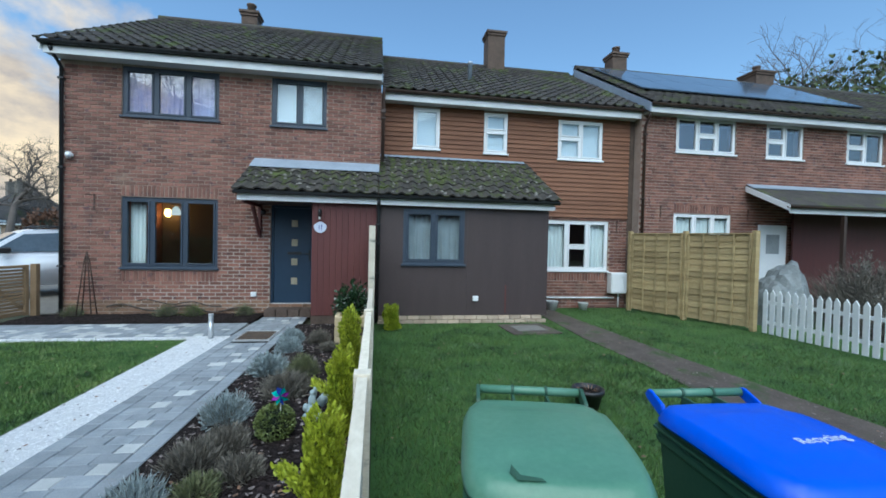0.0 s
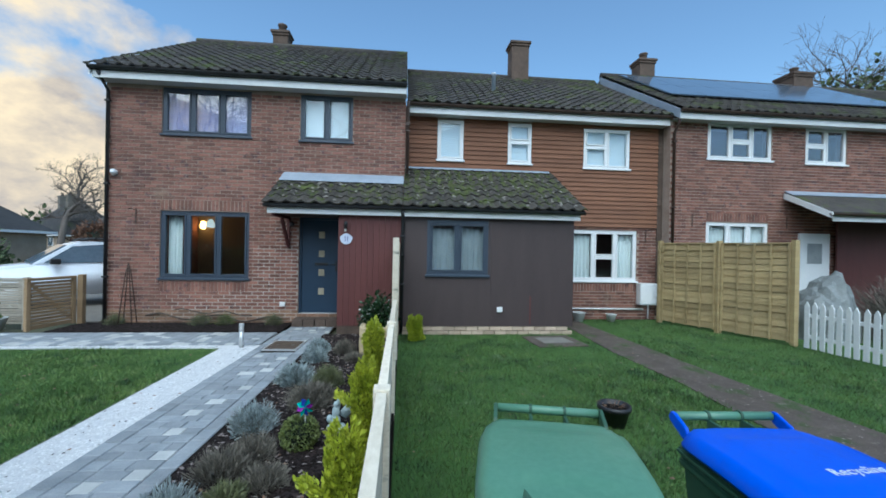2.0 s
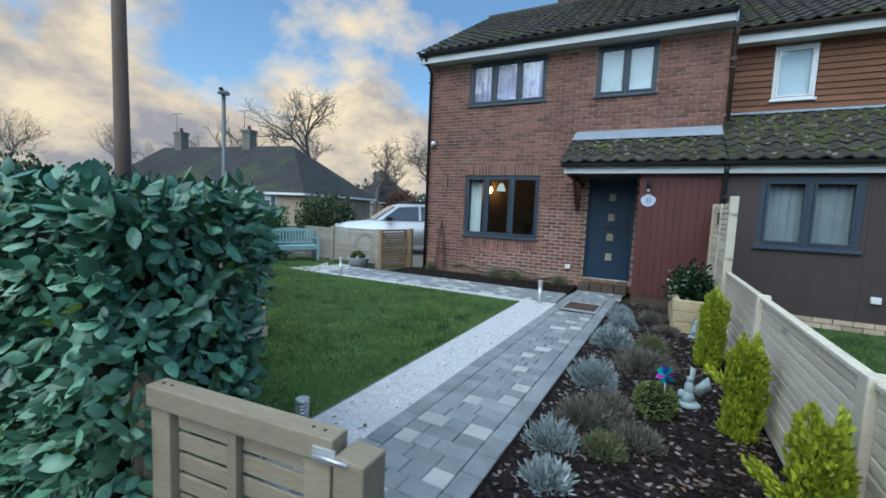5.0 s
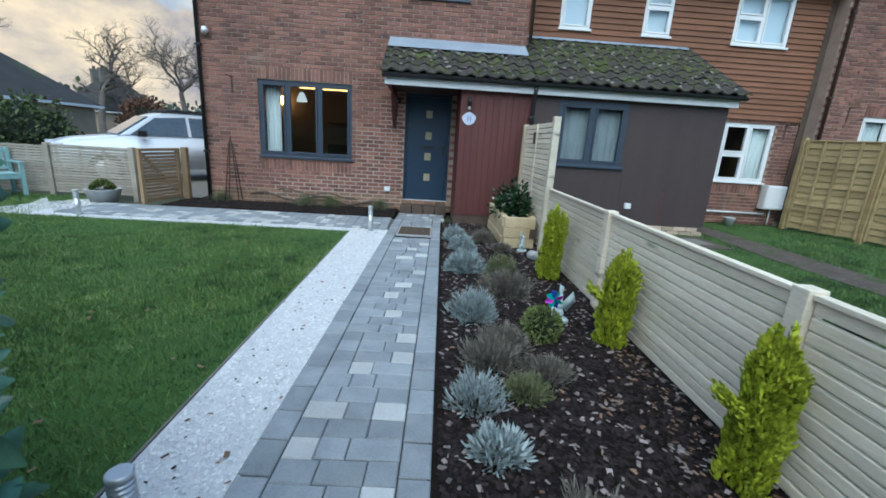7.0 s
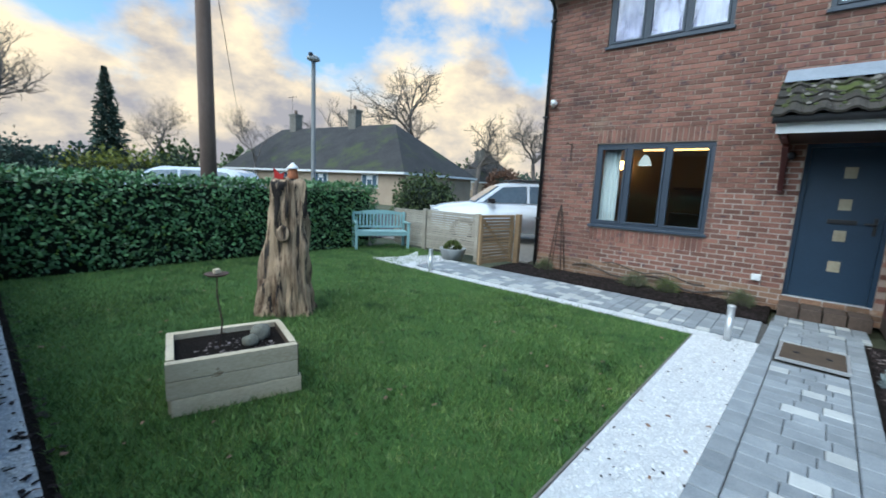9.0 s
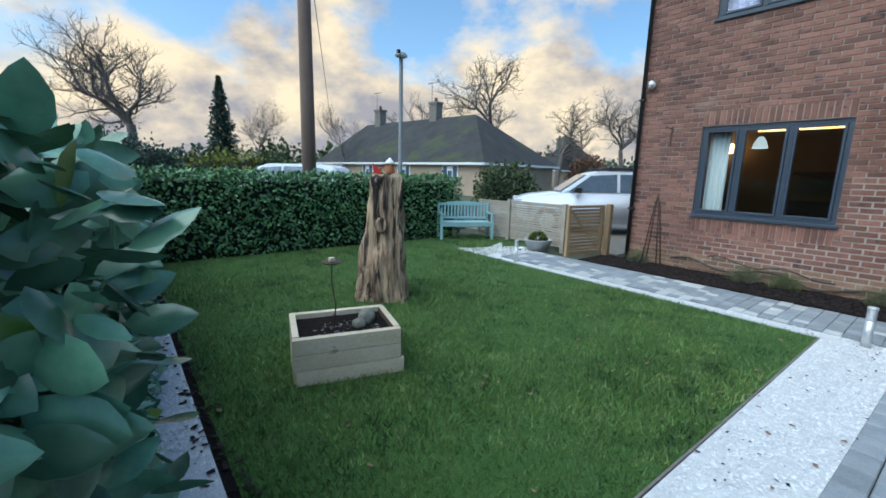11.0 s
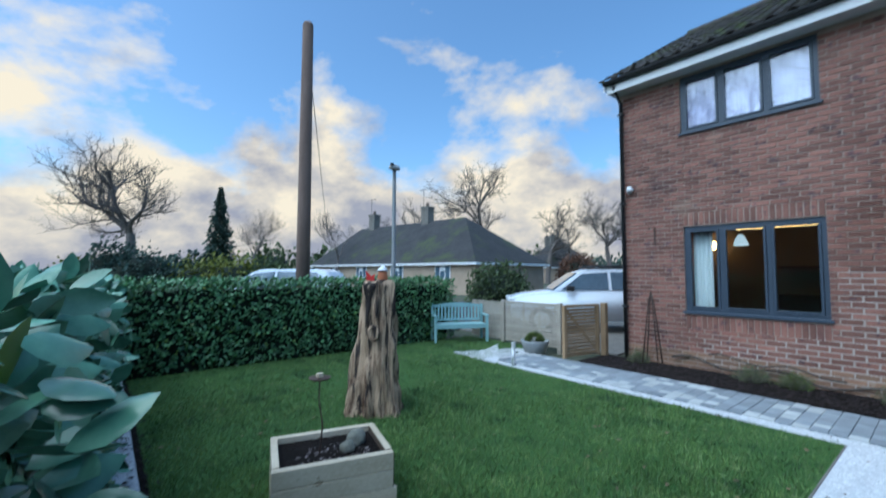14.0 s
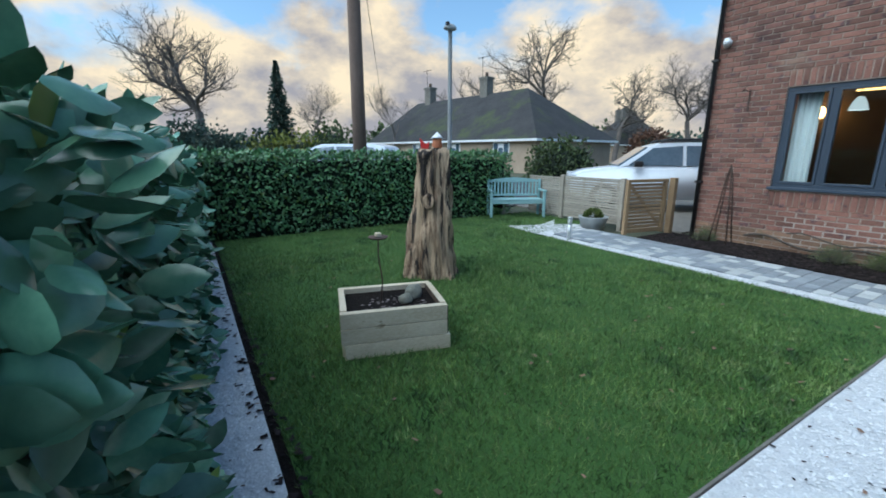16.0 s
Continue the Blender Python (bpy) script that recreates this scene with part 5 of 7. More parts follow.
for a, b in zip(FENCE, FENCE[1:]):
    run = b - a
    span, turn = run.length, math.degrees(math.atan2(run.y, run.x))
    board = None
    for k in range(14):
        m = pose(a.x, a.y, 0.07 + k * 0.127, 0, 0, turn) @ pose(0, 0.012 + random.gauss(0, 0.003), 0, 8, random.gauss(0, 0.15))
        if board is None:
            bm = boxes([(0.05 + i * (span - 0.1) / 8, 0.05 + (i + 1) * (span - 0.1) / 8, -0.006, 0.006, 0, 0.14) for i in range(8)])
            bmesh.ops.remove_doubles(bm, verts=bm.verts[:], dist=0.0005)
            for v in bm.verts:
                v.co.z += 0.006 * math.sin(v.co.x * 5.2 + 1)
            board = part("slat", bm, "panelwood", bf, m=m).data
        else:
            part("slat", board, None, bf, m=m)
    for c in (0.06, 0.28, 0.5, 0.72, 0.94):
        part("batten", box(c * span - 0.02, c * span + 0.02, 0.022, 0.046, 0.06, 1.86, 0.003), "panelwood", bf, m=pose(a.x, a.y, 0, 0, 0, turn))
    part("cap", box(0.05, span - 0.05, -0.03, 0.04, 1.862, 1.885, 0.003), "panelwood", bf, m=pose(a.x, a.y, 0, 0, 0, turn))
for p in FENCE:
    part("post", box(p.x - 0.045, p.x + 0.045, p.y - 0.045, p.y + 0.045, -0.2, 1.93, 0.006), "panelwood", bf)
pk = thing("picket_fence", "white painted picket fence along the neighbour's lawn", "fence")
bm = prism([(-0.043, 0), (0.043, 0), (0.043, 0.74), (0, 0.815), (-0.043, 0.74)], -0.009, 0.009, 0.002)
picket = None
for i in range(42):
    y = 6.60 - i * 0.128
    m = pose(7.50 + (6.6 - y) * 0.06, y, 0.03, 90, random.gauss(0, 0.7), 90)
    if picket is None:
        picket = part("picket", bm, "white", pk, m=m).data
    else:
        part("picket", picket, None, pk, m=m)
for z in (0.20, 0.57):
    part("rail", box(0, 5.7, 0.012, 0.042, z, z + 0.06, 0.004), "white", pk, m=pose(7.51, 6.65, 0, 0, 0, -86.6))

# ---- planters ----
pl = thing("raised_planter", "deep sleeper planter of yellowish timber", "planter")
for k in range(3):
    z = 0.02 + k * 0.145
    o = 0.012 * (k % 2)
    part("board", box(-0.20 - o, 0.23 - o, 6.22, 6.30, z, z + 0.14, 0.008), "sleeper", pl)
    part("board", box(-0.22 + o, -0.14 + o, 6.31, 7.62, z, z + 0.14, 0.008), "sleeper", pl)
part("end_block", box(0.155, 0.235, 6.205, 6.218, 0.17, 0.30, 0.004), "cutend", pl)
part("back_board", box(0.17, 0.25, 6.31, 7.62, 0.02, 0.45, 0.006), "sleeper", pl)
part("earth", box(-0.139, 0.169, 6.31, 7.6, 0.05, 0.38), "soil", pl)

bx = thing("lawn_planter", "square planter of pale stacked boards on the lawn", "planter", pose(-4.585, 2.85, 0, 0, 0, -15.9) @ Matrix.Diagonal((1.07, 1.01, 0.955, 1)))
for k in range(3):
    z = 0.005 + k * 0.122
    s = 0.02 if k == 0 else 0.0
    part("board", box(0.21, 0.26, -0.385 + s, 0.375 + s * 1.2, z, z + 0.119, 0.005), "wood", bx)
    part("board", box(-0.30, -0.25, -0.38, 0.375, z, z + 0.119, 0.005), "wood", bx)
    part("end_board", box(-0.249, 0.209, 0.33, 0.375, z, z + 0.117, 0.004), "cutend" if k else "wood", bx)
    part("end_board", box(-0.249, 0.209, -0.38, -0.335, z, z + 0.117, 0.004), "wood", bx)
for yy in (0.354, -0.3585):
    part("rim", box(-0.249, 0.209, yy - 0.022, yy + 0.022, 0.3685, 0.374, 0.001), "wood", bx)
part("end_patch", box(0.212, 0.258, 0.3755, 0.380, 0.13, 0.36, 0.001), "cutend", bx)
part("earth", box(-0.249, 0.209, -0.334, 0.329, 0.02, 0.325), "soil", bx)


def stone(name, x, y, z, r, mat, label, flat_=0.8):
    bm = bmesh.new()
    bmesh.ops.create_icosphere(bm, subdivisions=3, radius=r)
    for v in bm.verts:
        v.co *= 1 + 0.22 * noise.noise(v.co * (1.6 / r) + Vector((x * 9, y * 5, 0)))
        v.co.z *= flat_
    for f in bm.faces:
        f.smooth = True
    return tagged(part(name, bm, mat, m=pose(x, y, z)), label, "stone")


stone("stone", -4.52, 2.95, 0.335, 0.055, "pebble", "round lichen-grey stone in the lawn planter")
stone("stone", -4.60, 3.06, 0.345, 0.07, "pebble", "tall mossy stone in the lawn planter", 1.0)
stone("stone", 0.10, 5.72, 0.06, 0.08, "terracotta", "grey stone on the dark mulch")
fd_ = thing("bird_feeder", "thin iron bird feeder stake with a dark dish", "bird feeder", pose(-4.62, 2.78, 0.31))
part("stake", tube([(0, 0, -0.1), (0.012, 0.02, 0.18), (-0.008, 0.0, 0.36), (0.0, 0.0, 0.50)], 0.006, 6), "rust", fd_)
part("dish", lathe([(0.005, 0.495), (0.06, 0.50), (0.078, 0.515), (0.07, 0.515), (0.01, 0.508)], 18), "rust", fd_)
part("leaf", box(-0.055, -0.04, 0.0, 0.03, 0.515, 0.522, 0.002), "rust", fd_)
part("suet_block", box(-0.02, 0.02, -0.02, 0.02, 0.516, 0.545, 0.004), "wood", fd_)

# ---- tree trunk ----
tk = thing("tree_stump", "tall stripped and weathered tree stump on the lawn", "tree stump", pose(-5.95, 4.02, 0) @ Matrix.Diagonal((1.05, 1.05, 1, 1)))
bm = bmesh.new()
rows, sides, levels_ = [], 72, 44
for j in range(levels_):
    z = -0.05 + 1.52 * j / (levels_ - 1)
    u = j / (levels_ - 1)
    row = []
    for i in range(sides):
        a = 2 * math.pi * i / sides
        r = 0.205 + 0.09 * (1 - u) ** 3.0 - 0.045 * u
        tw = a + 0.35 * math.sin(2.2 * z)
        r *= 1 + 0.13 * math.sin(3 * tw + 0.6) + 0.07 * math.sin(7 * tw + 3.5 * z) + 0.04 * math.sin(13 * tw + 1.8 * z)
        r += 0.05 * noise.noise(Vector((math.cos(a) * 1.6, math.sin(a) * 1.6, z * 0.9)))
        r += 0.045 * noise.noise(Vector((math.cos(a) * 2.6, math.sin(a) * 2.6, z * 4.0 + 3)))
        r += 0.02 * noise.noise(Vector((math.cos(a) * 8, math.sin(a) * 8, z * 2.2)))
        if j == levels_ - 1:
            r *= 0.8
        row.append(bm.verts.new((r * math.cos(a) + 0.03 * u, r * math.sin(a), z + (0.07 * noise.noise(Vector((math.cos(a) * 2, math.sin(a) * 2, 9))) if u > 0.9 else 0))))
    rows.append(row)
for a, b in zip(rows, rows[1:]):
    for i in range(sides):
        bm.faces.new((a[i], a[(i + 1) % sides], b[(i + 1) % sides], b[i])).smooth = True
bm.faces.new(rows[-1])
part("wood", bm, "trunk", tk)
part("knot", lathe([(0.07, -0.03), (0.062, 0.016), (0.045, 0.022), (0.03, 0.002), (0.008, 0.004)], 16), "trunk", tk, m=pose(0.145, -0.135, 0.90, 0, 85, -42) @ Matrix.Diagonal((1.35, 1, 1, 1)))
bh = thing("bird_house", "small clay bird house with white roof on the stump", "bird house", pose(-5.90, 4.05, 1.46) @ Matrix.Diagonal((0.85, 0.85, 0.72, 1)))
part("body", lathe([(0.062, 0), (0.07, 0.06), (0.058, 0.15), (0.03, 0.20)], 16), "orange", bh)
part("roof", lathe([(0.085, 0.17), (0.06, 0.20), (0.008, 0.265)], 16), "upvc", bh)
rf = thing("red_ornament", "small red painted bird ornament on the stump", "ornament", pose(-5.97, 3.93, 1.46))
bm = prism([(-0.04, 0), (0.04, 0), (0.055, 0.09), (0.015, 0.06), (-0.055, 0.13)], -0.02, 0.02, 0.006)
part("body", bm, "red", rf, m=pose(0, 0, 0, 90, 0, 60))

# ---- bench ----
bn = thing("garden_bench", "pale green slatted garden bench on the lawn", "bench", pose(-8.98, 7.95, 0, 0, 0, 62) @ Matrix.Diagonal((0.93, 0.93, 0.96, 1)))
for x in (-0.64, 0.64):
    part("leg", box(x - 0.03, x + 0.03, -0.27, -0.21, 0, 0.60, 0.005), "benchpaint", bn)
    part("leg", box(x - 0.03, x + 0.03, 0.22, 0.28, 0, 0.86, 0.005), "benchpaint", bn)
    part("arm", box(x - 0.035, x + 0.035, -0.31, 0.215, 0.602, 0.635, 0.005), "benchpaint", bn)
for k in range(4):
    part("seat_slat", box(-0.608, 0.608, -0.26 + k * 0.115, -0.16 + k * 0.115, 0.40, 0.425, 0.004), "benchpaint", bn)
part("seat_rail", box(-0.608, 0.608, -0.255, -0.225, 0.32, 0.398, 0.004), "benchpaint", bn)
rail = bmesh.new()
n_ = 14
lo = [rail.verts.new((-0.608 + 1.216 * i / n_, 0.235, 0.79)) for i in range(n_ + 1)]
hi = [rail.verts.new((-0.608 + 1.216 * i / n_, 0.235, 0.84 + 0.055 * math.sin(math.pi * i / n_))) for i in range(n_ + 1)]
for i in range(n_):
    rail.faces.new((lo[i], lo[i + 1], hi[i + 1], hi[i]))
ex = bmesh.ops.extrude_face_region(rail, geom=rail.faces[:])
for v in [g for g in ex["geom"] if isinstance(g, bmesh.types.BMVert)]:
    v.co.y += 0.03
bmesh.ops.recalc_face_normals(rail, faces=rail.faces[:])
part("top_rail", rail, "benchpaint", bn)
part("low_rail", box(-0.608, 0.608, 0.235, 0.265, 0.46, 0.51, 0.004), "benchpaint", bn)
for k in range(14):
    x = -0.56 + k * 0.0862
    part("back_slat", box(x - 0.022, x + 0.022, 0.243, 0.258, 0.512, 0.789, 0.003), "benchpaint", bn)


# ---- small lights ----
def bollard(x, y, label="low brushed steel bollard light in white gravel"):
    t = thing("bollard_light", label, "lamp", pose(x, y, 0), "path lights")
    part("base", lathe([(0.05, 0), (0.05, 0.012), (0.036, 0.014)], 18), "steel", t)
    part("body", lathe([(0.034, 0.013), (0.034, 0.27)], 18), "steel", t)
    part("lens", lathe([(0.026, 0.27), (0.026, 0.372)], 16), "curtain", t)
    for k in range(5):
        part("louvre", lathe([(0.026, 0.280 + k * 0.02), (0.038, 0.276 + k * 0.02), (0.038, 0.282 + k * 0.02), (0.026, 0.288 + k * 0.02)], 18, False), "steel", t)
    part("cap", lathe([(0.039, 0.372), (0.039, 0.392), (0.034, 0.396)], 18), "steel", t)


bollard(-2.13, 6.88)
bollard(-6.46, 6.93)
bollard(-2.19, 1.71)

# ---- planting ----
def ring_points(n, r, h, g, low=0.0):
    """Points on a mound of radius r and height h, with the way outward."""
    a, u = g.uniform(0, 2 * math.pi, n), g.uniform(low, 1, n)
    rr = np.sqrt(1 - u ** 2)
    d = np.stack([rr * np.cos(a), rr * np.sin(a), u], 1)
    return d * np.array([r, r, h]), d


def conifer(x, y, h, r, seed, label="upright golden yellow-green dwarf conifer in mulch", tuft=0.0):
    g = np.random.default_rng(seed)
    t = thing("golden_conifer", label, "conifer", pose(x, y, 0.0))
    part("trunk", lathe([(0.02, -0.05), (0.015, 0.15)], 8), "twig", t)
    # Plain solid, coloured as the shade behind the outer sprigs.
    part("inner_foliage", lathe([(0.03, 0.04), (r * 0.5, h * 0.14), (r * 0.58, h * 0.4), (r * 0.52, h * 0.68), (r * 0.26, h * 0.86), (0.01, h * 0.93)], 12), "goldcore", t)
    n = 7500
    u = g.uniform(0.02, 1, n) ** 0.9
    a = g.uniform(0, 2 * math.pi, n)
    lobe = 1 + 0.20 * np.sin(3 * a + 5 * u + seed) + 0.14 * np.sin(5 * a - 8 * u + 2 * seed) + 0.12 * np.sin(9 * a + 17 * u)
    prof = np.interp(u, [0, 0.1, 0.45, 0.75, 0.92, 1.0], [0.88, 1.0, 0.94, 0.94, 0.86, 0.52]) * r * lobe * g.uniform(0.72, 1.04, n)
    top = 1 + 0.06 * np.sin(2 * a + seed) * u ** 2 + 0.08 * np.sin(4 * a + 2 * seed) * u ** 3
    p = np.stack([prof * np.cos(a), prof * np.sin(a), u * h * top], 1)
    way = np.stack([np.cos(a) * 0.42, np.sin(a) * 0.42, np.full(n, 1.0)], 1) + g.normal(0, 0.28, (n, 3))
    if tuft:
        k = 420
        b = g.uniform(0, 1, k)
        q = np.stack([-r * 0.9 - 0.12 * b, 0.02 * g.normal(size=k), h * (0.55 + 0.14 * b)], 1) + g.normal(0, 0.014, (k, 3))
        p, way = np.concatenate([p, q]), np.concatenate([way, np.array([-0.7, 0, 0.8]) + g.normal(0, 0.3, (k, 3))])
    part("foliage", scatter("foliage", SPRIG, p, way, g.uniform(0.016, 0.040, len(p)), 0.34, "gold"), None, t)["kind"] = "stuff"


conifer(0.08, 4.92, 0.74, 0.105, 11)
conifer(0.12, 3.42, 0.66, 0.102, 12, tuft=1)
conifer(0.14, 2.10, 0.70, 0.092, 13, tuft=1)
conifer(0.66, 7.35, 0.42, 0.12, 14, "small golden conifer below the boarded wall")


def mound(name, label, x, y, r, h, mat, seed, n=900, length=0.16, width=0.05, up=0.6, stems="heather", category="shrub", droop=0.3):
    """A loose tuft of fine shoots that spring from the ground."""
    g = np.random.default_rng(seed)
    t = thing(name, label, category, pose(x, y, 0.02))
    n = int(n * 4)
    p, d = ring_points(n, r * 0.86, h * 0.86, g, 0.0)
    a = np.arctan2(d[:, 1], d[:, 0])
    p = p * (1 + 0.18 * np.sin(5 * a + seed) + 0.12 * np.sin(11 * a))[:, None] * g.uniform(0.25, 1.0, (n, 1)) ** 0.55
    way = d + np.array([0, 0, up]) + g.normal(0, droop + 0.1, (n, 3))
    part("foliage", scatter("foliage", SPRIG, p, way, g.uniform(0.4, 1.3, n) * length * 0.34, max(0.12, width * 3.4), mat), None, t)["kind"] = "stuff"
    k = n // 6
    q, e = ring_points(k, r * 0.35, 0.02, g)
    part("stalk_tuft", scatter("stalk_tuft", BLADE, q, e + np.array([0, 0, up]) + g.normal(0, 0.25, (k, 3)), g.uniform(0.5, 1.1, k) * (r + h) * 0.55, 0.016, stems), None, t)["kind"] = "stuff"


SILVER = "low silvery grey-blue lavender clump in mulch"
mound("lavender", SILVER, -0.86, 6.55, 0.17, 0.18, "silver", 21)
mound("lavender", SILVER, -0.80, 6.02, 0.17, 0.18, "silver", 22)
mound("lavender", "rounded greyish lavender clump beside the path", -0.84, 5.08, 0.22, 0.21, "silver", 23, 1300)
mound("lavender", "sprawling silver-leaved clump beside the path", -0.88, 3.80, 0.21, 0.23, "silver", 24, 700, 0.15, 0.03, 0.8)
mound("heather", "brown withered twiggy heather clump", -0.50, 4.40, 0.28, 0.2, "heather", 25, 1300, 0.14, 0.02, 0.6)
mound("heather", "tan dried clump beside the planter", -0.46, 6.45, 0.17, 0.19, "heather", 26, 800, 0.14, 0.02, 0.9)
mound("herb_clump", "olive green rounded herb clump in mulch", -0.44, 4.98, 0.18, 0.22, "olive", 27, 1100, 0.12, 0.03, 0.5)
mound("heather", "grey withered twiggy clump in mulch", -0.72, 3.30, 0.2, 0.15, "heather", 28, 600, 0.14, 0.016, 0.9)
mound("lavender", "thin silvery sprig clump at the bed's front", -0.98, 2.62, 0.18, 0.18, "silver", 29, 360, 0.14, 0.022, 0.9)
mound("heather", "brown withered stems at the bed's front", -0.62, 1.85, 0.18, 0.12, "heather", 30, 300, 0.14, 0.014, 0.9)
mound("heather", "grey-brown withered twiggy mass in mulch", -0.84, 3.06, 0.22, 0.16, "heather", 33, 620, 0.15, 0.016, 0.8)
mound("heather", "sprawling dried brown stems in mulch", -0.50, 2.92, 0.18, 0.11, "heather", 34, 420, 0.14, 0.016, 0.7)
mound("herb_clump", "low olive sprigs among dried stems", -0.68, 2.72, 0.15, 0.12, "olive", 35, 420, 0.12, 0.03, 0.6)
mound("lavender", "broad silvery leaf clump beside the path", -0.92, 2.25, 0.14, 0.10, "silver", 36, 220, 0.17, 0.05, 0.7)
mound("heather", "tan dried tuft before the sleeper planter", -0.26, 6.05, 0.16, 0.09, "heather", 37, 420, 0.14, 0.02, 0.5)
mound("lavender", "greyish clump at the bed's front corner", -1.05, 1.35, 0.15, 0.15, "silver", 32, 300, 0.13, 0.024, 0.9)
for k, (x, r) in enumerate(((-5.25, 0.2), (-3.62, 0.26), (-3.15, 0.22), (-2.2, 0.2))):
    mound("climber", "thin green climber at the foot of the wall", x, 8.78, r, 0.24, "olive" if k != 2 else "box", 40 + k, 420, 0.1, 0.03, 0.6)
bb = thing("box_ball", "clipped round box bush in the flower bed", "shrub", pose(-0.40, 3.46, 0.13) @ Matrix.Diagonal((0.76, 0.76, 0.76, 1)))
g_ = np.random.default_rng(50)
p_, d_ = ring_points(2200, 0.19, 0.18, g_, -0.9)
# Near-black body paints the shade inside the clipped ball.
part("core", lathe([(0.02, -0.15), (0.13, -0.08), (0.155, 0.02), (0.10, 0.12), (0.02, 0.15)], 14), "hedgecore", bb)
part("foliage", scatter("foliage", LEAF, p_ * g_.uniform(0.85, 1.03, (2200, 1)), d_ + g_.normal(0, 0.6, (2200, 3)), g_.uniform(0.02, 0.035, 2200), 1.3, "box"), None, bb)["kind"] = "stuff"
pw = thing("pinwheel", "shiny purple and teal foil pinwheel on a stick", "ornament", pose(-0.35, 3.42, 0.0) @ Matrix.Diagonal((0.78, 0.78, 0.86, 1)))
part("stick", tube([(0, 0, 0), (0, 0, 0.42)], 0.005, 6), "steel", pw)
for k in range(8):
    bm = bmesh.new()
    vs = [bm.verts.new(p) for p in ((0, -0.01, 0), (0.03, -0.035, 0.03), (0.085, -0.012, 0.035), (0.06, 0.0, -0.012))]
    bm.faces.new((vs[0], vs[1], vs[2]))
    bm.faces.new((vs[0], vs[2], vs[3]))
    ex = bmesh.ops.extrude_face_region(bm, geom=bm.faces[:])
    for v in [q for q in ex["geom"] if isinstance(q, bmesh.types.BMVert)]:
        v.co.y += 0.0012
    part("vane", bm, ("purple", "teal", "indigo", "teal")[k % 4], pw, m=pose(0, -0.012, 0.42, 0, k * 45, 0))


def figure(x, y, h, turn, label):
    """A small winged garden ornament, as one plain shape."""
    bm = bmesh.new()
    for (px, py, pz), (sx, sy, sz) in (((0, 0, 0.10), (0.34, 0.30, 0.12)), ((-0.05, 0, 0.32), (0.20, 0.18, 0.22)), ((-0.02, 0, 0.60), (0.13, 0.12, 0.24)), ((-0.02, -0.02, 0.88), (0.085, 0.085, 0.10)), ((-0.22, -0.05, 0.42), (0.10, 0.08, 0.14))):
        bmesh.ops.create_icosphere(bm, subdivisions=2, radius=1.0, matrix=Matrix.Translation((px, py, pz)) @ Matrix.Diagonal((sx, sy, sz, 1)))
    for pts in (((0.05, 0.10, 0.50), (0.50, 0.16, 0.95), (0.62, 0.16, 0.62), (0.32, 0.14, 0.30)), ((0.02, 0.12, 0.55), (0.02, 0.16, 1.20), (0.16, 0.16, 1.12), (0.12, 0.13, 0.7))):
        vs = [bm.verts.new(p) for p in pts]
        ws = [bm.verts.new((p[0], p[1] + 0.03, p[2])) for p in pts]
        bm.faces.new(vs)
        bm.faces.new(ws[::-1])
        for i in range(4):
            bm.faces.new((vs[i], ws[i], ws[(i + 1) % 4], vs[(i + 1) % 4]))
    for v in bm.verts:
        v.co *= h
    for f in bm.faces:
        f.smooth = True
    bmesh.ops.recalc_face_normals(bm, faces=bm.faces[:])
    tagged(part("garden_ornament", bm, "stone", m=pose(x, y, 0.0, 0, 0, turn)), label, "ornament")


figure(-0.16, 3.80, 0.27, 10, "weathered pale blue-green winged stone ornament")
figure(0.04, 6.08, 0.24, 60, "small pale stone ornament before the planter")

cm = thing("camellia", "dark glossy evergreen shrub in the sleeper planter", "shrub", pose(0.02, 6.85, 0.38))
g_ = np.random.default_rng(60)
p_, d_ = ring_points(1500, 0.30, 0.42, g_, 0.0)
p_ = p_ * g_.uniform(0.5, 1.08, (1500, 1)) * (1 + 0.25 * np.sin(5 * np.arctan2(d_[:, 1], d_[:, 0]))[:, None])
part("foliage", scatter("foliage", LEAF, p_ * np.array([0.85, 1.3, 1]), d_ + g_.normal(0, 0.6, (1500, 3)), g_.uniform(0.05, 0.085, 1500), 1.3, "camellia"), None, cm)["kind"] = "stuff"
for k in range(6):
    a = k * 1.05
    part("stem", tube([(0, 0, -0.05), (0.1 * math.cos(a), 0.14 * math.sin(a), 0.16), (0.2 * math.cos(a), 0.28 * math.sin(a), 0.34)], 0.008, 5), "twig", cm)
part("blossom", scatter("blossom", LEAF, p_[:60] * np.array([0.9, 1.35, 1.05]), d_[:60], 0.035, 2.0, "curtain"), None, cm)

# ---- on the house wall ----
cc = thing("security_camera", "white dome security camera on the brick wall", "camera", pose(-5.40, YW - 0.008, 3.07))
part("base", lathe([(0.05, 0), (0.05, 0.03), (0.035, 0.05)], 16), "upvc", cc, m=pose(0, 0, 0, 90))
part("body", lathe([(0.02, -0.09), (0.045, -0.075), (0.052, 0.0), (0.045, 0.06), (0.02, 0.07)], 16), "upvc", cc, m=pose(0.01, -0.085, -0.01, 70, 0, 25))
part("lens", lathe([(0.034, -0.096), (0.034, -0.088), (0.01, -0.086)], 14), "black", cc, m=pose(0.01, -0.085, -0.01, 70, 0, 25))
ob_ = thing("plant_obelisk", "thin rusty iron plant obelisk against the wall", "trellis", pose(-5.02, 8.80, 0.03))
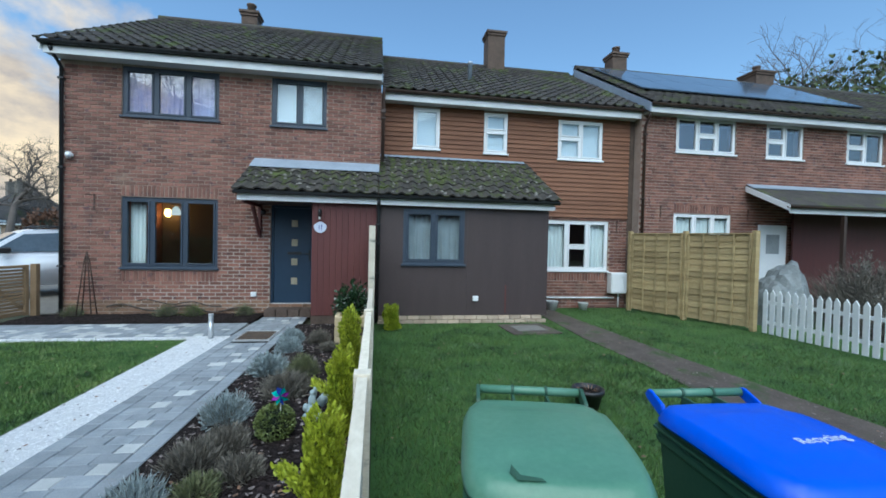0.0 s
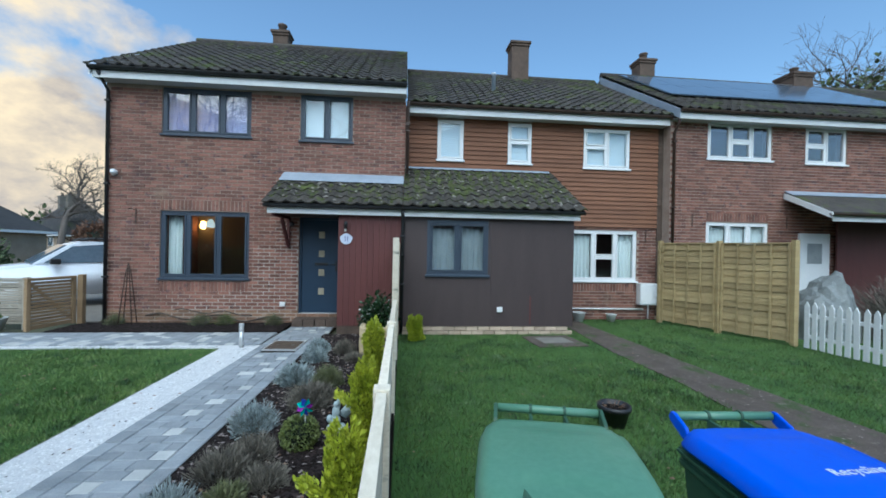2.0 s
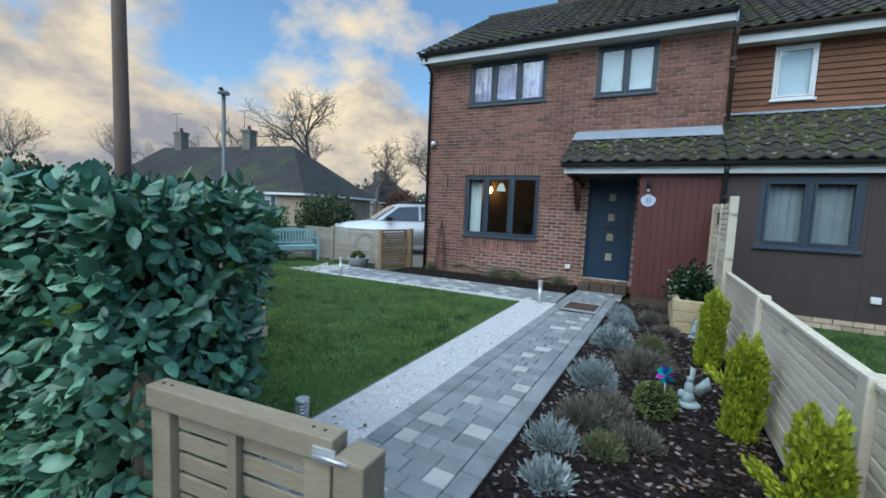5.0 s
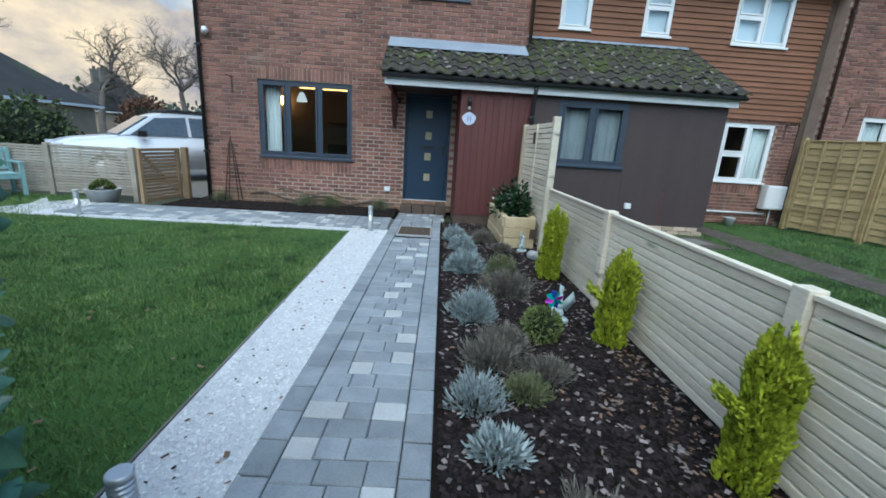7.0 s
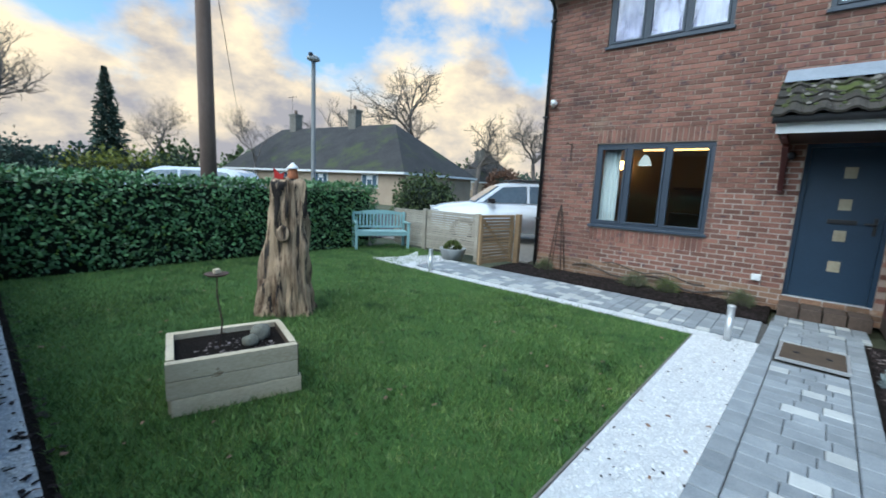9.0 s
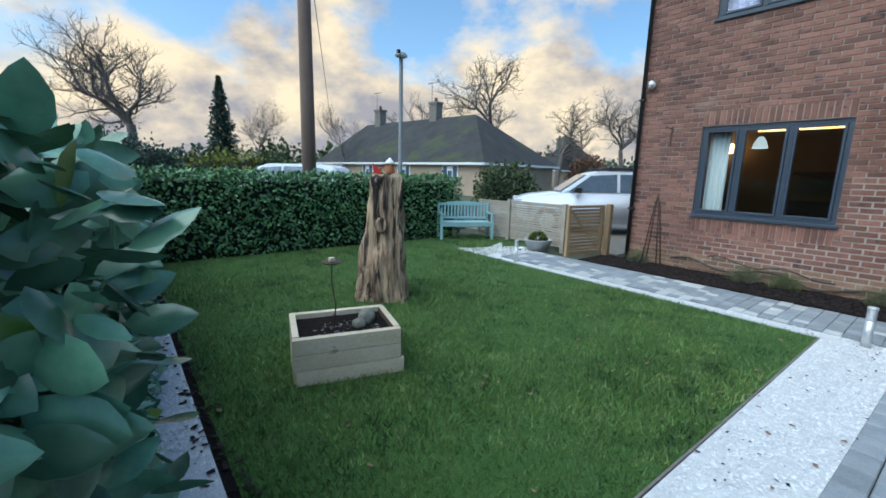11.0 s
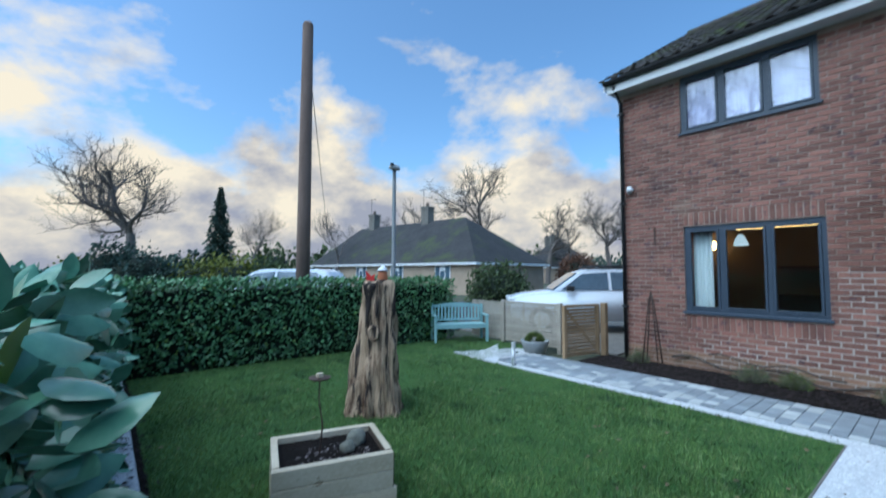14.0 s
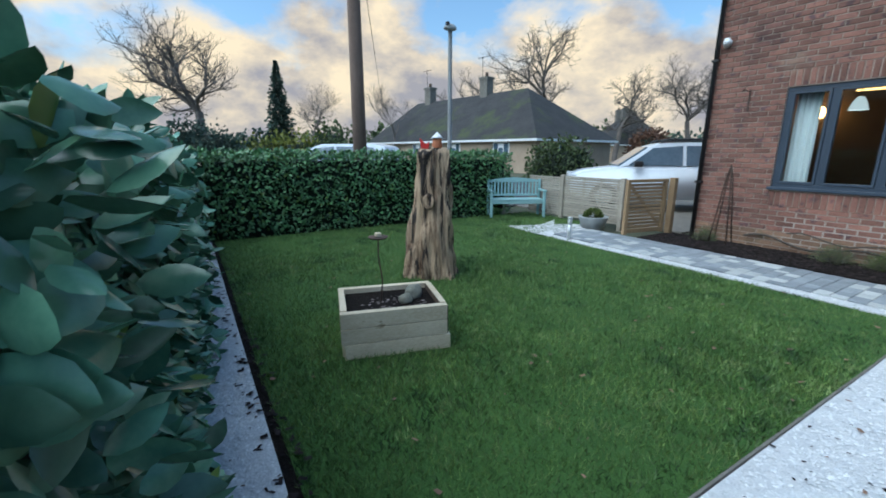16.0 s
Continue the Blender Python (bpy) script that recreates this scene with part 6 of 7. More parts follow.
for k in range(4):
    a = math.pi / 4 + k * math.pi / 2
    part("leg", tube([(0.19 * math.cos(a), 0.12 * math.sin(a), -0.05), (0.05 * math.cos(a), 0.04 * math.sin(a), 1.0), (0, 0, 1.22)], 0.010, 6), "rust", ob_)
for z, r in ((0.25, 0.155), (0.55, 0.115), (0.85, 0.075)):
    part("ring", tube([(r * math.cos(t), 0.66 * r * math.sin(t), z) for t in [2 * math.pi * k / 16 for k in range(17)]], 0.005, 5), "rust", ob_)
hz = thing("bare_vine", "thin bare vine trained low along the brick wall", "vine", pose(0, 8.93, 0))
part("stem", tube([(-4.75 + 0.14 * k, 0.03 * math.sin(k * 1.3) - 0.02, 0.18 + 0.06 * math.sin(k * 0.8) - 0.004 * k) for k in range(20)], 0.017, 6), "twig", hz)
part("stem", tube([(-4.2 + 0.14 * k, -0.05 + 0.03 * math.sin(k * 2.1), 0.30 + 0.04 * math.sin(k * 1.1) - 0.008 * k) for k in range(12)], 0.012, 6), "twig", hz)
br = thing("hanging_bracket", "dark iron hanging basket bracket on the wall", "bracket", pose(-5.0, YW - 0.008, 2.2))
part("plate", box(-0.012, 0.012, -0.01, 0, -0.16, 0.16, 0.002), "rust", br)
part("arm", tube([(0, -0.008, 0.12), (0, -0.22, 0.13), (0, -0.24, 0.10)], 0.007, 6), "rust", br)
for x in (7.35, 9.85):
    copy_thing(br, pose(x, Y3 - 0.008, 2.45))
copy_thing(br, pose(6.35, Y2 - 0.008, 2.05))
wl_ = thing("wall_light", "small dark porch wall lantern", "lamp", pose(-0.66, YB - 0.002, 2.08))
part("backplate", box(-0.03, 0.03, -0.012, 0, -0.05, 0.05, 0.003), "black", wl_)
part("lantern", lathe([(0.028, -0.09), (0.034, 0.0), (0.03, 0.02), (0.01, 0.05)], 12), "black", wl_, m=pose(0, -0.06, 0))
part("bulb", lathe([(0.018, -0.14), (0.022, -0.11), (0.018, -0.09)], 10), "curtain", wl_, m=pose(0, -0.06, 0))
pq = thing("house_plaque", "pale slate house plaque with blue figures", "sign", pose(-0.65, YB - 0.004, 1.80))
part("slate", prism([(0.115 * math.cos(t) * (1 + 0.06 * math.sin(5 * t)), 0.10 * math.sin(t) * (1 + 0.07 * math.cos(4 * t))) for t in [2 * math.pi * k / 22 for k in range(22)]], 0, 0.012, 0.003), "plaque", pq, m=pose(0, 0, 0, 90))
for k, x in enumerate((-0.025, 0.02)):
    part("figure_bar", box(x, x + 0.012, -0.016, -0.0125, -0.045, 0.045), "indigo", pq)
por_b = thing("porch_bracket", "dark red timber bracket under the porch roof", "bracket", pose(-1.98, YW - 0.012, 1.60))
part("upright", box(-0.03, 0.03, -0.06, 0, 0, 0.64, 0.006), "redboard", por_b)
part("strut", box(-0.03, 0.03, -0.03, 0.03, 0, 0.72, 0.006), "redboard", por_b, m=pose(0, -0.04, 0.05, 42))
part("arm", box(-0.03, 0.03, -1.1, -0.0, 0.60, 0.655, 0.006), "redboard", por_b)
pl_ = thing("porch_lamp", "dark round porch lamp on the brick wall", "lamp", pose(-1.92, YW - 0.01, 2.1))
part("body", lathe([(0.05, 0), (0.05, 0.05), (0.03, 0.07)], 14), "black", pl_, m=pose(0, 0, 0, 90))
sk = thing("outdoor_socket", "small white weatherproof socket box on the wall", "socket", pose(2.30, YB - 0.002, 0.485))
part("box", box(-0.055, 0.055, -0.045, 0, -0.045, 0.05, 0.008), "upvc", sk)
part("cover", box(-0.05, 0.05, -0.055, -0.046, -0.035, 0.04, 0.003), "upvc", sk)
sk2 = copy_thing(sk, pose(-2.08, YW - 0.01, 0.42))
mb = thing("meter_box", "white plastic meter box below the window", "meter box", pose(6.35, Y2 - 0.01, 0.38))
part("body", box(-0.22, 0.22, -0.20, 0, 0, 0.52, 0.02), "upvc", mb)
part("door", box(-0.20, 0.20, -0.215, -0.202, 0.03, 0.49, 0.004), "upvc", mb)
part("pipe", tube([(0.05, -0.08, -0.35), (0.05, -0.08, 0.0)], 0.015, 8), "upvc", mb)
gp = thing("white_pipe", "white waste pipe along the foot of the wall", "pipe", pose(0, Y2 - 0.05, 0.27))
part("pipe", tube([(4.3, 0, 0), (6.3, 0, -0.01)], 0.02, 8), "upvc", gp)
for x, s in ((4.55, 1.0), (5.35, 0.8)):
    pt = thing("plant_pot", "small grey glazed plant pot at the wall", "plant pot", pose(x, 9.35, 0.0), "pots by the wall")
    part("pot", lathe([(0.10 * s, 0), (0.15 * s, 0.2 * s), (0.16 * s, 0.22 * s), (0.13 * s, 0.22 * s), (0.12 * s, 0.18 * s)], 16), "terracotta", pt)
    part("earth", lathe([(0.125 * s, 0.17 * s), (0.125 * s, 0.19 * s)], 14), "soil", pt)
bk = thing("tub_planter", "pale grey tub with a green plant beside the fence", "plant pot", pose(-7.0, 8.18, 0))
part("tub", lathe([(0.20, 0), (0.27, 0.22), (0.28, 0.24), (0.25, 0.24), (0.24, 0.2)], 20), "terracotta", bk)
part("earth", lathe([(0.24, 0.18), (0.24, 0.2)], 18), "soil", bk)
p_, d_ = ring_points(260, 0.14, 0.14, np.random.default_rng(61), 0.0)
part("plant", scatter("plant", SPRIG, p_ + np.array([0, 0, 0.2]), d_ + np.array([0, 0, 0.5]), 0.08, 0.3, "box"), None, bk)
bpt = thing("black_pot", "black plastic plant pot with dead stems on the lawn", "plant pot", pose(2.44, 3.76, 0))
part("pot", lathe([(0.10, 0), (0.14, 0.16), (0.155, 0.16), (0.155, 0.20), (0.135, 0.20), (0.13, 0.15)], 20), "black", bpt)
part("earth", lathe([(0.13, 0.14), (0.13, 0.16)], 18), "soil", bpt)
p_, d_ = ring_points(40, 0.08, 0.05, np.random.default_rng(62), 0.0)
part("dead_stems", scatter("dead_stems", BLADE, p_ + np.array([0, 0, 0.15]), d_, 0.09, 0.08, "deadleaf"), None, bpt)
ms = thing("inspection_cover", "old mossy concrete drain slab in the grass", "drain cover", pose(3.17, 7.27, 0.002, 0, 0, 5))
part("slab", box(-0.46, 0.46, -0.42, 0.42, -0.05, 0.02, 0.008), "pathmud", ms)
part("lid", box(-0.28, 0.28, -0.22, 0.22, 0.0205, 0.03, 0.004), "slab", ms)
mh = thing("drain_cover", "recessed brown metal drain cover in the path", "drain cover", pose(-1.45, 6.88, 0.028, 0, 0, -2))
part("frame", boxes([(-0.26, 0.26, -0.31, -0.285, 0, 0.026), (-0.26, 0.26, 0.285, 0.31, 0, 0.026), (-0.26, -0.235, -0.285, 0.285, 0, 0.026), (0.235, 0.26, -0.285, 0.285, 0, 0.026)]), "steel", mh)
part("tray", box(-0.234, 0.234, -0.284, 0.284, 0, 0.022), "cutend", mh)
for sx in (-0.12, 0.12):
    part("keyhole", lathe([(0.028, 0.0225), (0.028, 0.0235)], 12), "black", mh, m=pose(sx, 0, 0))


# ---- wheeled bins ----
def wheelie_bin(x, y, turn, lid_mat, label, word=""):
    t = thing("wheelie_bin", label, "bin", pose(x, y, 0, 0, 0, turn), "bins by the pavement")
    bm = bmesh.new()
    rows = []
    for (w, d0, d1, z) in ((0.21, -0.23, 0.20, 0.06), (0.22, -0.24, 0.22, 0.12), (0.265, -0.31, 0.28, 0.80), (0.285, -0.33, 0.30, 0.82), (0.285, -0.33, 0.30, 0.87)):
        rows.append([bm.verts.new(p) for p in ((-w, d0, z), (w, d0, z), (w, d1, z), (-w, d1, z))])
    for a, b in zip(rows, rows[1:]):
        for i in range(4):
            bm.faces.new((a[i], a[(i + 1) % 4], b[(i + 1) % 4], b[i]))
    bm.faces.new(rows[0][::-1])
    bm.faces.new(rows[-1])
    bmesh.ops.bevel(bm, geom=bm.edges[:], offset=0.02, segments=2, affect="EDGES")
    part("body", bm, "bingreen", t)
    # the lid: a shallow dome with turned-down rim and a raised middle
    nx, ny = 22, 26
    bm = bmesh.new()
    grid = []
    for j in range(ny + 1):
        row = []
        for i in range(nx + 1):
            u, v = 2 * i / nx - 1, 2 * j / ny - 1
            k = max(abs(u) ** 6, abs(v) ** 6)
            r = (abs(u) ** 5 + abs(v) ** 5) ** 0.2
            s = 1.0 if r <= 1 else 1 / r
            px, py = u * s * 0.295, v * s * 0.345 - 0.01
            e = min(r, 1.0)
            pz = 0.925 + 0.018 * (1 - v * v) - 0.055 * max(0, (e - 0.9) / 0.1) ** 1.5
            if abs(u) < 0.62 and -0.55 < v < 0.6:
                pz += 0.007 * min(1, (0.62 - abs(u)) * 9) * min(1, (v + 0.55) * 9) * min(1, (0.6 - v) * 9)
            if abs(abs(u) - 0.80) < 0.06 and abs(v) < 0.8:
                pz -= 0.004
            row.append(bm.verts.new((px, py, pz)))
        grid.append(row)
    for j in range(ny):
        for i in range(nx):
            bm.faces.new((grid[j][i], grid[j][i + 1], grid[j + 1][i + 1], grid[j + 1][i])).smooth = True
    bmesh.ops.remove_doubles(bm, verts=bm.verts[:], dist=0.0005)
    ex = bmesh.ops.extrude_face_region(bm, geom=bm.faces[:])
    for v in [q for q in ex["geom"] if isinstance(q, bmesh.types.BMVert)]:
        v.co.z -= 0.008
    bmesh.ops.recalc_face_normals(bm, faces=bm.faces[:])
    lid = part("lid", bm, lid_mat, t, "faded ribbed plastic lid")
    part("lid_tab", prism([(-0.10, -0.36), (0.10, -0.36), (0.07, -0.325), (-0.07, -0.325)], 0.875, 0.893, 0.004), lid_mat, lid)
    part("handle", tube([(-0.22, 0.40, 0.935), (0.22, 0.40, 0.935)], 0.019, 12), "lidgreen", t)
    for xx in (-0.235, 0.225):
        part("handle_bracket", prism([(0.27, 0.87), (0.30, 0.865), (0.405, 0.912), (0.42, 0.93), (0.405, 0.955), (0.385, 0.957), (0.30, 0.925)], -0.008, 0.008, 0.003), lid_mat if word else "bingreen", t, m=pose(xx + 0.005, 0, 0) @ Matrix(((0, 0, 1, 0), (1, 0, 0, 0), (0, 1, 0, 0), (0, 0, 0, 1))))
    for xx in (-0.075, 0.075):
        part("handle_rib", lathe([(0.024, -0.006), (0.024, 0.006)], 12), "bingreen", t, m=pose(xx, 0.40, 0.935, 0, 90))
        part("stay", box(xx - 0.006, xx + 0.006, 0.295, 0.39, 0.86, 0.925, 0.003), "bingreen", t)
    part("axle", tube([(-0.27, 0.22, 0.11), (0.27, 0.22, 0.11)], 0.012, 8), "steel", t)
    for xx in (-0.275, 0.235):
        wh = part("wheel", lathe([(0.06, 0), (0.105, 0.0), (0.11, 0.012), (0.11, 0.032), (0.105, 0.042), (0.06, 0.042)], 22), "rubber", t, m=pose(xx, 0.22, 0.11, 0, 90))
    if word:
        cu = bpy.data.curves.new("print", "FONT")
        cu.body, cu.size, cu.align_x, cu.extrude = word, 0.056, "CENTER", 0.001
        ob = new("print", cu)
        dg = bpy.context.evaluated_depsgraph_get()
        me = bpy.data.meshes.new_from_object(ob.evaluated_get(dg))
        bpy.data.objects.remove(ob)
        me.materials.append(M["letter"])
        part("lettering", me, None, lid, m=pose(0.10, -0.10, 0.951, 0, 0, 6))
    else:
        bm = bmesh.new()
        vs = [bm.verts.new(p) for p in ((-0.15, -0.285, 0.937), (-0.145, -0.265, 0.952), (-0.12, -0.295, 0.938), (-0.06, -0.305, 0.937), (-0.05, -0.315, 0.934), (-0.13, -0.315, 0.934))]
        bm.faces.new(vs)
        ex = bmesh.ops.extrude_face_region(bm, geom=bm.faces[:])
        for v in [q for q in ex["geom"] if isinstance(q, bmesh.types.BMVert)]:
            v.co.z -= 0.002
        part("torn_flap", bm, "bingreen", lid, "dark torn edge of the lid")


wheelie_bin(0.976, 1.42, -13, "lidgreen", "green wheelie bin with faded cracked lid")
wheelie_bin(1.815, 1.31, -3, "lidblue", "green wheelie bin with bright blue recycling lid", "Recycling")


# ---- street and distance ----
tp = thing("telegraph_pole", "tall brown wooden telegraph pole by the road", "pole", pose(-11.3, 5.15, -0.05))
part("pole", lathe([(0.165, 0), (0.15, 3), (0.125, 7.55), (0.11, 7.6)], 16), "pole", tp)
part("wire", tube([(0, 0, 7.05), (-10.3, 9.8, 6.0), (-26.4, 12.2, 4.3)][::2], 0.012, 5), "black", tp)
lp = thing("street_lamp", "slim grey street lamp with a domed head", "lamp post", pose(-11.6, 7.82, -0.05))
part("column", lathe([(0.09, 0), (0.09, 1.0), (0.06, 1.05), (0.052, 4.5)], 14), "steelpole", lp)
part("head", lathe([(0.055, 4.50), (0.12, 4.53), (0.125, 4.58), (0.085, 4.64), (0.02, 4.67)], 18), "terracotta", lp, m=Matrix.Diagonal((1.0, 1.45, 1.0, 1)))
part("photocell", box(0.02, 0.10, -0.16, -0.08, 4.60, 4.68, 0.01), "black", lp)


def car(x, y, turn, label, rails=True):
    """A tall estate car, its nose along local -x."""
    t = thing("car", label, "car", pose(x, y, -0.02, 0, 0, turn))
    prof = [(-2.30, 0.45), (-2.36, 0.62), (-2.28, 0.86), (-1.98, 0.98), (-1.12, 1.09), (1.95, 1.12), (2.28, 1.08), (2.36, 0.80), (2.32, 0.42), (1.8, 0.30), (-1.9, 0.30)]
    bm = bmesh.new()
    a = [bm.verts.new((px, -0.90 if 0.4 < pz < 1.0 else -0.86, pz)) for px, pz in prof]
    b = [bm.verts.new((px, 0.90 if 0.4 < pz < 1.0 else 0.86, pz)) for px, pz in prof]
    bm.faces.new(a)
    bm.faces.new(b[::-1])
    for i in range(len(prof)):
        j = (i + 1) % len(prof)
        bm.faces.new((a[i], b[i], b[j], a[j]))
    bmesh.ops.recalc_face_normals(bm, faces=bm.faces[:])
    bmesh.ops.bevel(bm, geom=bm.edges[:], offset=0.06, segments=3, affect="EDGES")
    for f in bm.faces:
        f.smooth = True
    part("body", bm, "carpaint", t)
    cabp = [(-1.15, 1.08), (-0.42, 1.60), (-0.15, 1.68), (1.55, 1.69), (1.95, 1.60), (2.25, 1.10)]
    bm = bmesh.new()
    a = [bm.verts.new((px, -0.82 + 0.20 * (pz - 1.08) / 0.6, pz)) for px, pz in cabp]
    b = [bm.verts.new((px, 0.82 - 0.20 * (pz - 1.08) / 0.6, pz)) for px, pz in cabp]
    bm.faces.new(a)
    bm.faces.new(b[::-1])
    for i in range(len(cabp)):
        j = (i + 1) % len(cabp)
        bm.faces.new((a[i], b[i], b[j], a[j]))
    bmesh.ops.recalc_face_normals(bm, faces=bm.faces[:])
    bmesh.ops.bevel(bm, geom=bm.edges[:], offset=0.035, segments=2, affect="EDGES")
    part("cabin", bm, "carpaint", t)
    for sy in (-1, 1):
        for pts in (((-0.92, 1.13), (-0.36, 1.55), (0.30, 1.60), (0.30, 1.13)), ((0.38, 1.13), (0.38, 1.60), (1.18, 1.60), (1.22, 1.13)), ((1.30, 1.13), (1.27, 1.60), (1.62, 1.57), (1.98, 1.15))):
            bm = bmesh.new()
            f1 = [bm.verts.new((px, sy * (0.835 - 0.20 * (pz - 1.08) / 0.6), pz)) for px, pz in pts]
            f0 = [bm.verts.new((px, sy * (0.78 - 0.20 * (pz - 1.08) / 0.6), pz)) for px, pz in pts]
            bm.faces.new(f1)
            for i in range(4):
                bm.faces.new((f1[i], f1[(i + 1) % 4], f0[(i + 1) % 4], f0[i]))
            bmesh.ops.recalc_face_normals(bm, faces=bm.faces[:])
            part("side_window", bm, "carglass", t)
        if rails:
            part("roof_rail", tube([(-0.2, sy * 0.60, 1.69), (-0.05, sy * 0.60, 1.75), (1.6, sy * 0.60, 1.75), (1.75, sy * 0.60, 1.68)], 0.028, 6), "black", t)
        mr = part("door_mirror", box(-0.82, -0.62, sy * 0.98 - 0.09, sy * 0.98 + 0.09, 1.10, 1.24, 0.03), "black", t)
        for wx in (-1.45, 1.42):
            wh = part("wheel", lathe([(0.2, -0.1), (0.33, -0.1), (0.345, -0.07), (0.345, 0.07), (0.33, 0.1), (0.2, 0.1)], 24), "rubber", t, m=pose(wx, sy * 0.80, 0.345, 90))
            part("rim", lathe([(0.02, -0.104), (0.21, -0.108), (0.21, 0.108), (0.02, 0.104)], 18), "steel", wh)
        part("headlight", box(-2.33, -2.12, sy * 0.70 - 0.16, sy * 0.70 + 0.16, 0.78, 0.90, 0.03), "steel", t)
    bm = bmesh.new()
    for pts in (((-1.13, -0.70, 1.12), (-1.13, 0.70, 1.12), (-0.49, 0.60, 1.57), (-0.49, -0.60, 1.57)),):
        vs = [bm.verts.new((px - 0.02, py, pz + 0.015)) for px, py, pz in pts]
        ws = [bm.verts.new((px + 0.02, py, pz - 0.01)) for px, py, pz in pts]
        bm.faces.new(vs)
        for i in range(4):
            bm.faces.new((vs[i], vs[(i + 1) % 4], ws[(i + 1) % 4], ws[i]))
    part("windscreen", bm, "carglass", t)
    if rails:
        for xx in (0.1, 1.1):
            part("roof_bar", box(xx - 0.03, xx + 0.03, -0.7, 0.7, 1.76, 1.785, 0.006), "black", t)


car(-8.25, 12.25, 44, "white estate car parked on the drive")
car(-15.6, 5.9, 45, "white estate car parked beyond the hedge", False)


def bungalow(c0, u, length, depth, eave, ridge, label, stacks, lights, end=None, name="bungalow"):
    """A hip-roofed house: near corner c0, long side along u (to its left rear), the end wall at right angles."""
    t = thing(name, label, "house", Matrix.Translation((c0[0], c0[1], 0)) @ Matrix.Rotation(math.atan2(u[1], u[0]), 4, "Z"))
    part("wall", boxes([(0.4, length - 0.4, -depth + 0.4, -0.4, -0.1, eave)]), "bungwall", t)
    h = depth / 2
    v = [(0, 0, eave), (length, 0, eave), (length, -depth, eave), (0, -depth, eave), (h, -h, ridge), (length - (end or h), -h, ridge)]
    v += [(a, b, c - 0.10) for a, b, c in v[:4]]
    part("roof", mesh_of("roof", v, [(0, 1, 5, 4), (1, 2, 5), (2, 3, 4, 5), (3, 0, 4), (0, 6, 7, 1), (1, 7, 8, 2), (2, 8, 9, 3), (3, 9, 6, 0), (9, 8, 7, 6)], "bungroof"), None, t)
    part("fascia", boxes([(-0.03, length, 0.0, 0.03, eave - 0.16, eave + 0.0), (-0.03, 0.0, -depth, 0.0, eave - 0.16, eave)]), "white", t)
    for cx in stacks:
        ch = part("chimney", boxes([(cx - 0.45, cx + 0.45, -h - 0.4, -h + 0.4, ridge - 1.2, ridge + 1.2), (cx - 0.52, cx + 0.52, -h - 0.47, -h + 0.47, ridge + 1.2, ridge + 1.4)]), "slab", t)
        part("pot", lathe([(0.16, ridge + 1.4), (0.14, ridge + 1.8)], 12), "stack", ch, m=pose(cx, -h, 0))
        part("aerial", boxes([(cx + 0.5, cx + 0.53, -h, -h + 0.03, ridge + 0.6, ridge + 3.2), (cx - 0.2, cx + 1.1, -h, -h + 0.03, ridge + 3.1, ridge + 3.14)]), "black", ch)
    for x in lights:
        w = part("window", boxes([(x, x + 1.6, -0.402, -0.34, 1.05, 2.1)]), "upvc", t)
        part("pane", boxes([(x + 0.08, x + 0.5, -0.339, -0.33, 1.12, 2.03), (x + 0.58, x + 1.02, -0.339, -0.33, 1.12, 1.7), (x + 1.1, x + 1.52, -0.339, -0.33, 1.12, 2.03)]), "carglass", w)
    for y in (-3.0,):
        w = part("window", boxes([(0.34, 0.402, y - 1.0, y, 1.05, 2.1)]), "upvc", t)
        part("pane", boxes([(0.33, 0.339, y - 0.92, y - 0.08, 1.12, 2.03)]), "carglass", w)
    return t


EYE_ = Vector((-1.78, 1.66))
AHEAD, RIGHT = Vector((-0.772, 0.636)), Vector((0.636, 0.772))


def seen(lateral, ahead):
    """Plan of the far side: metres across and ahead of the lawn's south-east corner."""
    p = EYE_ + RIGHT * lateral + AHEAD * ahead
    return p.x, p.y


bungalow((-22.64, 21.60), (math.cos(radians(188)), math.sin(radians(188))), 22.5, 10.5, 2.3, 6.45, "low brick bungalow with a dark hipped roof", (10.0, 18.2), (2.7, 8.0, 13.0, 17.5), 2.0)
B2 = seen(15.0, 62)
bungalow(B2, (-0.8, 0.6), 16, 8, 2.4, 6.6, "distant bungalow with a dark roof beyond the trees", (9.0, 12.0), (2.2, 7.0, 11.0))


def bush(x, y, z, rx, ry, h, mat, seed, n, size, label, name="bush", lump=0.15, category="shrub"):
    g = np.random.default_rng(seed)
    t = thing(name, label, category, pose(x, y, z))
    p, d = ring_points(n, 1, 1, g, -0.05)
    a = np.arctan2(d[:, 1], d[:, 0])
    f = 1 + lump * np.sin(4 * a + 3 * d[:, 2] + seed) + lump * 0.7 * np.sin(9 * a - 7 * d[:, 2])
    p = p * (f * g.uniform(0.78, 1.03, n))[:, None] * np.array([rx, ry, h])
    part("foliage", scatter("foliage", LEAF, p, d + g.normal(0, 0.6, (n, 3)), g.uniform(0.7, 1.3, n) * size, 1.6, mat), None, t)["kind"] = "stuff"
    # Near-black body paints the shade inside the bush.
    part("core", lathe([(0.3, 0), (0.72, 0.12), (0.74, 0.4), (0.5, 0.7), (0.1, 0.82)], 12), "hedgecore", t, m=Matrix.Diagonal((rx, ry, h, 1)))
    return t


bush(*seen(2.9, 22.5), -0.05, 1.9, 1.5, 1.95, "farleaf", 71, 2600, 0.17, "round clipped green bush before the bungalow")
bush(*seen(10.6, 33), 0.3, 1.7, 1.7, 2.7, "rustleaf", 72, 2200, 0.2, "round rust-brown clipped beech tree", "beech_bush", 0.05)
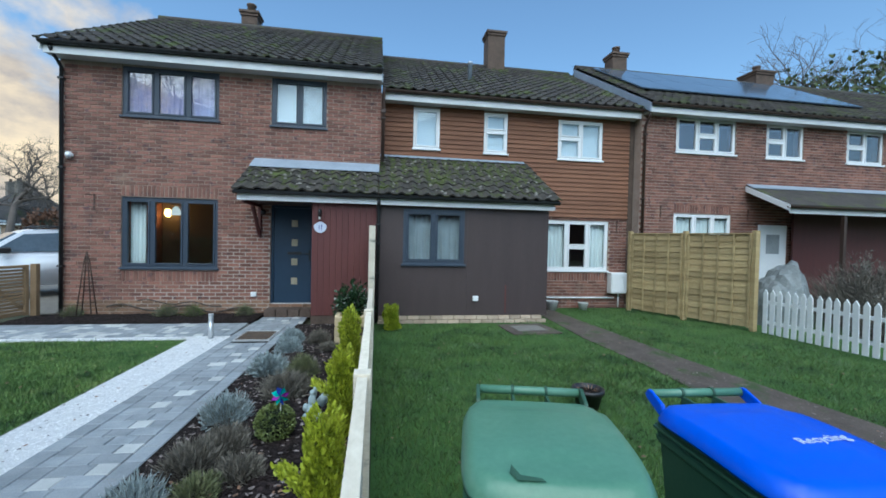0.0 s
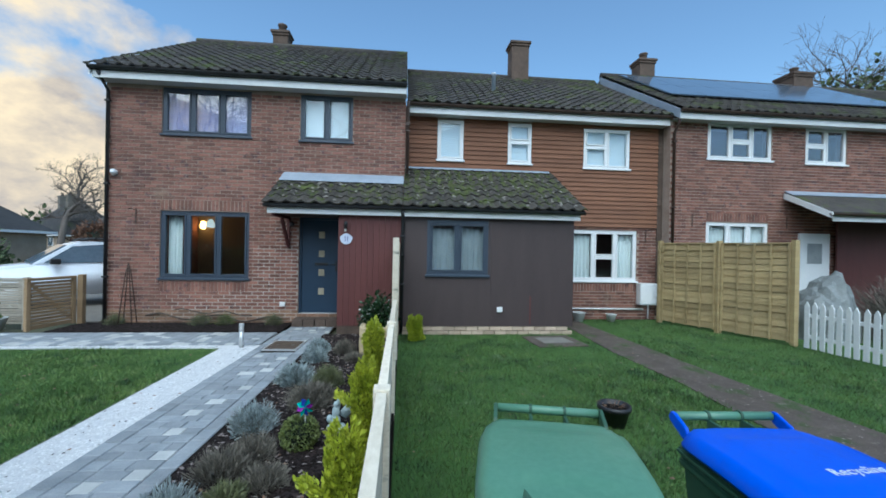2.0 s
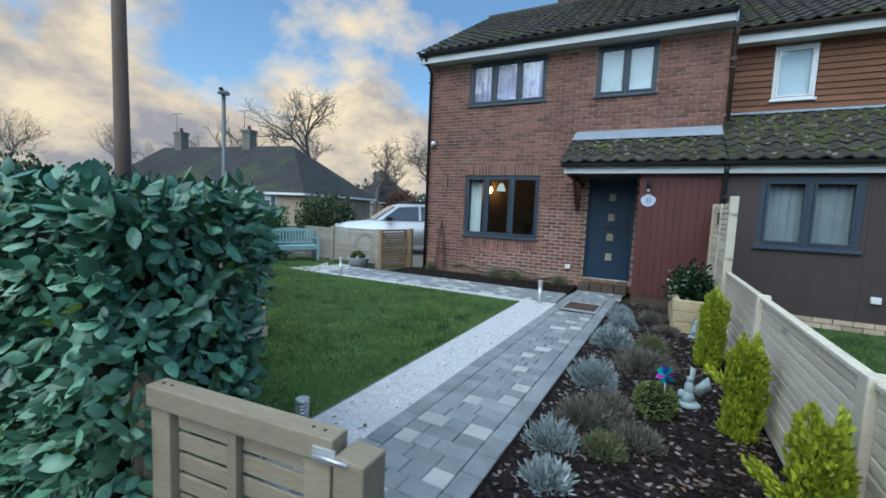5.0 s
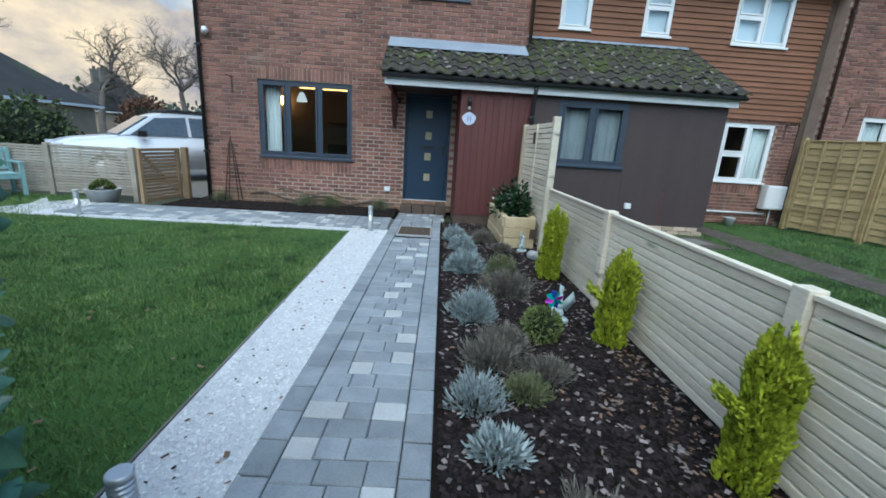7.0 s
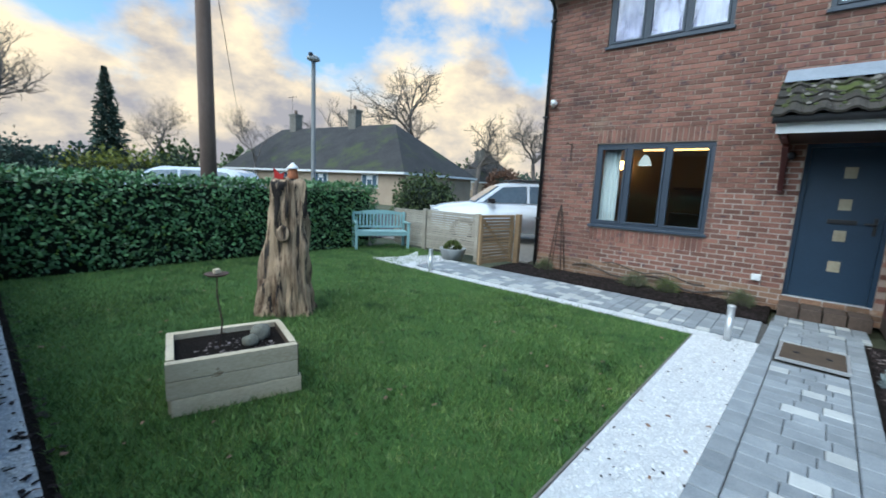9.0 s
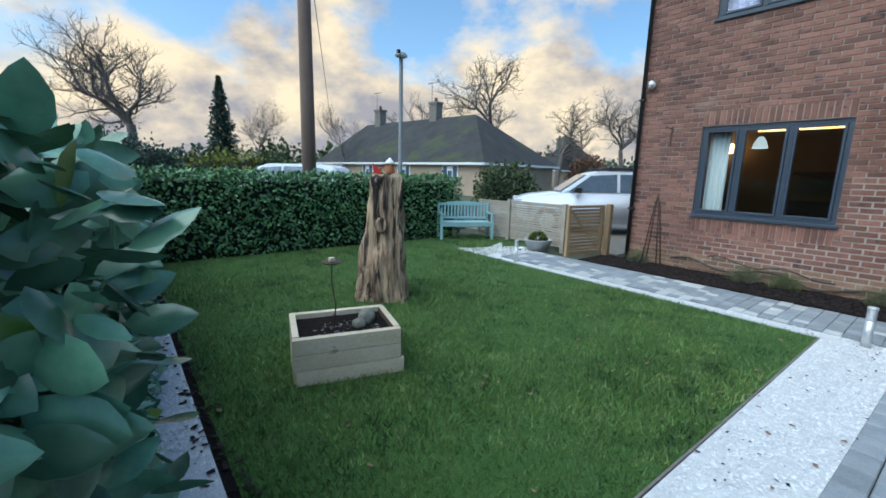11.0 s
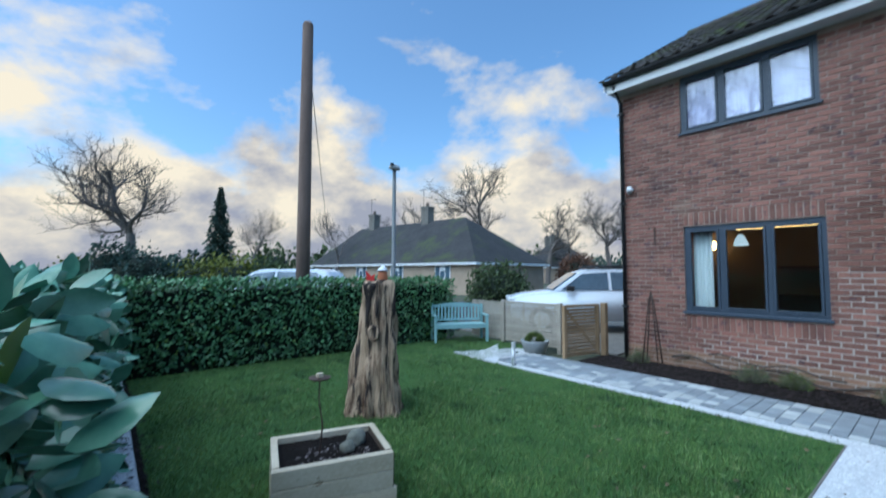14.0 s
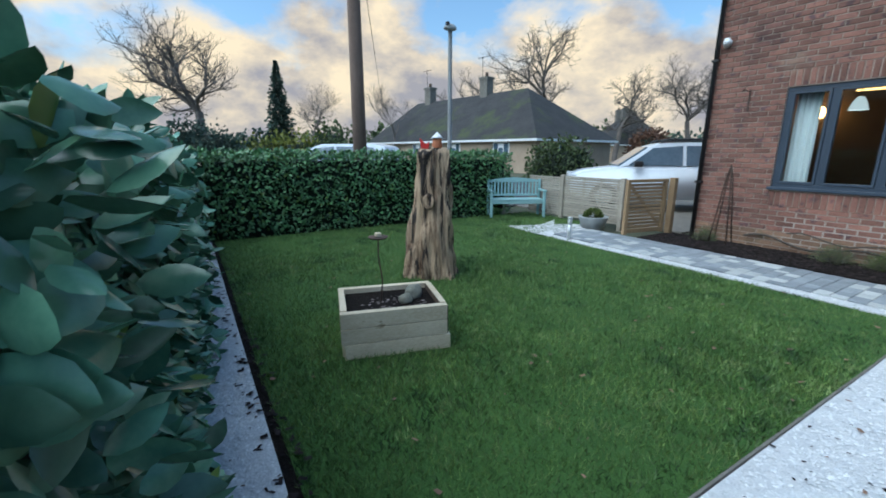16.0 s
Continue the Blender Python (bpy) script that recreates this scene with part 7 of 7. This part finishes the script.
for k, (la, ah, r, h, m_) in enumerate(((-19.5, 34, 3.0, 2.6, "yellowleaf"), (-16.5, 33, 2.6, 2.7, "yellowleaf"), (-14.0, 33, 2.2, 2.3, "farleaf"), (-22.5, 30, 2.4, 3.2, "darkleaf"), (-24.5, 30, 1.8, 3.6, "darkleaf"), (-27.5, 32, 3, 2.4, "yellowleaf"))):
    bush(*seen(la, ah), -0.05, r, r, h, m_, 80 + k, 1700, 0.24, ("dense yellow-green hedge bush across the road", "dark green conifer bush across the road")[m_ == "darkleaf"])
cf = thing("conifer_tree", "slender dark spruce across the road", "tree", pose(*seen(-19.8, 36), -0.05))
g_ = np.random.default_rng(90)
u_, a_ = g_.uniform(0, 1, 7000) ** 1.2, g_.uniform(0, 2 * math.pi, 7000)
r_ = (1 - u_) ** 0.8 * 1.55 * (0.62 + 0.38 * np.sin(u_ * 46 + 3 * np.sin(2 * a_))) * g_.uniform(0.35, 1.1, 7000) + 0.03
part("foliage", scatter("foliage", SPRIG, np.stack([r_ * np.cos(a_), r_ * np.sin(a_), 0.5 + u_ * 8.6], 1), np.stack([np.cos(a_), np.sin(a_), np.full(7000, -0.2)], 1) + g_.normal(0, 0.35, (7000, 3)), 0.42 * (1 - 0.6 * u_), 0.35, "darkleaf"), None, cf)["kind"] = "stuff"
part("trunk", lathe([(0.16, 0), (0.03, 8.8)], 8), "twig", cf)

OAK = "large spreading bare winter oak"
bare_tree(*seen(-30.5, 40), -0.05, 17, 14.5, 0.95, 5, 0.55, OAK + " across the road", trunk=0.16, wiggle=0.24, rise=0.45, forks=(3, 4), shrink=0.70)
bare_tree(*seen(4.0, 62), -0.05, 8, 18.5, 0.95, 5, 0.55, OAK + " behind the bungalow", trunk=0.22)
bare_tree(*seen(15.0, 60), -0.05, 9, 12.5, 0.95, 5, 0.42, OAK + " beyond the drive", trunk=0.2)
bare_tree(*seen(25.0, 62), -0.05, 10, 14.0, 0.9, 5, 0.42, OAK + " beyond the drive", trunk=0.2)
bare_tree(*seen(-10.5, 40), -0.05, 12, 8.0, 0.5, 5, 0.12, "thin upright bare birch beside the road", trunk=0.2, rise=0.6)
bare_tree(*seen(-19.0, 40), -0.05, 13, 8.5, 0.6, 5, 0.13, "thin bare birch beside the spruce", trunk=0.25, rise=0.5)
bare_tree(*seen(-5.5, 66), -0.05, 14, 13.0, 0.7, 4, 0.3, "tall bare tree behind the bungalow roof", trunk=0.22)
for k, (x, y, h) in enumerate(((29, 23, 15.5), (32, 20, 16.5), (36, 24, 18), (27.5, 28, 14.5))):
    t_, tips = bare_tree(x, y, -0.05, 20 + k, h, 0.75, 5, 0.3, "tall ivy-clad bare tree behind the terrace", trunk=0.22)
    g_ = np.random.default_rng(120 + k)
    pick = tips[g_.integers(0, len(tips), 3200)]
    pick = pick[pick[:, 2] < h * 0.75]
    part("ivy", scatter("ivy", LEAF, pick + g_.normal(0, 0.35, pick.shape), g_.normal(0, 1, pick.shape), 0.30, 1.5, "farleaf"), None, t_)["kind"] = "stuff"
for k, (x, y, s) in enumerate(((-13.5, -12, 31), (-8.0, -14.5, 32), (14.0, -13, 33))):
    bare_tree(x, y, -0.05, s, 17.0, 0.8, 5, 0.17, "bare street tree across the road, seen mirrored in panes", trunk=0.25)
for k in range(9):
    la, ah = -48 + k * 13.5, 75 + (k * 7) % 11
    bush(*seen(la, ah), -0.3, 8, 5, 4.2 + (k * 5) % 3, "farleaf" if k % 3 else "darkleaf", 140 + k, 1500, 0.75, "distant winter thicket on the skyline", "thicket", 0.22, "thicket")

# Unseen block behind the viewpoint, added to darken what the panes mirror.
terr = thing("opposite_terrace", "unseen plain brick terrace added to darken window reflections", "house", pose(0, -19, 0))
part("wall", box(-45, 45, -7, 0, -0.1, 4.6), "brick", terr)
part("roof", mesh_of("roof", [(-45, 0.3, 4.5), (45, 0.3, 4.5), (45, -3.5, 6.6), (-45, -3.5, 6.6), (-45, -7.3, 4.5), (45, -7.3, 4.5)], [(0, 1, 2, 3), (3, 2, 5, 4), (0, 3, 4), (1, 5, 2), (0, 4, 5, 1)], "bungroof"), None, terr)

# ---- far terrace porch and clutter ----
fp = thing("far_porch", "open porch with mossy tiled roof and white fascia", "porch")
part("roof", slab_roof(9.75, 22, 8.15, 2.62, Y3 - 0.02, 3.20, 0.05), "tile", fp)
part("flashing", slab_roof(9.75, 22, Y3 - 0.25, 3.12, Y3 - 0.02, 3.24, 0.012), "lead", fp)
part("fascia", box(9.8, 22, 8.20, 8.22, 2.42, 2.56), "white", fp)
part("barge_board", slab_roof(9.73, 9.76, 8.15, 2.61, Y3 - 0.03, 3.18, 0.14), "white", fp)
gutter(fp, 9.7, 22, 8.135, 2.585, "brown_pipe")
part("back_boarding", box(11.08, 22, 9.2, 9.25, 0.1, 2.6), "redboard", fp)
part("side_post", box(11.35, 11.43, 8.22, 8.30, 0, 2.42), "brown_pipe", fp)
wd = thing("white_door", "white panelled front door under the far porch", "door", pose(10.58, Y3 - 0.05, 0.2))
part("leaf", box(-0.42, 0.42, 0, 0.04, 0, 2.0, 0.006), "upvc", wd)
part("pane", box(-0.2, 0.2, -0.006, -0.001, 1.25, 1.75, 0.004), "lace", wd)
tq = thing("tarpaulin", "heaped grey tarpaulin beyond the picket fence", "tarpaulin", pose(8.82, 7.5, 0))
bm = bmesh.new()
bmesh.ops.create_icosphere(bm, subdivisions=4, radius=1.0)
for v in bm.verts:
    c = v.co.copy()
    fold = abs(noise.noise(Vector((c.x * 2.2 + 3, c.y * 2.2, c.z * 0.9)))) * 0.30 + abs(noise.noise(c * 4.5)) * 0.10
    side_ = max(abs(c.x), abs(c.y))
    c *= 1 + fold + 0.12 * side_
    peak = 1.12 + 0.30 * c.x
    v.co = Vector((c.x * 0.48, c.y * 0.46, max(c.z, -0.05) * peak))
part("sheet", bm, "tarp", tq)
for k, (x, y, r, h, m_) in enumerate(((10.3, 6.9, 0.9, 1.5, "heather"), (11.4, 6.4, 1.0, 1.65, "heather"), (12.9, 6.6, 1.0, 1.6, "heather"), (9.6, 5.8, 0.8, 0.95, "heather"))):
    mound("bare_shrub", "tangled leafless brown shrub beyond the pickets", x, y, r, h, m_, 160 + k, 3600, 0.28, 0.012, 0.4, droop=0.6)
part("lintel_shadow_gap", box(7.72, 9.36, Y3 + 0.001, Y3 + 0.003, 2.43, 2.44), "mortar", h3)

# ---- brickwork, cladding, tiles and paving, piece by piece ----
sold = [(W1[0], W1[1], W1[3] + 0.01, W1[3] + 0.225), (W1[0], W1[1], W1[2] - 0.265, W1[2] - 0.05)]
brickwork(h1, -5.6, 0.42, 0.0, 0.30, YW, HOLES1, "tanbrick")
brickwork(h1, -5.6, 0.42, 0.30, 4.87, YW, HOLES1, singles=(-4.6, -1.9, 0.29, 1.3), soldiers=sold)
for k, (a, b, c, d) in enumerate(((-2.70, -1.79, 0.1, 1.62), (-3.35, -2.701, 0.1, 0.70), (-2.25, -1.79, 1.621, 2.1), (-4.3, -3.351, 0.1, 0.52))):
    part("pointing", box(a, b, YW, YW + 0.0035, c, d), "pointing", h1, "pale renewed pointing between the bricks")
brickwork(h2, 0.42, 6.63, 0.0, 2.26, Y2, [*N2, NW, (0.42, 3.78, 0, 3.4)], soldiers=[(NW[0], NW[1], NW[2] - 0.25, NW[2] - 0.04)])
brickwork(h3, 6.77, 24, 0.0, 4.82, Y3, [*N3, N3G], soldiers=[(N3G[0], N3G[1], N3G[3] + 0.01, N3G[3] + 0.225)])
tiling(lean1, -2.12, 0.39, 7.66, 2.43, 28, 0.98, "mossy")
tiling(lean2, 0.40, 3.94, 7.66, 2.43, 28, 1.93, "mossy")
tiling(roof1, -5.74, 0.43, 8.54, 5.07, sl1, 4.3, "tile")
tiling(roof2, 0.46, 6.72, 9.21, 4.92, sl2, 4.15, "tile")
tiling(roof3, 6.77, 24.0, 8.94, 5.01, sl3, 4.0, "tile", 0)

PAVES = {}


def paver(parent, x, y, w, l, mat, turn, z=0.0):
    key = (round(w, 3), round(l, 3), mat)
    if key not in PAVES:
        a, b, e = w / 2 - 0.002, l / 2 - 0.002, 0.006
        v = [(-a, -b, 0), (a, -b, 0), (a, b, 0), (-a, b, 0), (-a, -b, 0.022), (a, -b, 0.022), (a, b, 0.022), (-a, b, 0.022), (-a + e, -b + e, 0.028), (a - e, -b + e, 0.028), (a - e, b - e, 0.028), (-a + e, b - e, 0.028)]
        f = [(8, 9, 10, 11)] + [(i, (i + 1) % 4, 4 + (i + 1) % 4, 4 + i) for i in range(4)] + [(4 + i, 4 + (i + 1) % 4, 8 + (i + 1) % 4, 8 + i) for i in range(4)]
        PAVES[key] = mesh_of("paver", v, f, mat)
    part("paver", PAVES[key], None, parent, m=pose(x, y, z + random.gauss(0, 0.0012), random.gauss(0, 0.25), random.gauss(0, 0.25), turn))


# main path: a border row each side, courses of mixed blocks between
path = thing("block_path", "grey concrete block path with scattered pale blocks", "path", kind="structure")
lean = math.degrees(math.atan(0.036))
r5 = random.Random(5)


def centre(y):
    return -1.675 + 0.036 * (y - 1.0)


y = 0.80
while y < 7.95:
    l = 0.21
    for s in (-1, 1):
        paver(path, centre(y + l / 2) + s * 0.335, y + l / 2, 0.14, l, "paver", -lean)
    y += l + 0.006
y, pales = 0.80, []
while y < 7.95:
    c = 0.139
    if not 6.48 < y < 7.18:
        x = -0.262
        while x < 0.255:
            left = 0.262 - x
            w = r5.choice((0.14, 0.14, 0.175, 0.21, 0.24))
            if left - w < 0.09:
                w = left
            if w > 0.27:
                w = left / 2
            pale = r5.random() < 0.34 and 0.1 < w < 0.215 and all(math.hypot(x + w / 2 - u, y - v) > 0.2 for u, v in pales)
            if pale:
                pales.append((x + w / 2, y))
            paver(path, centre(y + c / 2) + x + w / 2, y + c / 2, round(w, 3), c, "pale_paver" if pale else "paver", -lean)
            x += w
    y += c
side = thing("side_path", "grey concrete block path along the wall bed", "path", kind="structure")
x, cols = -6.9, 0
while x < -1.92:
    yy = 7.04
    c = 0.139
    while yy < 7.97:
        l = r5.choice((0.105, 0.14, 0.175, 0.21))
        if 7.985 - yy - l < 0.08:
            l = 7.985 - yy
        paver(side, x + c / 2, yy + l / 2, c, round(l, 3), "pale_paver" if r5.random() < 0.18 else "paver", 0)
        yy += l
    x += c
porchpave = thing("porch_paving", "grey concrete blocks before the front door", "path", kind="structure")
for i in range(6):
    for j in range(4):
        paver(porchpave, -1.77 + i * 0.142 + 0.04, 8.02 + j * 0.139 + 0.02, 0.14, 0.137, "paver" if (i * 3 + j) % 5 else "pale_paver", 0)

# ---- grass, gravel and mulch ----
def inside_poly(p, poly):
    x, y = p[:, 0], p[:, 1]
    ok = np.zeros(len(p), bool)
    for (x1, y1), (x2, y2) in zip(poly, poly[1:] + poly[:1]):
        hit = ((y1 > y) != (y2 > y)) & (x < (x2 - x1) * (y - y1) / (y2 - y1 + 1e-12) + x1)
        ok ^= hit
    return ok


def turf_blades(name, label, x0, x1, y0, y1, n, size, poly=None, near=None, cut=(), mat="grass"):
    g = np.random.default_rng(int(n))
    p = np.stack([g.uniform(x0, x1, n), g.uniform(y0, y1, n), np.zeros(n)], 1)
    if near:
        d = np.hypot(p[:, 0] - near[0], p[:, 1] - near[1])
        p = p[g.uniform(0, 1, n) < np.clip(2.6 / np.maximum(d, 0.5), 0.22, 1)]
    if poly:
        p = p[inside_poly(p, poly)]
    for c in cut:
        p = p[~inside_poly(p, c)]
    k = len(p)
    patch = np.sin(p[:, 0] * 2.1 + 1) * np.sin(p[:, 1] * 1.7) * 0.25 + 1
    way = np.array([0, 0, 1.0]) + g.normal(0, 0.55, (k, 3)) * np.array([1, 1, 0.2])
    ob = part(name, scatter(name, BLADE, p, way, g.uniform(0.5, 1.3, k) * size * patch, 0.13, mat), None)
    tagged(ob, label, "grass", kind="stuff")


turf_blades("grass", "short mown winter grass blades", -9.35, -2.4, 1.88, 8.62, 260000, 0.045, LAWN, (-2.5, 2.5))
turf_blades("grass", "short rough winter grass blades", 0.38, 7.6, 0.8, 9.5, 240000, 0.05, None, (1.5, 2.5), [PATH_2, [(0.36, 7.85), (3.8, 7.85), (3.8, 9.6), (0.36, 9.6)], [(2.72, 6.82), (3.66, 6.9), (3.62, 7.74), (2.68, 7.66)]], "rough_grass")


def crumbs(name, label, polys, n, size, mat, z, seed, flatness=0.6, category="gravel"):
    """Loose stones or chips strewn over polygons, as one mesh of small wedges."""
    g = np.random.default_rng(seed)
    tv = np.array([(-1, -0.6, 0), (0.9, -0.7, 0), (1.0, 0.6, 0), (-0.8, 0.7, 0), (0.1, 0, flatness)])
    tf = np.array([(0, 1, 4), (1, 2, 4), (2, 3, 4), (3, 0, 4)])
    pts = []
    for poly in polys:
        xs, ys = [p[0] for p in poly], [p[1] for p in poly]
        area = (max(xs) - min(xs)) * (max(ys) - min(ys))
        p = np.stack([g.uniform(min(xs), max(xs), int(n * area)), g.uniform(min(ys), max(ys), int(n * area))], 1)
        pts.append(p[inside_poly(p, poly)])
    p = np.concatenate(pts)
    k = len(p)
    a, s = g.uniform(0, 2 * math.pi, k), g.uniform(0.5, 1.4, k) * size
    ca, sa = np.cos(a) * s, np.sin(a) * s
    asp = g.uniform(0.45, 1.0, k)
    v = np.empty((k, 5, 3))
    v[:, :, 0] = p[:, :1] + ca[:, None] * tv[None, :, 0] - (sa * asp)[:, None] * tv[None, :, 1]
    v[:, :, 1] = p[:, 1:] + sa[:, None] * tv[None, :, 0] + (ca * asp)[:, None] * tv[None, :, 1]
    v[:, :, 2] = z + g.uniform(-0.004, 0.006, k)[:, None] + s[:, None] * tv[None, :, 2] * g.uniform(0.5, 1.3, (k, 1))
    v[:, :4, 2] += g.normal(0, 0.12, (k, 4)) * s[:, None]
    f = (tf[None] + (np.arange(k) * 5)[:, None, None]).reshape(-1, 3)
    tagged(part(name, fast_mesh(name, v.reshape(-1, 3), None, mat, f), None), label, category, kind="stuff")


crumbs("lawn_litter", "brown leaf bits lying in the mown grass", [LAWN], 5, 0.016, "deadleaf", 0.03, 210, 0.25, "leaf litter")
crumbs("lawn_litter", "brown leaf bits lying in the rough grass", [[(0.5, 0.8), (7.2, 0.8), (6.4, 9.2), (0.5, 7.7)]], 7, 0.014, "deadleaf", 0.035, 211, 0.25, "leaf litter")
crumbs("path_grit", "pale grit and leaf bits on the worn path", [PATH_2], 60, 0.012, "palechip", 0.014, 212, 0.3, "gravel")
crumbs("pale_mulch", "pale flecks on the lawn planter's soil", [[(-4.76, 2.66), (-4.42, 2.58), (-4.36, 3.06), (-4.66, 3.12)]], 420, 0.011, "palechip", 0.314, 213, 0.3, "mulch")
STRIP = [(-2.50, 0.85), (-2.08, 0.85), (-1.83, 7.0), (-2.42, 7.0)]
GRAVELS = [STRIP, [(-8.0, 6.88), (-2.45, 6.86), (-2.2, 7.01), (-7.3, 7.01)], [(-9.3, 1.45), (-2.55, 1.45), (-2.55, 1.82), (-9.3, 1.82)], [(-8.0, 6.9), (-6.95, 6.9), (-6.95, 8.5), (-7.5, 8.2)]]
crumbs("gravel_stones", "loose white marble chippings", GRAVELS, 3600, 0.010, "chip", 0.012, 201)
crumbs("fallen_leaf_bits", "small dark leaf litter on the gravel", GRAVELS, 9, 0.014, "deadleaf", 0.022, 202, 0.2, "leaf litter")
crumbs("fallen_leaf_bits", "small dark leaf litter on the gravel", GRAVELS, 26, 0.010, "bark", 0.022, 206, 0.2, "leaf litter")
crumbs("fallen_leaf_bits", "dark leaf litter strewn below the hedge", [[(-8.5, 1.74), (-2.6, 1.74), (-2.6, 1.96), (-8.5, 1.96)]], 190, 0.018, "bark", 0.02, 208, 0.25, "leaf litter")
BED = [(-1.24, 0.8), (0.29, 0.8), (0.29, 7.8), (-1.0, 7.8)]
crumbs("bark_mulch", "dark chipped bark mulch", [BED], 2600, 0.017, "bark", 0.022, 203, 0.35, "mulch")
crumbs("pale_mulch", "pale flecks of chipped bark", [BED], 170, 0.017, "palechip", 0.03, 207, 0.3, "mulch")
crumbs("dead_leaves", "scattered brown dead leaves on mulch", [BED], 26, 0.015, "deadleaf", 0.032, 204, 0.3, "leaf litter")
crumbs("dead_leaves", "brown dead leaves blown against the fence", [[(-0.08, 2.15), (0.27, 2.05), (0.27, 3.35), (0.06, 3.3)], [(-0.30, 2.5), (-0.1, 2.45), (-0.12, 2.75), (-0.28, 2.8)]], 330, 0.013, "deadleaf", 0.03, 209, 0.35, "leaf litter")
crumbs("soil_clods", "dark crumbly soil clods", [[(-5.95, 8.04), (-1.88, 8.04), (-1.88, 8.95), (-5.95, 8.95)], [(-0.13, 6.32), (0.16, 6.32), (0.16, 7.6), (-0.13, 7.6)]], 700, 0.022, "bark", 0.03, 205, 0.6, "soil")
